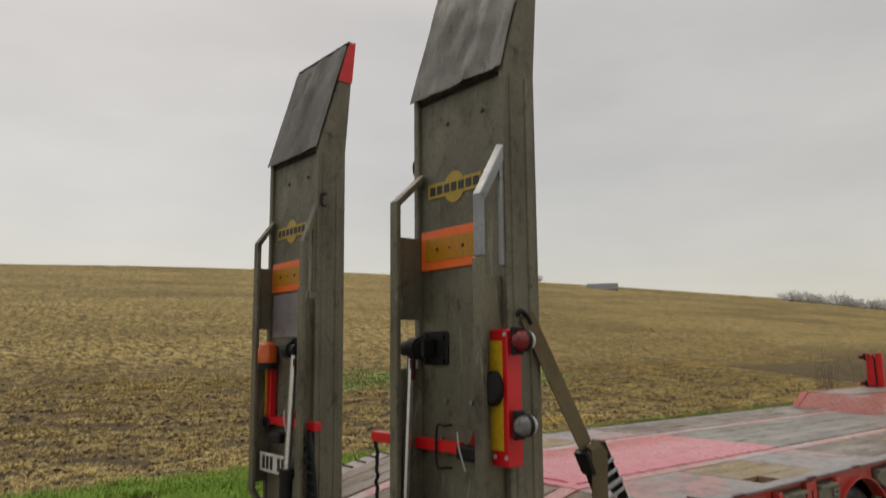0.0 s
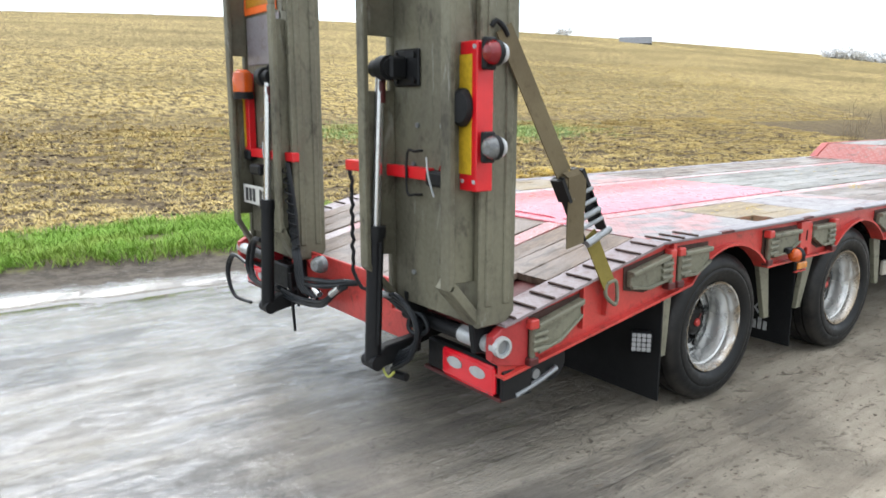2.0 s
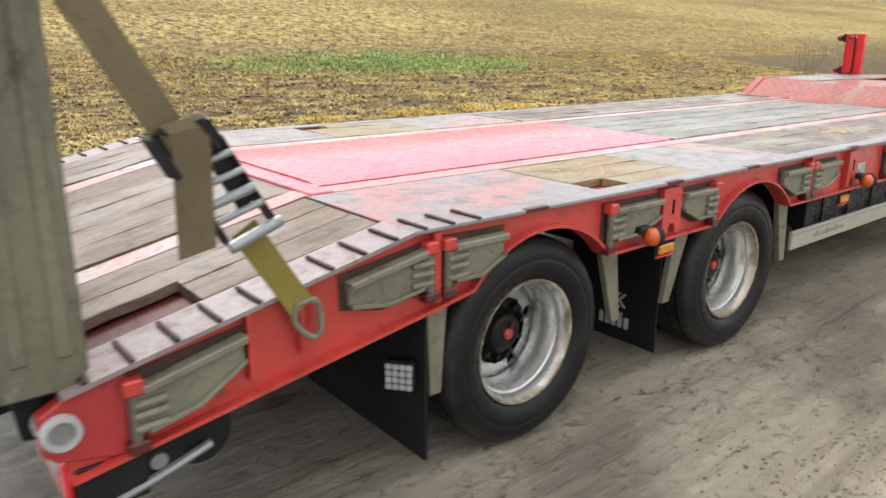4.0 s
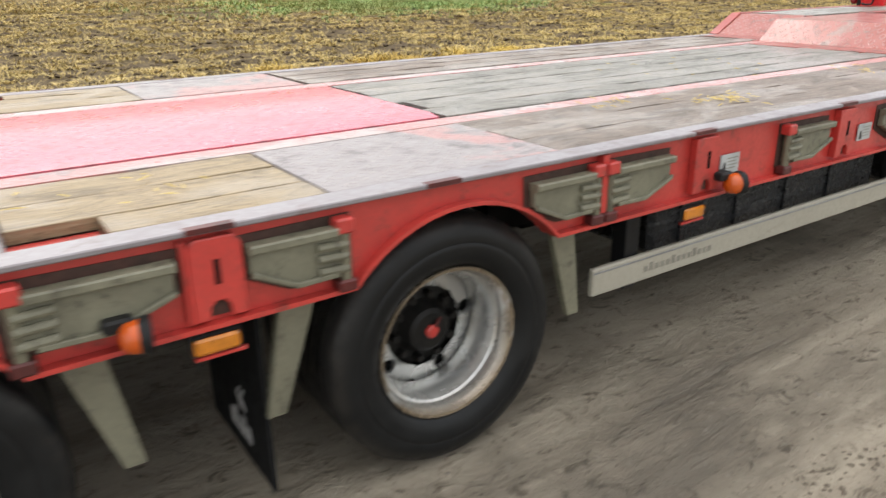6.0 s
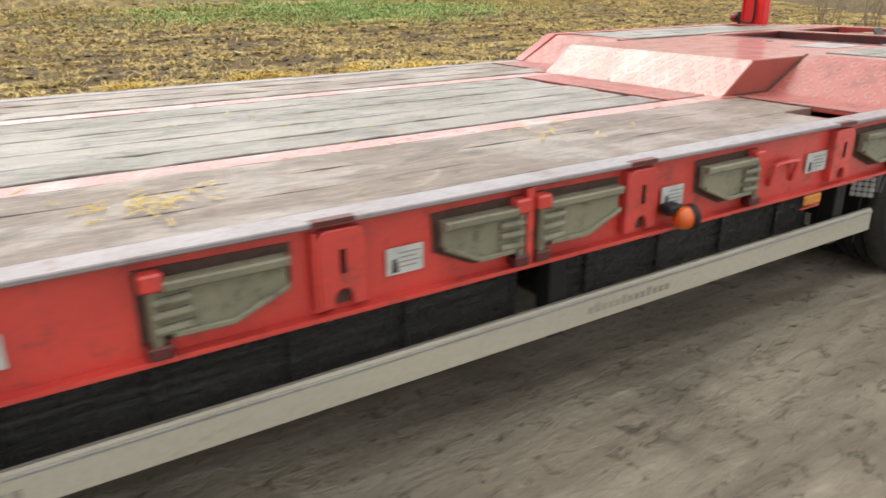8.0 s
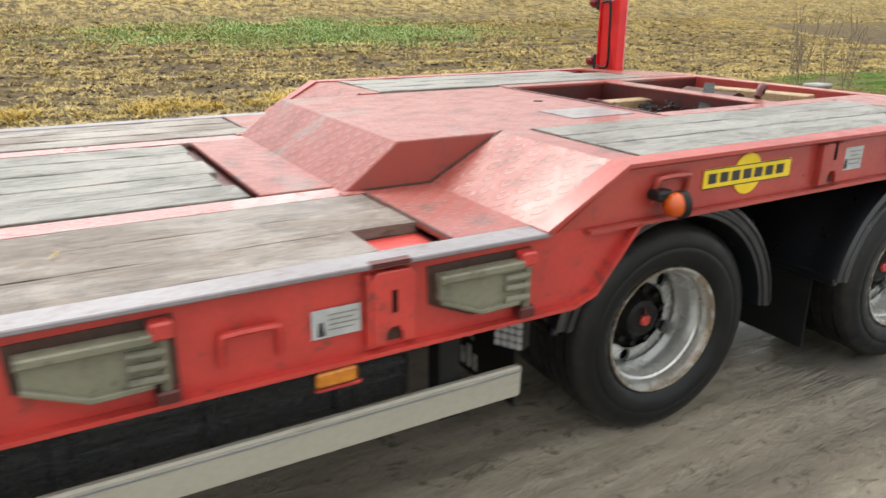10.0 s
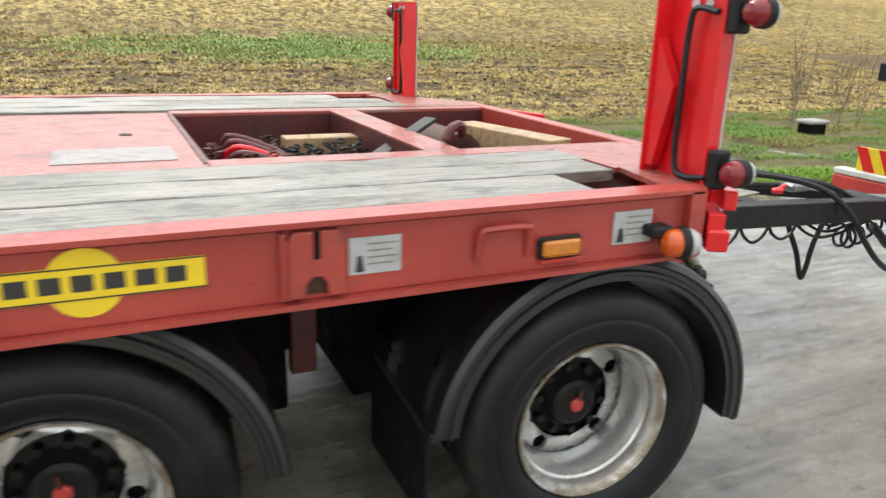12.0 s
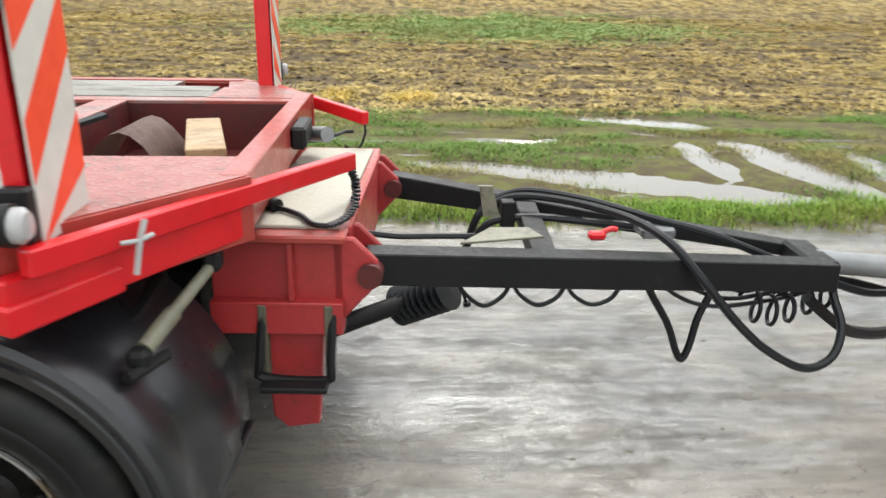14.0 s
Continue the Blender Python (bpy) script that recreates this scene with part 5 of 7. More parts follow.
def mudflap(x, y0, y1, z0, z1, cut=0.0):
    return part("mudflap", prism(B(), [(y0, z0 + cut), (y0, z1), (y1, z1), (y1, z0), (y0 + cut * 0.4, z0)], "x", x, x + 0.012, 0.003), RUBBER, trailer, "black rubber mudflap")


def flap_mark(x, y0, z0, s, parent):
    """The maker's mark on a flap, as plain pale shapes."""
    for i in range(2):
        part("mark", prism(B(), [(y0 + 0.02 + i * 0.03 * s, z0 + 0.10 * s), (y0 + 0.05 * s + i * 0.03, z0 + 0.135 * s), (y0 + 0.02 + i * 0.03 * s, z0 + 0.17 * s), (y0 + 0.035 + i * 0.03 * s, z0 + 0.17 * s), (y0 + 0.065 * s + i * 0.03, z0 + 0.135 * s), (y0 + 0.035 + i * 0.03 * s, z0 + 0.10 * s)], "x", x - 0.003, x), FLAP_PRINT, parent)
    for i in range(5):
        part("mark", box(B(), x - 0.003, x, y0 + i * 0.036 * s, y0 + i * 0.036 * s + 0.024 * s, z0, z0 + (0.075 if i in (1, 3) else 0.055) * s, 0), FLAP_PRINT, parent)


for far in (False, True):
    f = (lambda a, b: (WIDE - b, WIDE - a)) if far else (lambda a, b: (a, b))
    mudflap(1.07, *f(0.012, 0.80), 0.11, 0.63)
    fl = mudflap(2.44, *f(0.075, 0.58), 0.10, 0.655)
    if not far:
        flap_mark(2.44, 0.22, 0.165, 1.0, fl)
    fl = mudflap(7.56, *f(0.12, 0.60), 0.30, 0.70)
    if not far:
        flap_mark(7.56, 0.33, 0.325, 1.1, fl)
    mudflap(9.165, *f(0.20, 0.66), 0.09, 0.52)
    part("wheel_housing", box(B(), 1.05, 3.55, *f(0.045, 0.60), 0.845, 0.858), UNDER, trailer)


def work_lamp(cx, cy, cz, parent, yaw):
    x, y, z = 0.0, 0.0, 0.0
    lamp = part("work_lamp", box(B(), x, x + 0.045, y - 0.052, y + 0.052, z - 0.052, z + 0.052, 0.008), BLACK, parent, "square lamp with a grid of milky lenses", pose(cx, cy, cz, 0, 0, yaw))
    for i in range(4):
        for j in range(4):
            part("lens", box(B(), x - 0.006, x, y - 0.046 + i * 0.0235, y - 0.046 + i * 0.0235 + 0.021, z - 0.046 + j * 0.0235, z - 0.046 + j * 0.0235 + 0.021, 0.004), LENS_CLEAR, lamp)


work_lamp(1.02, 0.085, 0.405, trailer, 38)
work_lamp(7.52, 0.10, 0.575, trailer, 30)


def fender(cx, cz, a0, a1, y0, y1):
    """A moulded mudguard: a shell bent over the wheel with a rolled lip and two raised bands."""
    bm, rows, n = B(), [], 44
    prof = [(0.438, 0.004), (0.440, -0.006), (0.454, -0.006), (0.459, -0.013), (0.468, -0.013), (0.473, -0.006), (0.486, -0.006), (0.492, -0.012), (0.508, -0.004), (0.515, 0.014), (0.511, 0.05), (0.501, 0.085), (0.501, 0.13), (0.513, 0.16), (0.513, 0.33), (0.501, 0.36), (0.501, 0.44), (0.490, 0.44)]
    for i in range(n + 1):
        a = radians(a0 + (a1 - a0) * i / n)
        rows.append([bm.verts.new((cx + r * math.cos(a), y0 + d * (y1 - y0) / 0.44, cz + r * math.sin(a))) for r, d in prof])
    for p, q in zip(rows, rows[1:]):
        for k in range(len(prof)):
            bm.faces.new((p[k], p[(k + 1) % len(prof)], q[(k + 1) % len(prof)], q[k]))
    bm.faces.new(rows[0])
    bm.faces.new(rows[-1][::-1])
    fd = part("mudguard", bm, PLASTIC, trailer, "black moulded plastic mudguard", BOGIE)
    for a in (a0, a1):
        p = (cx + 0.502 * math.cos(radians(a)), cz + 0.502 * math.sin(radians(a)))
        part("end_lip", box(B(), p[0] - 0.014, p[0] + 0.014, min(y0, y1), max(y0, y1), p[1] - 0.02, p[1] + 0.012, 0.006), PLASTIC, fd)
    return fd


for far in (False, True):
    y0, y1 = (WIDE - 0.09, WIDE - 0.64) if far else (0.09, 0.64)
    fender(8.335, 0.392, 168, 4, y0, y1)
    fender(9.72, 0.392, 174, -6, y0, y1)
for x in (8.335, 9.72):
    for s in (-1, 1):
        part("mudguard_bracket", tube(B(), [(x + s * 0.28, 0.26, 0.76), (x + s * 0.32, 0.40, 0.78), (x + s * 0.30, 0.62, 0.80)], 0.02, 8, 3), BLACK, trailer, at=BOGIE)

# front bogie
for x0, x1, z0 in ((8.30, 8.92, 0.50), (8.92, 9.38, 0.70), (9.38, 10.05, 0.50)):
    part("turntable_frame", box(B(), x0, x1, 0.62, 1.94, z0, 0.78, 0.004), UNDER, trailer)
# black blocks added to darken the view between the front wheels
for x0, x1, z1 in ((8.45, 8.90, 0.50), (9.12, 9.45, 0.70)):
    part("bogie_frame", box(B(), x0, x1, 0.72, 1.84, 0.24, z1, 0.01), UNDER, trailer)
part("turntable_ring", lathe(B(), [(0.40, -0.06), (0.55, -0.06), (0.55, 0.06), (0.40, 0.06)], 36), UNDER, trailer, at=pose(9.0, 1.28, 0.83, 90, 0, 0))
part("hanger_plate", box(B(), 8.875, 8.955, 0.55, 0.60, 0.45, 0.90, 0.004), RED_DARK, trailer)

# ---- rear end ----
part("tail_plate", prism(B(), [(0.60, 0.47), (1.90, 0.47), (1.90, 0.60), (1.815, 0.60), (1.815, 0.742), (0.745, 0.742), (0.745, 0.60), (0.60, 0.60)], "x", 0.0, 0.02, 0.004), RED, trailer)
for far in (False, True):
    y = (lambda v: WIDE - v) if far else (lambda v: v)
    s = lambda a, b: sorted((y(a), y(b)))
    cheek = part("end_cheek", prism(B(), [(-0.03, 0.56), (0.0, 0.535), (0.16, 0.50), (0.16, 0.725), (0.05, 0.70), (-0.03, 0.655)], "y", y(-0.014), y(0.03), 0.004), RED_NOSE, trailer)
    bm = B()
    lathe(bm, [(0.030, -0.022), (0.042, -0.022), (0.044, -0.012), (0.044, 0.02), (0.030, 0.02)], 28)
    part("pivot_ring", bm, GALV_BRIGHT, cheek, "bright galvanised pivot ring", at=pose(0.012, y(-0.01), 0.612, 0, 0, 180 if far else 0))
    part("pivot_face", cyl(B(), (0.012, y(-0.018), 0.612), (0.012, y(0.02), 0.612), 0.031, seg=24), GALV, cheek)
    part("pivot_tube", cyl(B(), (0.0, y(0.03), 0.612), (0.0, y(0.21), 0.612), 0.036, seg=20), GALV_BRIGHT, trailer, "galvanised ramp pivot tube")
    part("pivot_shaft", cyl(B(), (0.0, y(0.21), 0.612), (0.0, y(0.62), 0.612), 0.030, seg=20), BLACK, trailer)
    tail = part("tail_lamp", box(B(), 0.03, 0.085, *s(0.03, 0.50), 0.385, 0.520, 0.01), BLACK, trailer, "long red tail lamp unit")
    part("lens", box(B(), 0.010, 0.032, *s(0.022, 0.37), 0.388, 0.514, 0.014), LENS_BRIGHT, tail)
    for a, b in ((0.075, 0.175), (0.225, 0.325)):
        part("inner_lens", prism(B(), [(y(a + (b - a) * (0.5 - 0.5 * math.cos(t))), 0.466 + 0.024 * math.sin(t)) for t in [k * math.tau / 14 for k in range(14)]], "x", 0.006, 0.0115), LENS_CLEAR, tail)
    part("guard_bar", box(B(), 0.024, 0.10, *s(0.0, 0.52), 0.368, 0.384, 0.003), RED_DARK, tail)
    part("lamp_bracket", box(B(), 0.03, 0.19, *s(-0.01, 0.012), 0.375, 0.50, 0.004), BLACK, tail)
    # release gear behind the lamp
    gear = part("support_leg", cyl(B(), (0.34, y(0.03), 0.47), (0.34, y(0.12), 0.47), 0.085, seg=22), BLACK, trailer, "greasy black folded support leg")
    part("lever", tube(B(), [(0.10, y(-0.005), 0.385), (0.22, y(0.0), 0.41), (0.36, y(0.02), 0.44)], 0.013, 8, 3), GALV, gear)
    part("ratchet_body", box(B(), 0.17, 0.30, *s(0.01, 0.09), 0.40, 0.53, 0.012), BLACK, gear)
    part("bolt", cyl(B(), (0.22, y(-0.004), 0.45), (0.22, y(0.02), 0.45), 0.022, seg=10), GALV, gear)
for yc in (0.60, 1.96):
    part("rear_marker", lathe(B(), [(0.0005, -0.05), (0.026, -0.046), (0.034, -0.02), (0.034, 0.01), (0.0005, 0.01)], 18, False), LENS_RED, trailer, at=pose(-0.01, yc, 0.66, 0, 0, -90))


# ---- loading ramps ----
def ramp(dy, copy):
    """One upright ramp: a shallow steel tray seen from below, two side channels, guards, lift cylinder and lamps."""
    r = part("loading_ramp", prism(B(), [(-0.070, 0.70), (-0.070, 2.88), (0.125, 3.55), (0.135, 3.55), (-0.055, 2.87), (-0.055, 0.70)], "y", 0.03, 0.60), OLIVE, trailer, "upright olive steel loading ramp", at=(0, dy, 0))
    for y0, y1, nm in ((0.0, 0.035, "side_channel"), (0.597, 0.632, "side_channel")):
        part(nm, prism(B(), [(-0.092, 0.70), (-0.092, 2.88), (0.120, 3.565), (0.150, 3.565), (0.092, 2.86), (0.092, 0.74), (0.05, 0.70)], "y", y0, y1, 0.006), OLIVE, r)
        for x in (-0.045, 0.045):
            yy = (-0.007, 0.004) if y0 < 0.3 else (0.628, 0.639)
            part("ridge", box(B(), x - 0.018, x + 0.018, *yy, 0.78, 2.84, 0.005), OLIVE, r)
    part("front_plate", prism(B(), [(0.075, 0.74), (0.075, 2.86), (0.135, 3.55), (0.145, 3.55), (0.09, 2.86), (0.09, 0.74)], "y", 0.03, 0.60), OLIVE, r)
    # crumpled sheet over the tapered tip
    bm, n, m = B(), 22, 24
    grid = []
    for i in range(n + 1):
        y = -0.004 + 0.640 * i / n
        col = []
        for j in range(m + 1):
            t = j / m
            w = 0.016 * noise.noise(Vector((y * 11 + dy, t * 2.6, 1.7))) + 0.010 * noise.noise(Vector((y * 24 + dy, t * 5.0, 4.0)))
            col.append(bm.verts.new((-0.098 + 0.205 * t - 0.014 + w * (1 if 0 < i < n else 0.2), y, 2.865 + 0.675 * t)))
        grid.append(col)
    for i in range(n):
        for j in range(m):
            bm.faces.new((grid[i][j], grid[i + 1][j], grid[i + 1][j + 1], grid[i][j + 1]))
    bmesh.ops.solidify(bm, geom=list(bm.faces), thickness=0.004)
    part("tip_sheet", bm, SHEET, r, "crumpled dark sheet over the ramp tip")
    part("tip_edge", box(B(), 0.10, 0.152, -0.004, 0.636, 3.545, 3.567, 0.004), BLACK, r)
    if copy:
        part("tip_paint", prism(B(), [(0.030, 3.30), (0.108, 3.555), (0.152, 3.567), (0.127, 3.30)], "y", -0.009, -0.0055), RED_SIGN, r, "bright red paint on the ramp tip")
    part("seam", box(B(), -0.076, -0.070, 0.035, 0.598, 2.845, 2.862, 0.002), BLACK, r)
    for y, z in ((0.16, 2.72), (0.40, 2.72), (0.22, 1.30), (0.45, 1.30), (0.22, 0.84), (0.45, 0.84), (0.42, 1.46), (0.25, 1.46)):
        part("bolt", cyl(B(), (-0.072, y, z), (-0.082, y, z), 0.011, seg=8), GALV if z < 2 else OLIVE, r)
    y = -0.008 if copy else 0.640
    part("grab_loop", tube(B(), [(-0.04, y, 2.52), (-0.072, y + (0.010 if y > 0.3 else -0.005), 2.525), (-0.074, y + (0.011 if y > 0.3 else -0.005), 2.585), (-0.04, y, 2.59)], 0.006, 6, 3), BLACK, r)
    # yellow mark with a disc, plain shapes
    sg = part("name_board", prism(B(), [(0.540, 2.378), (0.170, 2.378), (0.170, 2.448), (0.540, 2.448)], "x", -0.0755, -0.0715), YELLOW_OLD, r, "dulled yellow sticker with a disc and black blocks")
    part("disc", prism(B(), arc(0.352, 2.413, 0.072, 0, 350, 25), "x", -0.0745, -0.0712), YELLOW_OLD, sg)
    for i in range(7):
        part("block", box(B(), -0.0775, -0.0753, 0.182 + i * 0.0505, 0.182 + i * 0.0505 + 0.037, 2.393, 2.433), INK, sg)
    # reflective board
    rb = part("reflector_board", box(B(), -0.080, -0.0715, 0.165, 0.590, 2.045, 2.228, 0.002), ORANGE_REF, r, "amber reflector board with fluorescent orange border")
    part("amber_field", box(B(), -0.0825, -0.0802, 0.200, 0.555, 2.085, 2.190), BROWN_REF, rb)
    for y in (0.285, 0.378, 0.465):
        part("screw", cyl(B(), (-0.083, y, 2.137), (-0.087, y, 2.137), 0.009 if y != 0.378 else 0.005, seg=8), INK, rb)
    # guards standing off the tray: an angle each side, bent in at the top
    g = 0.05 if copy else 0.0
    lg = part("guard", box(B(), -0.250 + g, -0.225 + g, 0.550, 0.605, 0.86, 2.36, 0.004), OLIVE, r, "olive angle guard")
    for z0, z1 in ((0.90, 1.60), (1.82, 2.20)):
        part("guard_web", box(B(), -0.238 + g, -0.075, 0.592, 0.604, z0, z1, 0.003), OLIVE, lg)
    part("guard_bend", prism(B(), [(-0.250 + g, 2.355), (-0.088, 2.505), (-0.088, 2.468), (-0.225 + g, 2.34)], "y", 0.550, 0.605, 0.004), OLIVE, lg)
    part("guard_foot", prism(B(), [(-0.250 + g, 0.865), (-0.10, 0.70), (-0.10, 0.74), (-0.225 + g, 0.875)], "y", 0.550, 0.605, 0.004), OLIVE, lg)
    zinc = OLIVE if copy else GALV
    rg = part("guard", box(B(), -0.225 + g, -0.200 + g, 0.010, 0.068, 0.86, 2.05, 0.004), OLIVE, r)
    part("guard_upper", box(B(), -0.224 + g, -0.199 + g, 0.010, 0.060, 2.05, 2.31, 0.005), zinc, rg)
    part("guard_bend", prism(B(), [(-0.224 + g, 2.305), (-0.088, 2.535), (-0.088, 2.46), (-0.199 + g, 2.275)], "y", 0.008, 0.062, 0.005), zinc, rg)
    part("guard_web", box(B(), -0.112, -0.080, 0.012, 0.030, 2.02, 2.47, 0.003), zinc, rg)
    part("guard_web", box(B(), -0.205 + g, -0.080, 0.040, 0.055, 0.88, 1.98, 0.003), OLIVE, rg)
    part("guard_foot", prism(B(), [(-0.225 + g, 0.865), (-0.08, 0.70), (-0.08, 0.76), (-0.20 + g, 0.90)], "y", 0.010, 0.10, 0.004), OLIVE, rg)
    # lift cylinder, on the inner side of each ramp
    c = (lambda v: 0.70 - v) if copy else (lambda v: v)
    lug = part("cylinder_lug", box(B(), -0.086, -0.071, *sorted((c(0.40), c(0.575))), 1.615, 1.765, 0.006), BLACK, r, "bolted dark cylinder bracket plate")
    part("pin", cyl(B(), (-0.155, c(0.49), 1.69), (-0.155, c(0.615), 1.69), 0.036, seg=18), BLACK, lug)
    part("boss", cyl(B(), (-0.155, c(0.50), 1.69), (-0.155, c(0.555), 1.69), 0.050, seg=20), BLACK, lug)
    part("lug_arm", box(B(), -0.165, -0.085, *sorted((c(0.475), c(0.515))), 1.645, 1.735, 0.01), BLACK, lug)
    for y, z in ((0.425, 1.64), (0.425, 1.74), (0.55, 1.64), (0.55, 1.74)):
        part("nut", cyl(B(), (-0.086, c(y), z), (-0.098, c(y), z), 0.014, seg=6), BLACK, lug)
    rod = part("piston_rod", cyl(B(), (-0.155, c(0.573), 1.70), (-0.190, c(0.573), 1.01), 0.021, seg=16), CHROME, r, "bright piston rod")
    part("rust_band", cyl(B(), (-0.1555, c(0.573), 1.64), (-0.158, c(0.573), 1.55), 0.023, seg=16), RED_DARK, rod, "rusty patch on the rod end")
    part("barrel", cyl(B(), (-0.190, c(0.573), 1.02), (-0.215, c(0.573), 0.44), 0.036, seg=18), BLACK, rod)
    part("gland", cyl(B(), (-0.189, c(0.573), 1.035), (-0.191, c(0.573), 0.985), 0.043, seg=18), BLACK, rod)
    part("feed_pipe", tube(B(), [(-0.20, c(0.52), 0.97), (-0.205, c(0.525), 0.75), (-0.215, c(0.53), 0.52)], 0.008, 6, 3), BLACK, rod)
    ft = part("cylinder_foot", prism(B(), [(-0.25, 0.44), (-0.19, 0.40), (0.03, 0.44), (0.03, 0.52), (-0.16, 0.50)], "y", *sorted((c(0.545), c(0.60))), 0.006), BLACK, r)
    part("foot_pin", cyl(B(), (-0.215, c(0.525), 0.435), (-0.215, c(0.620), 0.435), 0.034, seg=16), BLACK, ft)
    # red bar across, with a bent handle and a cable tie
    bar = part("cross_bar", box(B(), -0.118, -0.075, 0.30 if not copy else -0.05, 0.95 if not copy else 0.50, 1.245, 1.293, 0.004), RED_SIGN, r, "fluorescent red square tube")
    part("bar_clamp", box(B(), -0.13, -0.073, *((0.12, 0.30) if not copy else (0.50, 0.58)), 1.225, 1.285, 0.01), BLACK, bar)
    part("cable_tie", tube(B(), [(-0.14, 0.27, 1.34), (-0.15, 0.245, 1.27), (-0.145, 0.215, 1.19)], 0.004, 6, 3), WHITE, bar)
    if not copy:
        part("bent_handle", tube(B(), [(-0.085, 0.375, 1.36), (-0.120, 0.380, 1.357), (-0.125, 0.425, 1.35), (-0.125, 0.428, 1.19), (-0.120, 0.380, 1.183), (-0.085, 0.375, 1.18)], 0.006, 6, 3), BLACK, r)
        part("chain", tube(B(), [(-0.10, 0.94, 1.245)] + [(-0.10 + 0.008 * (k % 2), 0.935 - 0.004 * (k % 3), 1.22 - k * 0.028) for k in range(18)] + [(-0.07, 0.90, 0.68), (-0.02, 0.85, 0.66)], 0.009, 6, 2), BLACK, r)
    part("triangle_reflector", prism(B(), [(0.255, 1.285), (0.150, 1.285), (0.150, 1.45)], "x", -0.100, -0.074, 0.004), LENS_RED, r)
    # lamp box with yellow film, rubber buffer and two end lamps
    if not copy:
        lb = part("lamp_box", box(B(), -0.158, -0.080, -0.056, 0.040, 1.235, 1.760, 0.004), RED_SIGN, r, "fluorescent red lamp board edge")
        part("yellow_film", box(B(), -0.1605, -0.1582, -0.030, 0.040, 1.295, 1.715), YELLOW_REF, lb)
        part("buffer", lathe(B(), [(0.0005, -0.03), (0.034, -0.028), (0.044, -0.010), (0.044, 0.02), (0.0005, 0.02)], 20, False), BLACK, lb, at=Matrix.Translation((-0.172, 0.005, 1.532)) @ Matrix.Diagonal((1, 1, 1.55, 1)) @ pose(0, 0, 0, 0, 0, -70))
        for z, lens in ((1.715, LENS_RED), (1.395, LENS_SMOKE)):
            lm = part("end_lamp", box(B(), -0.155, -0.10, -0.096, -0.070, z - 0.055, z + 0.055, 0.006), BLACK, lb)
            part("lens", lathe(B(), [(0.0005, -0.036), (0.024, -0.033), (0.036, -0.022), (0.041, 0.0), (0.0005, 0.0)], 22, False), lens, lm, at=pose(-0.135, -0.118, z, 0, 0, -90))
            part("body", lathe(B(), [(0.042, -0.004), (0.044, 0.014), (0.030, 0.022), (0.0005, 0.022)], 22, False), BLACK, lm, at=pose(-0.135, -0.118, z, 0, 0, -90))
            part("white_lens", lathe(B(), [(0.036, 0.018), (0.040, 0.024), (0.034, 0.040), (0.0005, 0.044)], 22, False), LENS_CLEAR, lm, at=pose(-0.135, -0.118, z, 0, 0, -90))
        for y, z in ((-0.044, 1.74), (-0.044, 1.27), (0.02, 1.27)):
            part("rivet", cyl(B(), (-0.158, y, z), (-0.163, y, z), 0.008, seg=8), WHITE, lb)
    else:
        lb = part("lamp_box", box(B(), -0.120, -0.078, 0.50, 0.575, 1.27, 1.72, 0.004), RED_SIGN, r, "fluorescent red lamp board edge")
        part("yellow_film", box(B(), -0.1225, -0.1202, 0.545, 0.573, 1.30, 1.62), YELLOW_REF, lb)
        bc = part("beacon", cyl(B(), (-0.15, 0.49, 1.575), (-0.15, 0.49, 1.615), 0.058, seg=22), BLACK, r, "orange rotating beacon")
        bm = B()
        lathe(bm, [(0.056, 0.0), (0.058, 0.07), (0.050, 0.11), (0.030, 0.128), (0.0005, 0.130)], 22, False)
        part("dome", bm, ORANGE, bc, at=pose(-0.15, 0.49, 1.612, 90, 0, 0))
        np_ = part("number_plate", box(B(), -0.150, -0.144, 0.20, 0.56, 0.975, 1.085, 0.004), REF_WHITE, r, "white number plate with dark bars")
        for i, y in enumerate((0.485, 0.435, 0.385, 0.29, 0.24)):
            part("dark_bar", box(B(), -0.1525, -0.1502, y, y + 0.033, 0.992, 1.068), INK, np_)
        part("plate_lamp", box(B(), -0.16, -0.10, 0.30, 0.44, 1.15, 1.21, 0.012), BLACK, r)
        part("tray_cover", box(B(), -0.10, -0.076, 0.10, 0.56, 0.80, 0.97, 0.006), OLIVE, r)
        part("blank_sheet", box(B(), -0.079, -0.0715, 0.13, 0.57, 1.765, 2.03, 0.002), EDGE_STEEL, r, "plain pale sheet")
        part("chain", tube(B(), [(-0.10, 0.03, 1.245)] + [(-0.10 + 0.008 * (k % 2), 0.025 - 0.003 * (k % 3), 1.22 - k * 0.03) for k in range(17)] + [(-0.06, 0.06, 0.60), (-0.05, 0.08, 0.42)], 0.008, 6, 2), BLACK, r)
    # bottom hinge
    for y in (0.06, 0.50):
        part("hinge_arm", prism(B(), [(-0.055, 0.575), (0.045, 0.56), (0.075, 0.74), (-0.075, 0.74)], "y", y, y + 0.035, 0.006), BLACK, r)
    return r


ramp(0.0, False)
ramp(1.56, True)

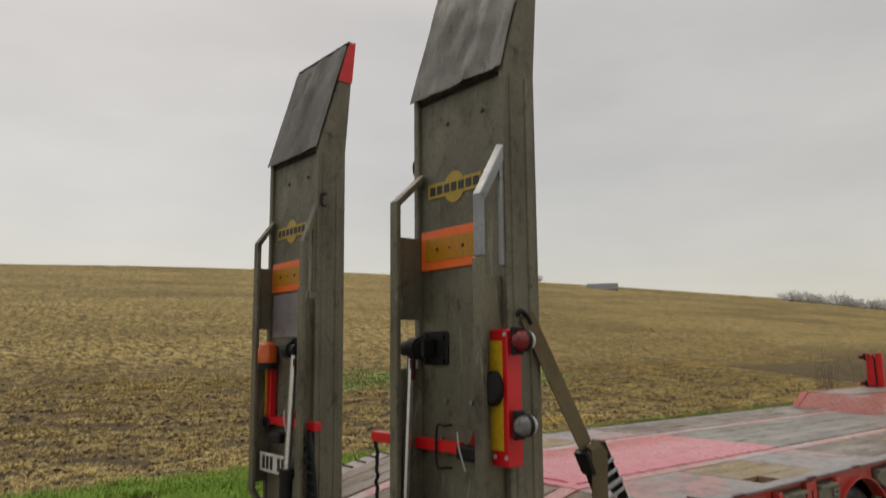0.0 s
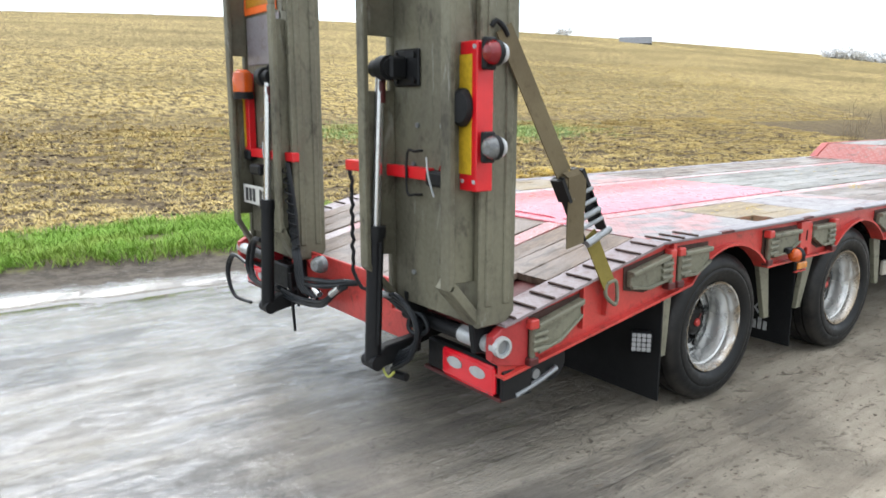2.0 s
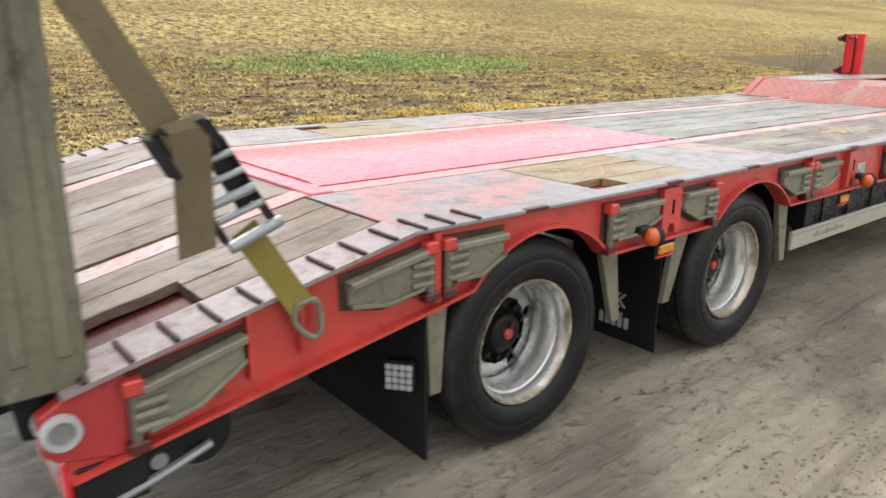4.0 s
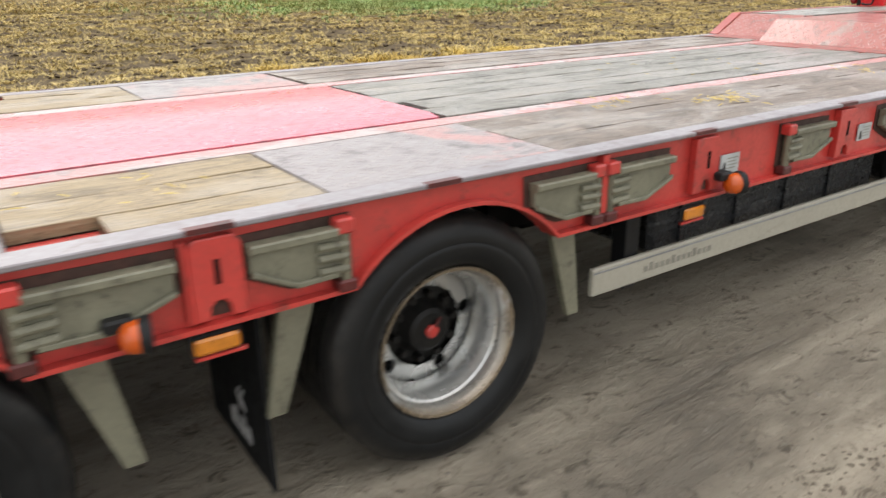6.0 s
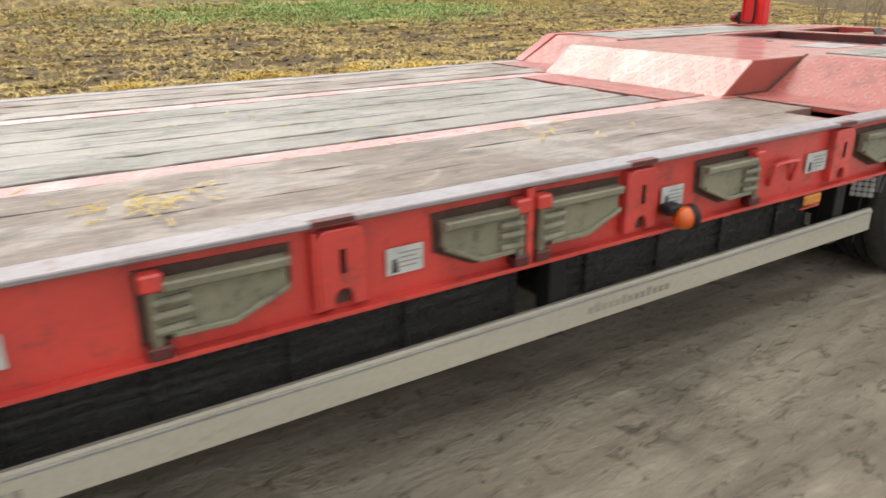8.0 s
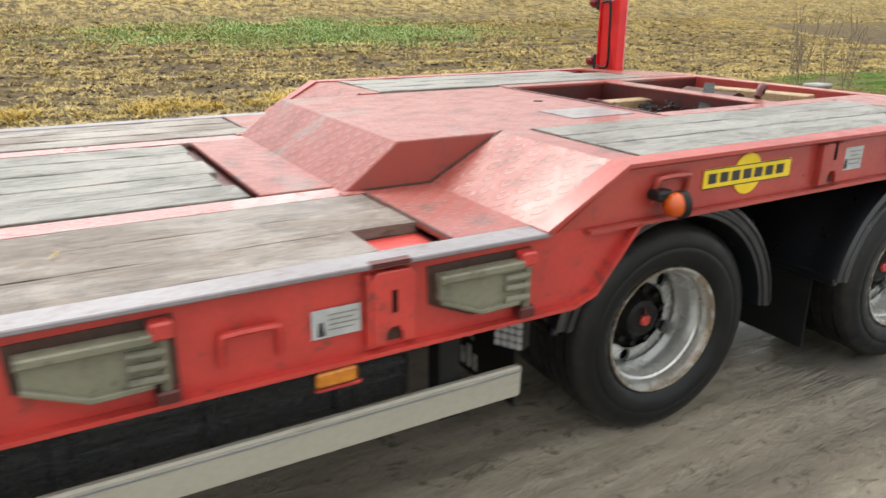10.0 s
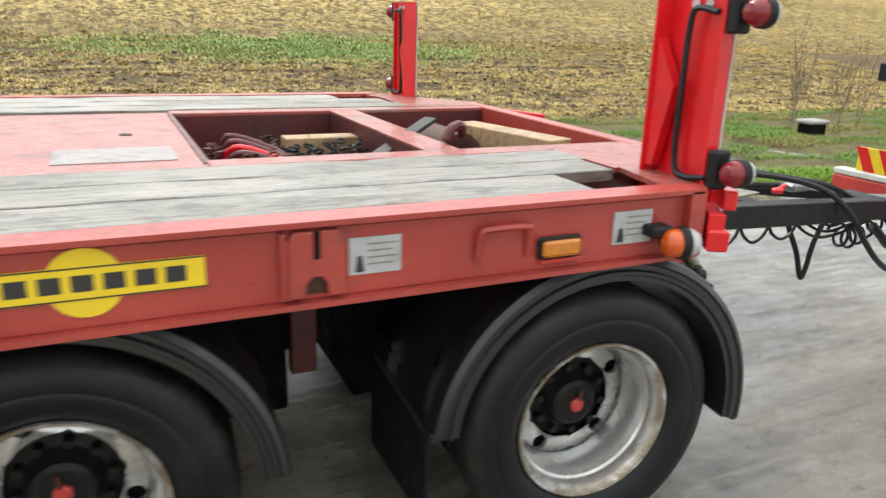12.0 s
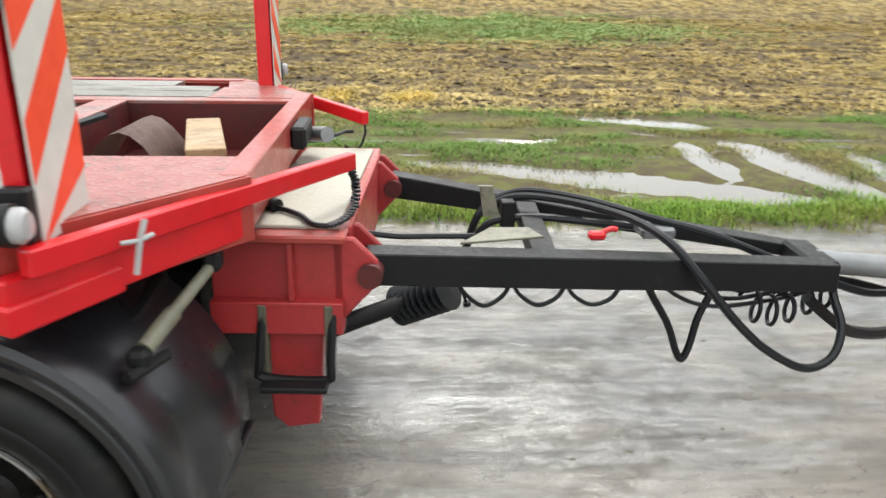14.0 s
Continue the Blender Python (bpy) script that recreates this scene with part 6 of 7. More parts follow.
# hydraulic hoses by the ramp feet
for i in range(4):
    d = 0.022 * i
    part("hydraulic_hose", tube(B(), [(-0.125 + d * 0.6, 0.60, 0.710 - d * 0.5), (-0.12 + d * 0.6, 0.535 + d * 0.3, 0.728 - d), (-0.115 + d, 0.444 + d * 0.6, 0.690 - d), (-0.11 + d, 0.393 + d, 0.630 - d * 0.4), (-0.11 + d, 0.387 + d, 0.555), (-0.12 + d, 0.433 + d, 0.462 + d * 0.4), (-0.13 + d * 0.5, 0.548, 0.385 + d)], 0.0125, 8, 5), HOSE, trailer, "black hydraulic hose loop")
part("hydraulic_hose", tube(B(), [(-0.09, 0.46, 0.66), (-0.07, 0.40, 0.655), (-0.06, 0.375, 0.60), (-0.08, 0.41, 0.57), (-0.10, 0.46, 0.59), (-0.09, 0.46, 0.66)], 0.010, 8, 4), HOSE, trailer)
part("earth_wire", tube(B(), [(-0.15, 0.635, 0.47), (-0.16, 0.60, 0.43), (-0.165, 0.565, 0.385), (-0.16, 0.535, 0.36), (-0.14, 0.515, 0.385)], 0.006, 6, 4), YELLOW_WIRE, trailer, "yellow-green wire")
part("hose_fitting", cyl(B(), (-0.125, 0.63, 0.712), (-0.123, 0.565, 0.722), 0.016, seg=10), GALV, trailer)
part("hose_fitting", cyl(B(), (-0.10, 0.48, 0.36), (-0.12, 0.56, 0.36), 0.020, seg=10), BLACK, trailer)
for i in range(2):
    d = 0.03 * i
    part("hydraulic_hose", tube(B(), [(-0.18, 1.86 - d, 0.79), (-0.18, 1.93 - d, 0.775), (-0.18, 2.01 - d * 2, 0.70), (-0.18, 2.04 - d * 2, 0.60), (-0.18, 1.98 - d * 2, 0.535), (-0.17, 1.83 - d, 0.522), (-0.15, 1.67, 0.54)], 0.013, 8, 5), HOSE, trailer, "black hydraulic hose loop")
for i in range(2):
    part("hydraulic_hose", tube(B(), [(-0.12, 1.76, 0.50 + 0.015 * i), (-0.12, 1.60, 0.485 + 0.02 * i), (-0.11, 1.43, 0.490 + 0.02 * i), (-0.10, 1.28, 0.510 + 0.02 * i), (-0.10, 1.20, 0.550 + 0.015 * i), (-0.08, 1.14, 0.605 + 0.01 * i), (-0.04, 1.10, 0.640 + 0.01 * i)], 0.013, 8, 5), HOSE, trailer, "greasy black hydraulic hose")
for i in range(4):
    part("hydraulic_hose", tube(B(), [(-0.09 - 0.012 * i, 1.62 - 0.022 * i, 1.24), (-0.10, 1.605 - 0.022 * i, 1.0), (-0.10, 1.585 - 0.022 * i, 0.80), (-0.11, 1.535 - 0.02 * i, 0.715), (-0.11, 1.51 - 0.03 * i, 0.60), (-0.10, 1.46 - 0.05 * i, 0.54)], 0.0125, 8, 5), HOSE, trailer, "spiral-wrapped hydraulic hose")
wrap_path = [(-0.125 + 0.020 * math.cos(t), 1.585 + 0.022 * math.sin(t) - 0.0018 * t, 1.22 - 0.0085 * t) for t in [k * 0.7 for k in range(76)]]
part("hose_wrap", tube(B(), wrap_path, 0.0045, 5, 2), BLACK, trailer, "black spiral hose guard")
for p, q in (((-0.10, 1.16, 0.595), (-0.08, 1.11, 0.636)), ((-0.06, 0.86, 0.640), (-0.02, 0.82, 0.650)), ((-0.12, 1.30, 0.60), (-0.12, 1.24, 0.58))):
    part("hose_fitting", cyl(B(), p, q, 0.018, seg=10), CHROME, trailer)
for i in range(2):
    part("hydraulic_hose", tube(B(), [(-0.11, 1.42, 0.60 + 0.03 * i), (-0.12, 1.28, 0.62 + 0.03 * i), (-0.09, 1.18, 0.635 + 0.02 * i), (-0.05, 1.10, 0.655 + 0.012 * i), (0.0, 1.06, 0.66)], 0.014, 8, 5), HOSE, trailer)
part("round_marker", lathe(B(), [(0.0005, -0.045), (0.030, -0.038), (0.044, -0.014), (0.046, 0.0), (0.046, 0.02), (0.0005, 0.02)], 22, False), LENS_SMOKE, trailer, "round clear marker lamp", at=pose(-0.085, 1.30, 0.725, 0, 0, -80))
part("round_marker", lathe(B(), [(0.0005, -0.04), (0.026, -0.034), (0.038, -0.012), (0.040, 0.02), (0.0005, 0.02)], 22, False), LENS_RED, trailer, "round red marker lamp", at=pose(-0.05, 1.40, 0.715, 0, 0, -80))
part("valve_block", box(B(), -0.07, 0.0, 1.72, 1.92, 0.50, 0.64, 0.01), BLACK, trailer)
for i in range(2):
    part("hydraulic_hose", tube(B(), [(-0.15, 2.13, 0.60), (-0.16, 2.30 + 0.03 * i, 0.62), (-0.17, 2.38 + 0.03 * i, 0.50), (-0.16, 2.33, 0.36), (-0.12, 2.16, 0.34)], 0.011, 8, 5), HOSE, trailer)
part("hanging_rod", cyl(B(), (-0.10, 1.63, 0.62), (-0.08, 1.635, 0.28), 0.012, 0.008, 8), BLACK, trailer)

# ---- lashing strap from the ramp to the side ----
lash = thing("lashing_strap", "olive ratchet strap pulled tight between ramp and trailer side", "strap", group="lashing straps on the ramps")


def web_strip(bm, a, b, width, thick, wide_dir):
    a, b, w = Vector(a), Vector(b), Vector(wide_dir).normalized() * width / 2
    t = (b - a).cross(w).normalized() * thick / 2
    lo = [bm.verts.new(p) for p in (a - w - t, a + w - t, a + w + t, a - w + t)]
    hi = [bm.verts.new(p) for p in (b - w - t, b + w - t, b + w + t, b - w + t)]
    for k in range(4):
        bm.faces.new((lo[k], lo[(k + 1) % 4], hi[(k + 1) % 4], hi[k]))
    bm.faces.new(lo[::-1])
    bm.faces.new(hi)
    return bm


part("upper_webbing", web_strip(B(), (-0.005, -0.018, 1.815), (0.300, -0.045, 1.275), 0.080, 0.005, (0.87, 0.0, 0.5)), STRAP, lash)
part("top_hook", tube(B(), [(0.012, -0.022, 1.785), (-0.010, -0.024, 1.815), (-0.040, -0.018, 1.835), (-0.055, -0.010, 1.815)], 0.010, 8, 3), BLACK, lash, "dark steel hook over the ramp edge")
# the free end comes over the roller and hangs straight down
bm = B()
free = [(0.300, -0.050, 1.262), (0.322, -0.066, 1.290), (0.335, -0.086, 1.272), (0.336, -0.090, 1.20), (0.334, -0.086, 1.10), (0.330, -0.092, 0.990)]
edges = [[bm.verts.new((x + s * 0.042, y - s * 0.006 + d, z + s * 0.010)) for s in (-1, 1) for d in (0.0, 0.005)] for x, y, z in free]
for p, q in zip(edges, edges[1:]):
    for a, b in ((0, 2), (2, 3), (3, 1), (1, 0)):
        bm.faces.new((p[a], p[b], q[b], q[a]))
bm.faces.new(edges[-1])
part("loose_tail", bm, STRAP, lash)
part("roll", cyl(B(), (0.285, -0.052, 1.235), (0.385, -0.048, 1.265), 0.026, seg=16), STRAP, lash)
part("lower_webbing", web_strip(B(), (0.462, -0.046, 1.02), (0.618, -0.034, 0.775), 0.074, 0.005, (0.86, 0.0, 0.5)), STRAP_Y, lash)
rt = part("ratchet", web_strip(B(), (0.272, -0.045, 1.262), (0.420, -0.045, 0.985), 0.058, 0.007, (0, 1, 0)), BLACK, lash, "black ratchet with bare steel pins")
part("plate", web_strip(B(), (0.385, -0.045, 1.290), (0.540, -0.045, 1.030), 0.058, 0.007, (0, 1, 0)), BLACK, rt)
part("plate", web_strip(B(), (0.360, -0.060, 1.295), (0.40, -0.060, 1.225), 0.066, 0.016, (0, 1, 0)), BLACK, rt)
part("plate", web_strip(B(), (0.255, -0.055, 1.255), (0.305, -0.055, 1.165), 0.066, 0.016, (0, 1, 0)), BLACK, rt)
part("spring_bar", web_strip(B(), (0.395, -0.055, 1.235), (0.478, -0.055, 1.085), 0.062, 0.012, (0.87, 0, 0.5)), BLACK, rt)
for t in (0.30, 0.46, 0.62, 0.76):
    x, z = 0.272 + 0.148 * t, 1.262 - 0.277 * t
    part("pin", cyl(B(), (x, -0.078, z), (x + 0.116, -0.078, z + 0.036), 0.009 if t != 0.62 else 0.013, seg=10), GALV, rt)
part("grip", cyl(B(), (0.412, -0.080, 0.985), (0.548, -0.080, 1.036), 0.015, seg=12), GALV, rt, "bare steel ratchet grip")
part("hook", tube(B(), [(0.60, -0.035, 0.785), (0.595, -0.036, 0.735), (0.635, -0.05, 0.690), (0.668, -0.038, 0.700), (0.672, -0.034, 0.745), (0.655, -0.035, 0.79), (0.60, -0.035, 0.785)], 0.009, 8, 4), OLIVE, lash, "bent steel claw hook")
# the other ramp is lashed the same way, its strap leaning in to the narrower side of the ramp
copy_thing(lash, Matrix.Translation((0, WIDE, 0.77)) @ pose(0, 0, 0, 19, 0, 0) @ Matrix.Diagonal((1, -1, 1, 1)) @ Matrix.Translation((0, 0, -0.77)))

# ---- warning posts at the front corners ----
def warning_post(far):
    y = (lambda v: WIDE - v) if far else (lambda v: v)
    s = lambda a, b: sorted((y(a), y(b)))
    post = part("warning_post", prism(B(), [(9.900, y(0.035)), (9.918, y(0.035)), (9.930, y(0.235)), (9.925, y(0.262)), (9.86, y(0.262)), (9.86, y(0.255)), (9.912, y(0.252))], "z", 1.03, 1.575, 0.0), RED_SIGN, trailer, "fluorescent red warning board post", (0.085, 0.05, 0.0) if far else None)
    part("side_lip", box(B(), 9.885, 9.922, *s(0.030, 0.040), 1.03, 1.573), RED_SIGN, post)
    part("brace", prism(B(), [(y(0.255), 1.10), (y(0.225), 1.10), (y(0.17), 1.33), (y(0.255), 1.46)], "x", 9.87, 9.902), RED_SIGN, post)
    part("cable", tube(B(), [(9.885, y(0.055), 1.525), (9.880, y(0.12), 1.535), (9.880, y(0.145), 1.50), (9.882, y(0.150), 1.32), (9.886, y(0.150), 1.12), (9.885, y(0.10), 1.09), (9.89, y(0.03), 1.10)], 0.009, 6, 4), HOSE, post, "black lamp cable")
    for v in (0.10, 0.15):
        part("rivet", cyl(B(), (9.90, y(v), 1.545), (9.892, y(v), 1.545), 0.011, seg=10), WHITE, post)
    # striped board on the forward face
    board = part("striped_board", box(B(), 9.933, 9.938, *s(0.036, 0.255), 1.06, 1.575), REF_WHITE, post, "white board with red-orange diagonal stripes")
    lo, hi, z0, z1 = 0.036, 0.255, 1.06, 1.575
    for k in range(4):
        c = z0 - 0.12 + k * 0.235
        quad = [(lo, c), (hi, c + 0.22), (hi, c + 0.335), (lo, c + 0.115)]
        pts = [(y(a), max(z0, min(z1, b))) for a, b in quad]
        if pts[0][1] == pts[3][1] and pts[1][1] == pts[2][1]:
            continue
        part("stripe", prism(B(), pts, "x", 9.9382, 9.9398), REF_ORANGE, board)
    for z in (1.525, 1.125):
        lm = part("end_lamp", box(B(), 9.885, 9.940, *s(-0.008, 0.028), z - 0.052, z + 0.052, 0.006), BLACK, post, "round red and clear marker lamp")
        part("lens", lathe(B(), [(0.0005, -0.042), (0.021, -0.038), (0.032, -0.024), (0.036, 0.0), (0.0005, 0.0)], 22, False), LENS_RED, lm, at=pose(9.915, y(-0.052), z, 0, 0, -90))
        part("body", lathe(B(), [(0.037, -0.005), (0.039, 0.012), (0.039, 0.020), (0.0005, 0.023)], 22, False), BLACK, lm, at=pose(9.915, y(-0.052), z, 0, 0, -90))
        part("clear_lens", lathe(B(), [(0.033, 0.020), (0.033, 0.034), (0.024, 0.044), (0.0005, 0.046)], 22, False), LENS_CLEAR, lm, at=pose(9.915, y(-0.052), z, 0, 0, -90))
    # the folded arm that carries the board
    bm = B()
    ring = [[bm.verts.new((x, y(v), z)) for x, v, z in q] for q in (((9.915, -0.025, 1.020), (9.945, -0.045, 1.020), (9.945, -0.045, 1.074), (9.915, -0.025, 1.074)), ((10.445, 0.955, 0.995), (10.475, 0.935, 0.995), (10.475, 0.935, 1.047), (10.445, 0.955, 1.047)))]
    for k in range(4):
        bm.faces.new((ring[0][k], ring[0][(k + 1) % 4], ring[1][(k + 1) % 4], ring[1][k]))
    bm.faces.new(ring[0][::-1])
    bm.faces.new(ring[1])
    bmesh.ops.bevel(bm, geom=list(bm.edges), offset=0.004, segments=1, affect="EDGES", profile=0.5)
    arm = part("board_arm", bm, RED_SIGN, trailer, "fluorescent red folding board arm", Matrix.Translation((9.93, 2.595, 0)) @ pose(0, 0, 0, 0, 0, 4.7) @ Matrix.Diagonal((0.9, 0.9, 1, 1)) @ Matrix.Translation((-9.93, -2.595, 0)) if far else None)
    part("arm_base", prism(B(), [(9.86, y(-0.035)), (9.90, y(-0.055)), (10.215, y(0.475)), (10.19, y(0.50))], "z", 0.925, 1.018, 0.004), RED_SIGN, arm)
    part("hinge_block", prism(B(), [(9.855, y(-0.045)), (9.905, y(-0.072)), (10.03, y(0.15)), (9.985, y(0.18))], "z", 0.915, 0.975, 0.006), RED_SIGN, arm)
    part("knot", tube(B(), [(10.085, y(0.150), 1.075), (10.075, y(0.135), 1.03), (10.065, y(0.125), 0.965)], 0.0065, 6, 3), WHITE, arm, "white cloth strip")
    part("knot", tube(B(), [(10.045, y(0.115), 1.035), (10.075, y(0.135), 1.035), (10.095, y(0.160), 1.04)], 0.005, 6, 3), WHITE, arm)
    if far:
        coil = [(10.45, y(0.85), 1.02), (10.46, y(0.88), 0.95), (10.42, y(0.90), 0.88), (10.36, y(0.90), 0.90)]
    else:
        hang = smooth_path([(10.459, 0.93, 1.0), (10.472, 0.92, 0.945), (10.472, 0.80, 0.918), (10.451, 0.68, 0.914), (10.411, 0.61, 0.914)], 16)
        coil = [p + 0.011 * Vector((math.cos(k * 1.9), math.sin(k * 1.9), 0)) for k, p in enumerate(hang)]
    part("curly_cable", tube(B(), coil, 0.006, 5, 2), HOSE, arm, "coiled black cable")
    part("cable_plug", cyl(B(), (10.25, y(0.79), 0.918), (10.19, y(0.84), 0.925), 0.022, seg=12), BLACK, arm)
    part("cable_tail", tube(B(), [(10.411, y(0.61), 0.914), (10.365, y(0.63), 0.914), (10.32, y(0.72), 0.914), (10.244, y(0.80), 0.914)], 0.008, 6, 4), HOSE, arm)


warning_post(False)
warning_post(True)

# ---- front frame and drawbar ----
nose = part("nose_frame", box(B(), 10.10, 10.50, 0.68, WIDE - 0.68, 0.868, 0.892, 0.006), RED_FADED, trailer, "faded red nose frame", BOGIE)
part("nose_sheet", box(B(), 10.20, 10.475, 0.745, WIDE - 0.745, 0.891, 0.903, 0.003), ALU, nose, "dull grey sheet on the nose")
part("nose_front", box(B(), 10.48, 10.505, 0.78, WIDE - 0.78, 0.64, 0.890, 0.004), RED_NOSE, nose)
for far in (False, True):
    y = (lambda v: WIDE - v) if far else (lambda v: v)
    s = lambda a, b: sorted((y(a), y(b)))
    part("nose_cheek", box(B(), 10.12, 10.49, *s(0.72, 0.75), 0.60, 0.868, 0.004), RED_NOSE, nose)
    part("cheek_rib", box(B(), 10.34, 10.355, *s(0.685, 0.75), 0.70, 0.868, 0.003), RED_NOSE, nose)
    part("cheek_flange", box(B(), 10.12, 10.49, *s(0.685, 0.75), 0.60, 0.615, 0.003), RED_NOSE, nose)
    part("cheek_flange", box(B(), 10.12, 10.49, *s(0.680, 0.75), 0.682, 0.697, 0.003), RED_NOSE, nose)
    part("cheek_lip", box(B(), 10.12, 10.49, *s(0.682, 0.694), 0.600, 0.690, 0.003), RED_NOSE, nose)
    part("leg_plate", prism(B(), [(10.25, 0.61), (10.43, 0.61), (10.405, 0.285), (10.31, 0.272), (10.27, 0.31)], "y", y(0.72), y(0.77), 0.005), RED_NOSE, nose)
    lug = part("drawbar_lug", prism(B(), [(10.46, 0.880), (10.52, 0.875), (10.585, 0.810), (10.59, 0.745), (10.54, 0.690), (10.46, 0.60)], "y", y(0.72), y(0.745), 0.006), RED_NOSE, nose)
    part("lug_plate", prism(B(), [(10.46, 0.880), (10.52, 0.875), (10.585, 0.810), (10.59, 0.745), (10.54, 0.690), (10.46, 0.60)], "y", y(0.855), y(0.88), 0.006), RED_NOSE, lug)
    part("pin", cyl(B(), (10.565, y(0.70), 0.770), (10.565, y(0.90), 0.770), 0.036, seg=18), RED_DARK, lug)
    part("step_frame", tube(B(), [(10.265, y(0.69), 0.66), (10.255, y(0.66), 0.52), (10.265, y(0.66), 0.475), (10.44, y(0.66), 0.468), (10.455, y(0.66), 0.52), (10.46, y(0.69), 0.66)], 0.014, 6, 3), BLACK, nose, "black bent step")
    part("step_tread", box(B(), 10.26, 10.45, *s(0.60, 0.68), 0.455, 0.473, 0.004), BLACK, nose)
    for x in (10.265, 10.45):
        part("step_bar", box(B(), x - 0.012, x + 0.012, *s(0.675, 0.71), 0.465, 0.690, 0.003), OLIVE, nose)
    # black box beam running in to the coupling
    a, b = Vector((10.55, y(0.80), 0.770)), Vector((12.09, y(1.145), 0.634))
    side_ = Vector((-(b - a).y, (b - a).x, 0)).normalized() * 0.045
    bm = B()
    ring = []
    for p, h in ((a, 0.048), (a + (b - a) * 0.5, 0.030 if far else 0.052), (b, 0.022 if far else 0.048)):
        ring.append([bm.verts.new(q) for q in (p - side_ + Vector((0, 0, -h)), p + side_ + Vector((0, 0, -h)), p + side_ + Vector((0, 0, h)), p - side_ + Vector((0, 0, h)))])
    for p, q in zip(ring, ring[1:]):
        for k in range(4):
            bm.faces.new((p[k], p[(k + 1) % 4], q[(k + 1) % 4], q[k]))
    bm.faces.new(ring[0][::-1])
    bm.faces.new(ring[-1])
    bmesh.ops.bevel(bm, geom=[e for e in bm.edges], offset=0.004, segments=1, affect="EDGES")
    part("drawbar_beam", bm, BLACK, trailer, "black drawbar box beam", BOGIE)
part("drawbar_tie", box(B(), 11.05, 11.13, 0.93, WIDE - 0.93, 0.69, 0.75, 0.004), BLACK, trailer, at=BOGIE)
part("gusset", prism(B(), [(10.79, 0.80), (11.06, 0.86), (11.03, 0.955), (10.90, 0.955)], "z", 0.792, 0.800, 0.002), OLIVE_LID, trailer, "pale grey gusset plate")
part("gusset_post", prism(B(), [(10.90, 0.79), (10.955, 0.79), (10.925, 0.90), (10.88, 0.90)], "y", 1.10, 1.115), OLIVE_LID, trailer)
part("hose_prop", box(B(), 10.985, 11.035, 1.25, 1.31, 0.70, 0.80, 0.004), BLACK, trailer)
part("drawbar_head", box(B(), 12.03, 12.13, 1.15, WIDE - 1.15, 0.590, 0.675, 0.012), BLACK, trailer, at=BOGIE)
part("tow_shank", cyl(B(), (12.10, 1.28, 0.635), (12.78, 1.28, 0.585), 0.042, seg=18), GALV, trailer, "bright towing shank", BOGIE)
part("tow_eye", lathe(B(), [(0.04, -0.03), (0.085, -0.03), (0.085, 0.03), (0.04, 0.03)], 28), BLACK, trailer, at=BOGIE @ pose(12.86, 1.28, 0.58, 90, 0, 0))
knob = part("red_valve", box(B(), 11.222, 11.278, 0.908, 0.945, 0.765, 0.793, 0.008), RED_SIGN, trailer, "small red shut-off valve")
part("lever", tube(B(), [(11.265, 0.93, 0.785), (11.295, 0.935, 0.798), (11.318, 0.94, 0.795)], 0.010, 8, 3), RED_SIGN, knob)
part("valve_body", box(B(), 11.42, 11.54, 0.98, 1.08, 0.745, 0.785, 0.01), GALV, trailer)

# hoses looping over and under the drawbar
part("coupling_hose", tube(B(), [(10.86, 1.36, 0.56), (10.885, 1.35, 0.65), (10.92, 1.34, 0.735), (11.03, 1.33, 0.80), (11.20, 1.25, 0.81), (11.37, 1.02, 0.815), (11.46, 0.84, 0.785), (11.55, 0.755, 0.685), (11.67, 0.745, 0.55), (11.79, 0.75, 0.445), (11.94, 0.77, 0.365), (12.05, 0.80, 0.385), (12.10, 0.85, 0.47), (12.10, 0.93, 0.56), (12.14, 1.0, 0.60)], 0.0145, 8, 6), HOSE, trailer, "thick black coupling hose in a wide loop")
part("coupling_hose", tube(B(), [(10.88, 1.41, 0.58), (10.90, 1.40, 0.67), (10.95, 1.39, 0.755), (11.08, 1.36, 0.815), (11.28, 1.22, 0.82), (11.48, 1.04, 0.80), (11.66, 0.97, 0.765), (11.97, 1.0, 0.640), (12.26, 1.03, 0.53), (12.45, 1.08, 0.50)], 0.0145, 8, 6), HOSE, trailer, "thick black coupling hose")
part("coupling_hose", tube(B(), [(10.90, 1.30, 0.66), (10.96, 1.28, 0.72), (11.10, 1.25, 0.745), (11.30, 1.15, 0.755), (11.45, 1.08, 0.76)], 0.015, 8, 5), HOSE, trailer)
part("hanging_loop", tube(B(), [(11.44, 1.01, 0.66), (11.475, 1.01, 0.56), (11.56, 1.01, 0.42), (11.605, 1.01, 0.31), (11.63, 1.012, 0.278), (11.65, 1.01, 0.33), (11.67, 1.01, 0.45), (11.715, 1.01, 0.56), (11.76, 1.02, 0.64)], 0.0135, 8, 6), HOSE, trailer, "black hose hanging in a pointed loop")
for i in range(3):
    x = 10.785 + i * 0.178
    part("cable_loop", tube(B(), [(x, 0.85, 0.665 - 0.012 * i), (x + 0.03, 0.85, 0.61 - 0.006 * i), (x + 0.09, 0.85, 0.568), (x + 0.15, 0.85, 0.60 - 0.006 * i), (x + 0.178, 0.85, 0.655 - 0.012 * i)], 0.0075, 6, 5), HOSE, trailer)
part("line_end", tube(B(), [(10.83, 1.28, 0.48), (10.86, 1.31, 0.41), (10.872, 1.318, 0.375)], 0.006, 6, 3), HOSE, trailer)
part("line_knob", cyl(B(), (10.872, 1.318, 0.378), (10.876, 1.318, 0.362), 0.016, seg=10), HOSE, trailer)
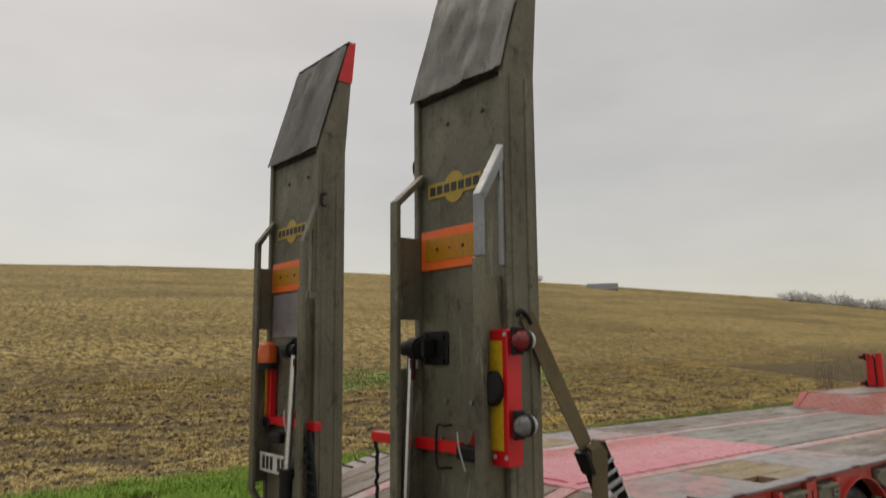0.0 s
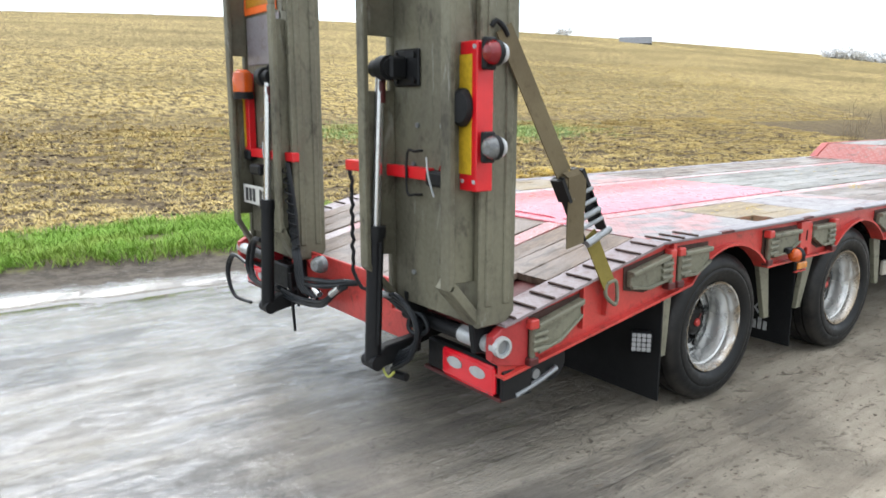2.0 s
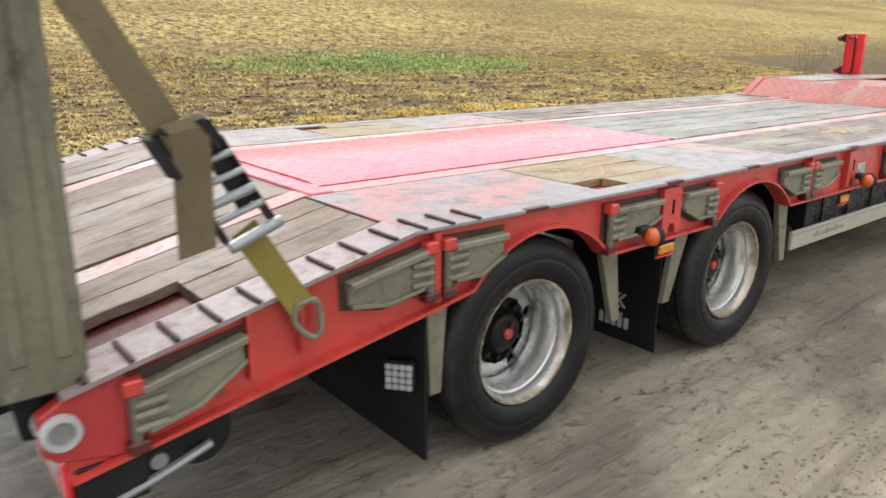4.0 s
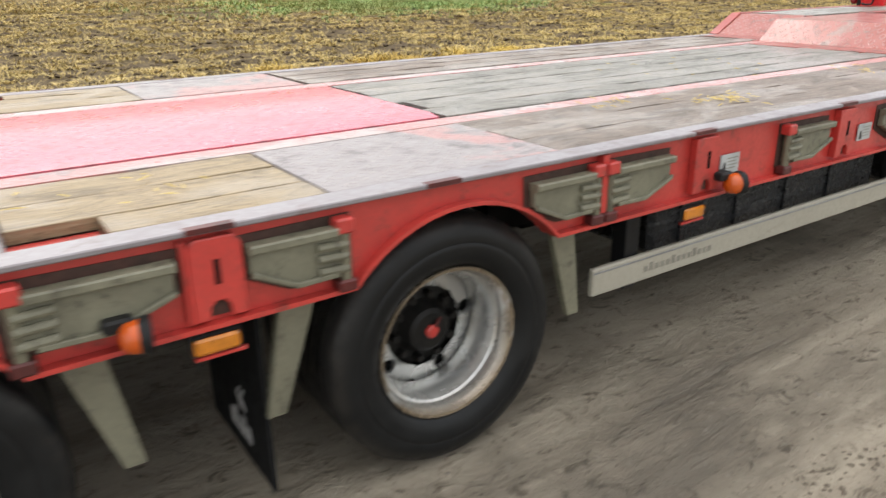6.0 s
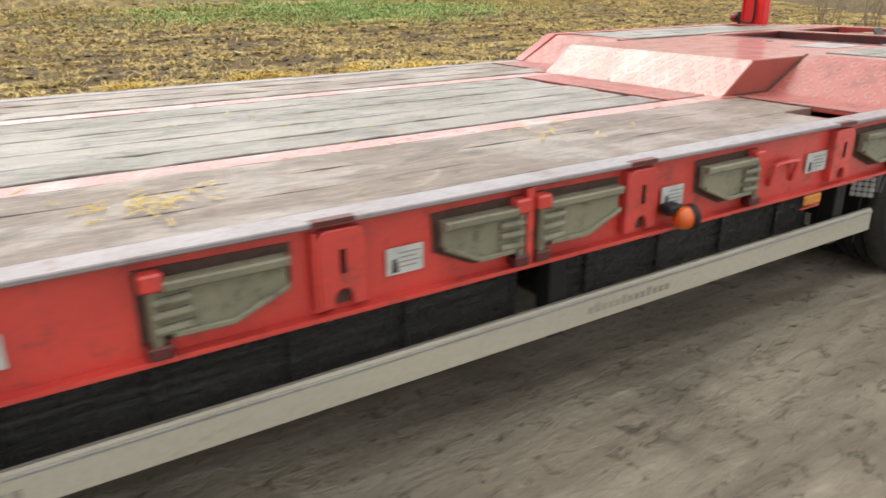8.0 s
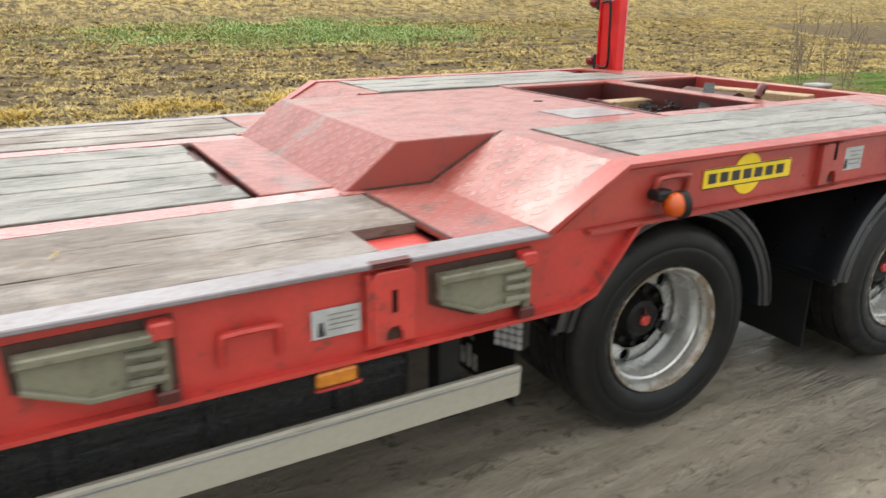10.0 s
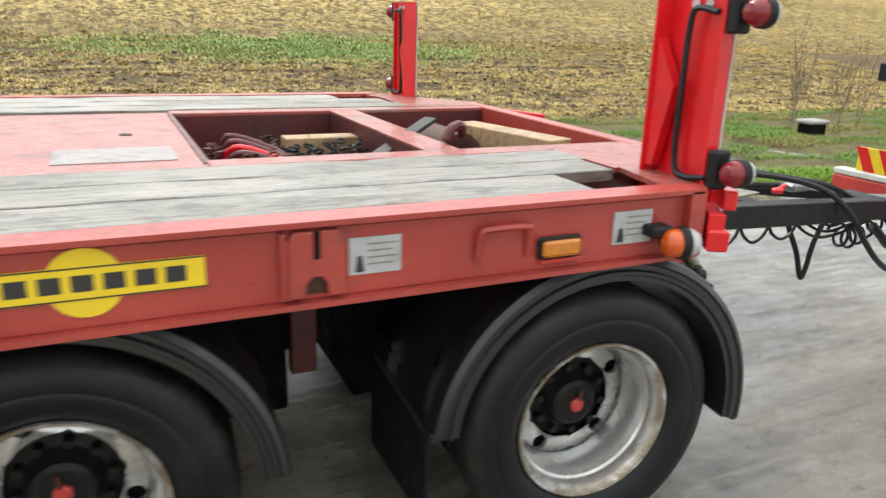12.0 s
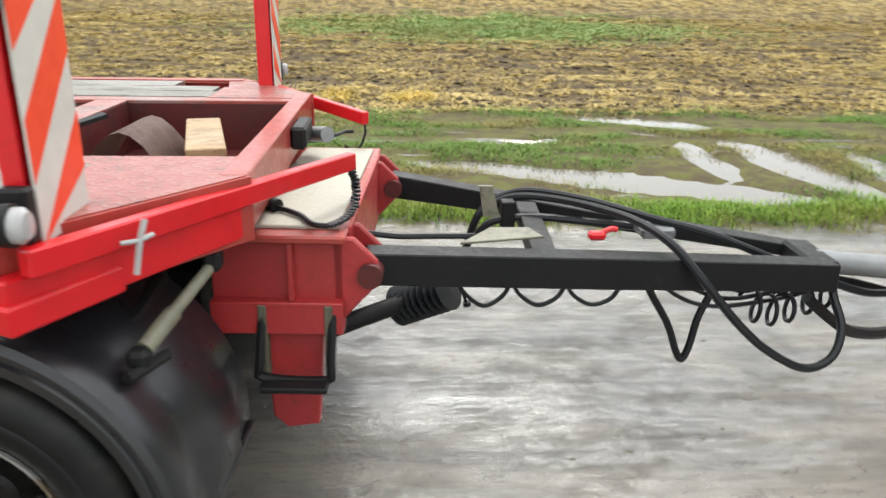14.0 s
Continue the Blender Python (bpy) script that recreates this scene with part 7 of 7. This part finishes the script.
curl = [(11.84 + 0.0075 * k + 0.012 * math.sin(k * 0.75), 1.02 + 0.05 * math.cos(k * 0.75), 0.50 - 0.035 * math.sin(k * 0.11) + 0.055 * math.sin(k * 0.75)) for k in range(44)]
part("curly_air_line", tube(B(), curl, 0.008, 6, 3), HOSE, trailer, "coiled black air line")
for i in range(4):
    part("air_line", tube(B(), [(11.47 + 0.07 * i, 1.02, 0.62), (11.58 + 0.07 * i, 1.0 + 0.02 * i, 0.53 + 0.015 * i), (11.72 + 0.06 * i, 1.0 + 0.02 * i, 0.49 + 0.02 * i), (11.95, 1.03, 0.50 + 0.03 * i), (12.2, 1.06, 0.54 + 0.01 * i), (12.45, 1.10, 0.50)], 0.008, 6, 5), HOSE, trailer)
part("flat_belt", tube(B(), [(12.02, 0.95, 0.54), (12.12, 0.95, 0.46), (12.22, 0.97, 0.40), (12.40, 1.02, 0.37), (12.6, 1.1, 0.40)], 0.022, 6, 4), HOSE, trailer)
part("supply_cable", tube(B(), [(10.50, 0.90, 0.80), (10.60, 0.94, 0.775), (10.72, 0.97, 0.765), (10.86, 1.0, 0.755)], 0.010, 6, 5), HOSE, trailer)
bellows = B()
lathe(bellows, [(0.0005, -0.125)] + [(0.052 if i % 2 else 0.080, -0.12 + 0.24 * i / 16) for i in range(17)] + [(0.0005, 0.125)], 22, False)
axis = Vector((0.11, -0.07, 0.07)).to_track_quat("Y", "Z").to_matrix().to_4x4()
part("rubber_bellows", bellows, HOSE, trailer, "ribbed black rubber bellows", at=Matrix.Translation((10.70, 1.238, 0.432)) @ axis)
part("steer_bar", cyl(B(), (10.25, 1.08, 0.34), (10.62, 1.24, 0.41), 0.035, seg=12), BLACK, trailer)
damper = part("damper", cyl(B(), (10.140, 0.42, 0.875), (10.045, 0.165, 0.775), 0.015, seg=14), OLIVE_LID, trailer, "pale gas damper on the mudguard")
part("end_joint", box(B(), 10.12, 10.165, 0.40, 0.45, 0.860, 0.915, 0.01), BLACK, damper)
part("damper_sleeve", cyl(B(), (10.083, 0.268, 0.815), (10.045, 0.165, 0.775), 0.021, seg=14), OLIVE_LID, damper)
part("end_joint", box(B(), 10.015, 10.062, 0.125, 0.175, 0.738, 0.785, 0.012), BLACK, damper)
part("damper_rod", cyl(B(), (10.03, 0.09, 0.745), (10.075, 0.22, 0.735), 0.014, seg=8), BLACK, damper)
part("socket_block", box(B(), 10.225, 10.28, 1.30, 1.55, 0.98, 1.06, 0.01), BLACK, trailer)
part("socket", cyl(B(), (10.25, 1.62, 0.98), (10.34, 1.50, 1.0), 0.03, seg=14), GALV, trailer)

# ---- loose gear in the well ----
def chain_heap(name, cx, cy, z, sx, sy, material, label, seed, n=26):
    rn = random.Random(seed)
    heap = thing(name, label, "chain", (cx, cy, z))
    for i in range(n):
        link = mesh_of("link", tube(B(), [(-0.017, 0, 0), (-0.012, 0.010, 0), (0.012, 0.010, 0), (0.017, 0, 0), (0.012, -0.010, 0), (-0.012, -0.010, 0), (-0.017, 0, 0)], 0.0048, 5, 2), material) if i == 0 else link
        part("link", link, None, heap, at=pose(rn.uniform(-sx, sx), rn.uniform(-sy, sy), 0.02 + 0.13 * rn.random(), rn.uniform(-50, 50), rn.uniform(-50, 50), rn.uniform(0, 360)))
    return heap


WELL = 0.872
chain_heap("lashing_chain", 8.88, 1.15, WELL, 0.14, 0.34, RED_DARK, "heap of rusty red lashing chain in the well", 3, 170)
chain_heap("lashing_chain", 9.18, 1.15, WELL, 0.17, 0.34, BLACK, "dark steel lashing chain in the well", 4, 170)


def sling(name, pts, r, material, label):
    ob = thing(name, label, "strap")
    part("webbing", tube(B(), pts, r, 8, 5), material, ob)


rn = random.Random(21)
for j in range(4):
    sling("red_sling", [(8.78 + 0.02 * j, 1.20 + 0.05 * j, WELL + 0.05), (8.84, 1.12 + 0.07 * j, WELL + 0.15 + 0.01 * j), (8.95 + 0.02 * j, 1.10 + 0.05 * j, WELL + 0.13), (9.03, 1.05 + 0.03 * j, WELL + 0.10), (8.98, 0.95, WELL + 0.05)], 0.013, RED_SIGN if j == 1 else RED_DARK, "bundled dirty red lifting sling in the well")
bar_ = thing("pry_bar", "black steel bar leaning over the cross member", "bar")
part("bar", web_strip(B(), (9.05, 0.80, WELL + 0.07), (9.62, 1.25, NECK + 0.03), 0.055, 0.014, (-0.6, 0.8, 0)), BLACK, bar_)
for x0, x1, y0, y1, h, mt, lb in ((9.08, 9.46, 1.42, 1.52, 0.15, WOOD_BLOCK, "raw timber beam lying in the well"), (-0.06, 0.06, -0.29, 0.29, 0.19, WOOD_BLOCK, "square raw timber beam lying across the front well")):
    part_ = tagged(part("timber_block", box(B(), x0, x1, y0, y1, WELL, WELL + h, 0.004), mt, at=pose(9.955, 1.20, 0, 0, 0, 14) if x0 < 0 else None), lb, "timber")
drum_ = thing("rubber_mat", "curled brown rubber mat in the front well", "mat")
bm = B()
rows = [[bm.verts.new((9.56 + 0.28 * a / 8, 1.12 + 0.36 * b, WELL + 0.06 + 0.14 * math.sin(a / 8 * math.pi))) for b in range(2)] for a in range(9)]
for p, q in zip(rows, rows[1:]):
    bm.faces.new((p[0], p[1], q[1], q[0]))
bmesh.ops.solidify(bm, geom=list(bm.faces), thickness=0.012)
part("sheet", bm, worn("worn_brown_mat", (0.235, 0.145, 0.118), (0.180, 0.108, 0.088), (0.10, 0.065, 0.052), 6.0, 0.3, (0.5, 0.8)), drum_)
yl = thing("yellow_tag", "small yellow plastic tag on the chain", "tag")
part("tag", box(B(), 9.06, 9.13, 0.80, 0.85, WELL + 0.10, WELL + 0.13, 0.008), YELLOW, yl)
hk = thing("steel_hook", "rusty steel hook resting on the front well edge", "hook")
part("hook", tube(B(), [(9.50, 0.85, NECK + 0.01), (9.53, 0.86, NECK + 0.05), (9.57, 0.88, NECK + 0.055), (9.59, 0.90, NECK + 0.02)], 0.018, 8, 4), RED_DARK, hk)

# ---- towing truck: only its tail comes into view ----
truck = thing("towing_truck", "tail of a parked truck with red and yellow striped bumper board", "truck", (13.05, 0.75, 0.0))
part("bumper", box(B(), 0.0, 0.10, -1.15, 1.25, 0.56, 0.60, 0.006), REF_WHITE, truck)
part("under_bar", box(B(), 0.0, 0.08, -1.15, 1.25, 0.44, 0.555, 0.008), RED, truck)
board = part("striped_board", box(B(), 0.02, 0.03, -1.15, 1.10, 0.605, 0.765, 0.003), YELLOW, truck, "yellow board with red diagonal stripes")
for k in range(14):
    y = -1.12 + k * 0.16
    part("stripe", prism(B(), [(y, 0.606), (y + 0.08, 0.606), (y + 0.16, 0.764), (y + 0.08, 0.764)], "x", 0.0165, 0.0195), RED_SIGN, board)
plate_ = part("number_plate", box(B(), 0.01, 0.016, 0.36, 0.88, 0.775, 0.885, 0.003), WHITE, truck, "white number plate with dark bars")
part("blue_band", box(B(), 0.0075, 0.0098, 0.83, 0.875, 0.778, 0.882), BLUE, plate_)
for i in range(6):
    part("dark_bar", box(B(), 0.0075, 0.0098, 0.75 - i * 0.065, 0.79 - i * 0.065, 0.795, 0.865), INK, plate_)
for y0, y1 in ((0.42, 0.86), (-0.86, -0.42)):
    tl = part("tail_lamp", box(B(), 0.0, 0.06, y0 - 0.02, y1 + 0.02, 0.90, 1.03, 0.01), REF_WHITE, truck)
    part("lens", box(B(), -0.015, 0.0, y0, y1 - 0.06, 0.91, 1.02, 0.008), LENS_RED, tl)
part("tail_frame", box(B(), 0.10, 2.6, -0.45, 0.45, 0.62, 0.95, 0.01), BLACK, truck)
part("rear_light_bar", box(B(), 0.0, 0.05, -0.2, 0.80, 1.10, 1.16, 0.008), BLACK, truck)
for y in (-0.9, 0.9):
    w = part("wheel", T_ME, None, truck, "black truck tyre", pose(1.3, y, 0.39))
    part("rim", R_ME, None, w)
part("body_floor", box(B(), 0.05, 2.7, -1.15, 1.10, 1.20, 1.32, 0.01), BLACK, truck)
part("tow_jaw", box(B(), -0.30, 0.10, 0.45, 0.62, 0.68, 0.90, 0.02), BLACK, truck)

# ---- far off ----
culv = thing("culvert_head", "dark culvert mouth with a pale concrete cap in the verge", "culvert", (18.0, 6.15, ground_z(18.0, 6.15)))
part("cap", box(B(), -0.20, 0.20, -0.15, 0.15, 0.17, 0.23, 0.02), CONCRETE, culv)
part("mouth", box(B(), -0.17, 0.17, -0.12, 0.12, -0.05, 0.17, 0.02), UNDER, culv)
TWIG = plain("dry_stalk", (0.23, 0.175, 0.11), 0.8)


def dry_weed(x, y, h, seed):
    rn = random.Random(seed)
    w = thing("dry_weed", "leafless brown weed stalks standing in the verge", "weed", (x, y, ground_z(x, y)), "dry weeds along the verge")
    for i in range(5):
        a, l = rn.uniform(0, math.tau), rn.uniform(0.05, 0.32)
        top = (math.cos(a) * l, math.sin(a) * l, h * rn.uniform(0.6, 1.1))
        bm = B()
        tube(bm, [(rn.gauss(0, 0.05), rn.gauss(0, 0.05), -0.02), (top[0] * 0.35, top[1] * 0.35, top[2] * 0.5), top], 0.0042, 4, 3)
        stem, bm = part("stalk", bm, TWIG, w), B()
        for j in range(6):
            t = rn.uniform(0.4, 1.0)
            p = Vector((top[0] * t * 0.8, top[1] * t * 0.8, top[2] * t))
            b = rn.uniform(0, math.tau)
            tube(bm, [p, p + Vector((math.cos(b) * 0.06, math.sin(b) * 0.06, 0.07)), p + Vector((math.cos(b) * 0.09, math.sin(b) * 0.09, 0.16))], 0.0035, 4, 2)
        part("twig", bm, TWIG, stem)["kind"] = "stuff"


for i, (x, y, h) in enumerate(((18.15, 6.55, 1.3), (17.9, 5.65, 1.1), (18.5, 6.9, 1.5), (18.9, 7.3, 1.2), (19.6, 6.6, 1.4), (20.3, 7.6, 1.3))):
    dry_weed(x, y, h, i + 40)

# these greys hold the haze of distance; the air itself is clear
HAZE_TREE = leaf_material("haze_tinted_foliage", (0.74, 0.745, 0.75), (0.80, 0.805, 0.81), (0.76, 0.765, 0.77))
HAZE_BARK = plain("haze_tinted_bark", (0.55, 0.55, 0.55), 0.9)
HAZE_ROOF = plain("haze_tinted_roof", (0.14, 0.143, 0.15), 0.8)
HAZE_WALL = plain("haze_tinted_wall", (0.20, 0.204, 0.21), 0.9)


def far_tree(x, y, h, seed):
    rn = random.Random(seed)
    z0 = ground_z(x, y) - h * 0.45
    tr = thing("tree", "tree on the far ridge, coloured haze grey", "tree", (x, y, z0), "trees on the far ridge")
    bm = B()
    cyl(bm, (0, 0, 0), (0, 0, h * 0.6), h * 0.03, h * 0.012, 7)
    limbs = []
    for i in range(6):
        a = i * 1.05 + rn.random()
        e = (math.cos(a) * h * rn.uniform(0.15, 0.3), math.sin(a) * h * rn.uniform(0.15, 0.3), h * rn.uniform(0.5, 0.85))
        cyl(bm, (0, 0, h * rn.uniform(0.25, 0.5)), e, h * 0.014, h * 0.004, 5)
        limbs.append(Vector(e))
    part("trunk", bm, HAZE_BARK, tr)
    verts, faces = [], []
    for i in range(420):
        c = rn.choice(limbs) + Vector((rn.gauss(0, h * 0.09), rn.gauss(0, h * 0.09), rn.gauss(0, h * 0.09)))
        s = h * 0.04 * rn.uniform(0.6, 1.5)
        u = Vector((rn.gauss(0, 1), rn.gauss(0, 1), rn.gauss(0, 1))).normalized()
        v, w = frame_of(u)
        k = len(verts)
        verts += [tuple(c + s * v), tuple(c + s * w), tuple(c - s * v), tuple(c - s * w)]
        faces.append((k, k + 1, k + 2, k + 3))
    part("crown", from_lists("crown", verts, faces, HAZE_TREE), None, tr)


def at_bearing(az, dist):
    return -2.1 + dist * math.cos(radians(az)), -2.1 + dist * math.sin(radians(az))


ridge = [(43.6, 190, 3.6), (44.2, 192, 3.0)] + [(26.0 - 0.42 * k, 262 + 1.5 * k, 4.4 + 2.2 * math.sin(k * 0.55) ** 2 + (k % 3) * 0.5) for k in range(26)]
for i, (az, d, h) in enumerate(ridge):
    far_tree(*at_bearing(az, d), h, i + 3)
hx, hy = at_bearing(38.6, 186)
house = thing("farmhouse", "farmhouse roof behind the ridge, coloured haze grey", "house", (hx, hy, ground_z(hx, hy) - 2.2))
house.rotation_euler = (0, 0, radians(-52))
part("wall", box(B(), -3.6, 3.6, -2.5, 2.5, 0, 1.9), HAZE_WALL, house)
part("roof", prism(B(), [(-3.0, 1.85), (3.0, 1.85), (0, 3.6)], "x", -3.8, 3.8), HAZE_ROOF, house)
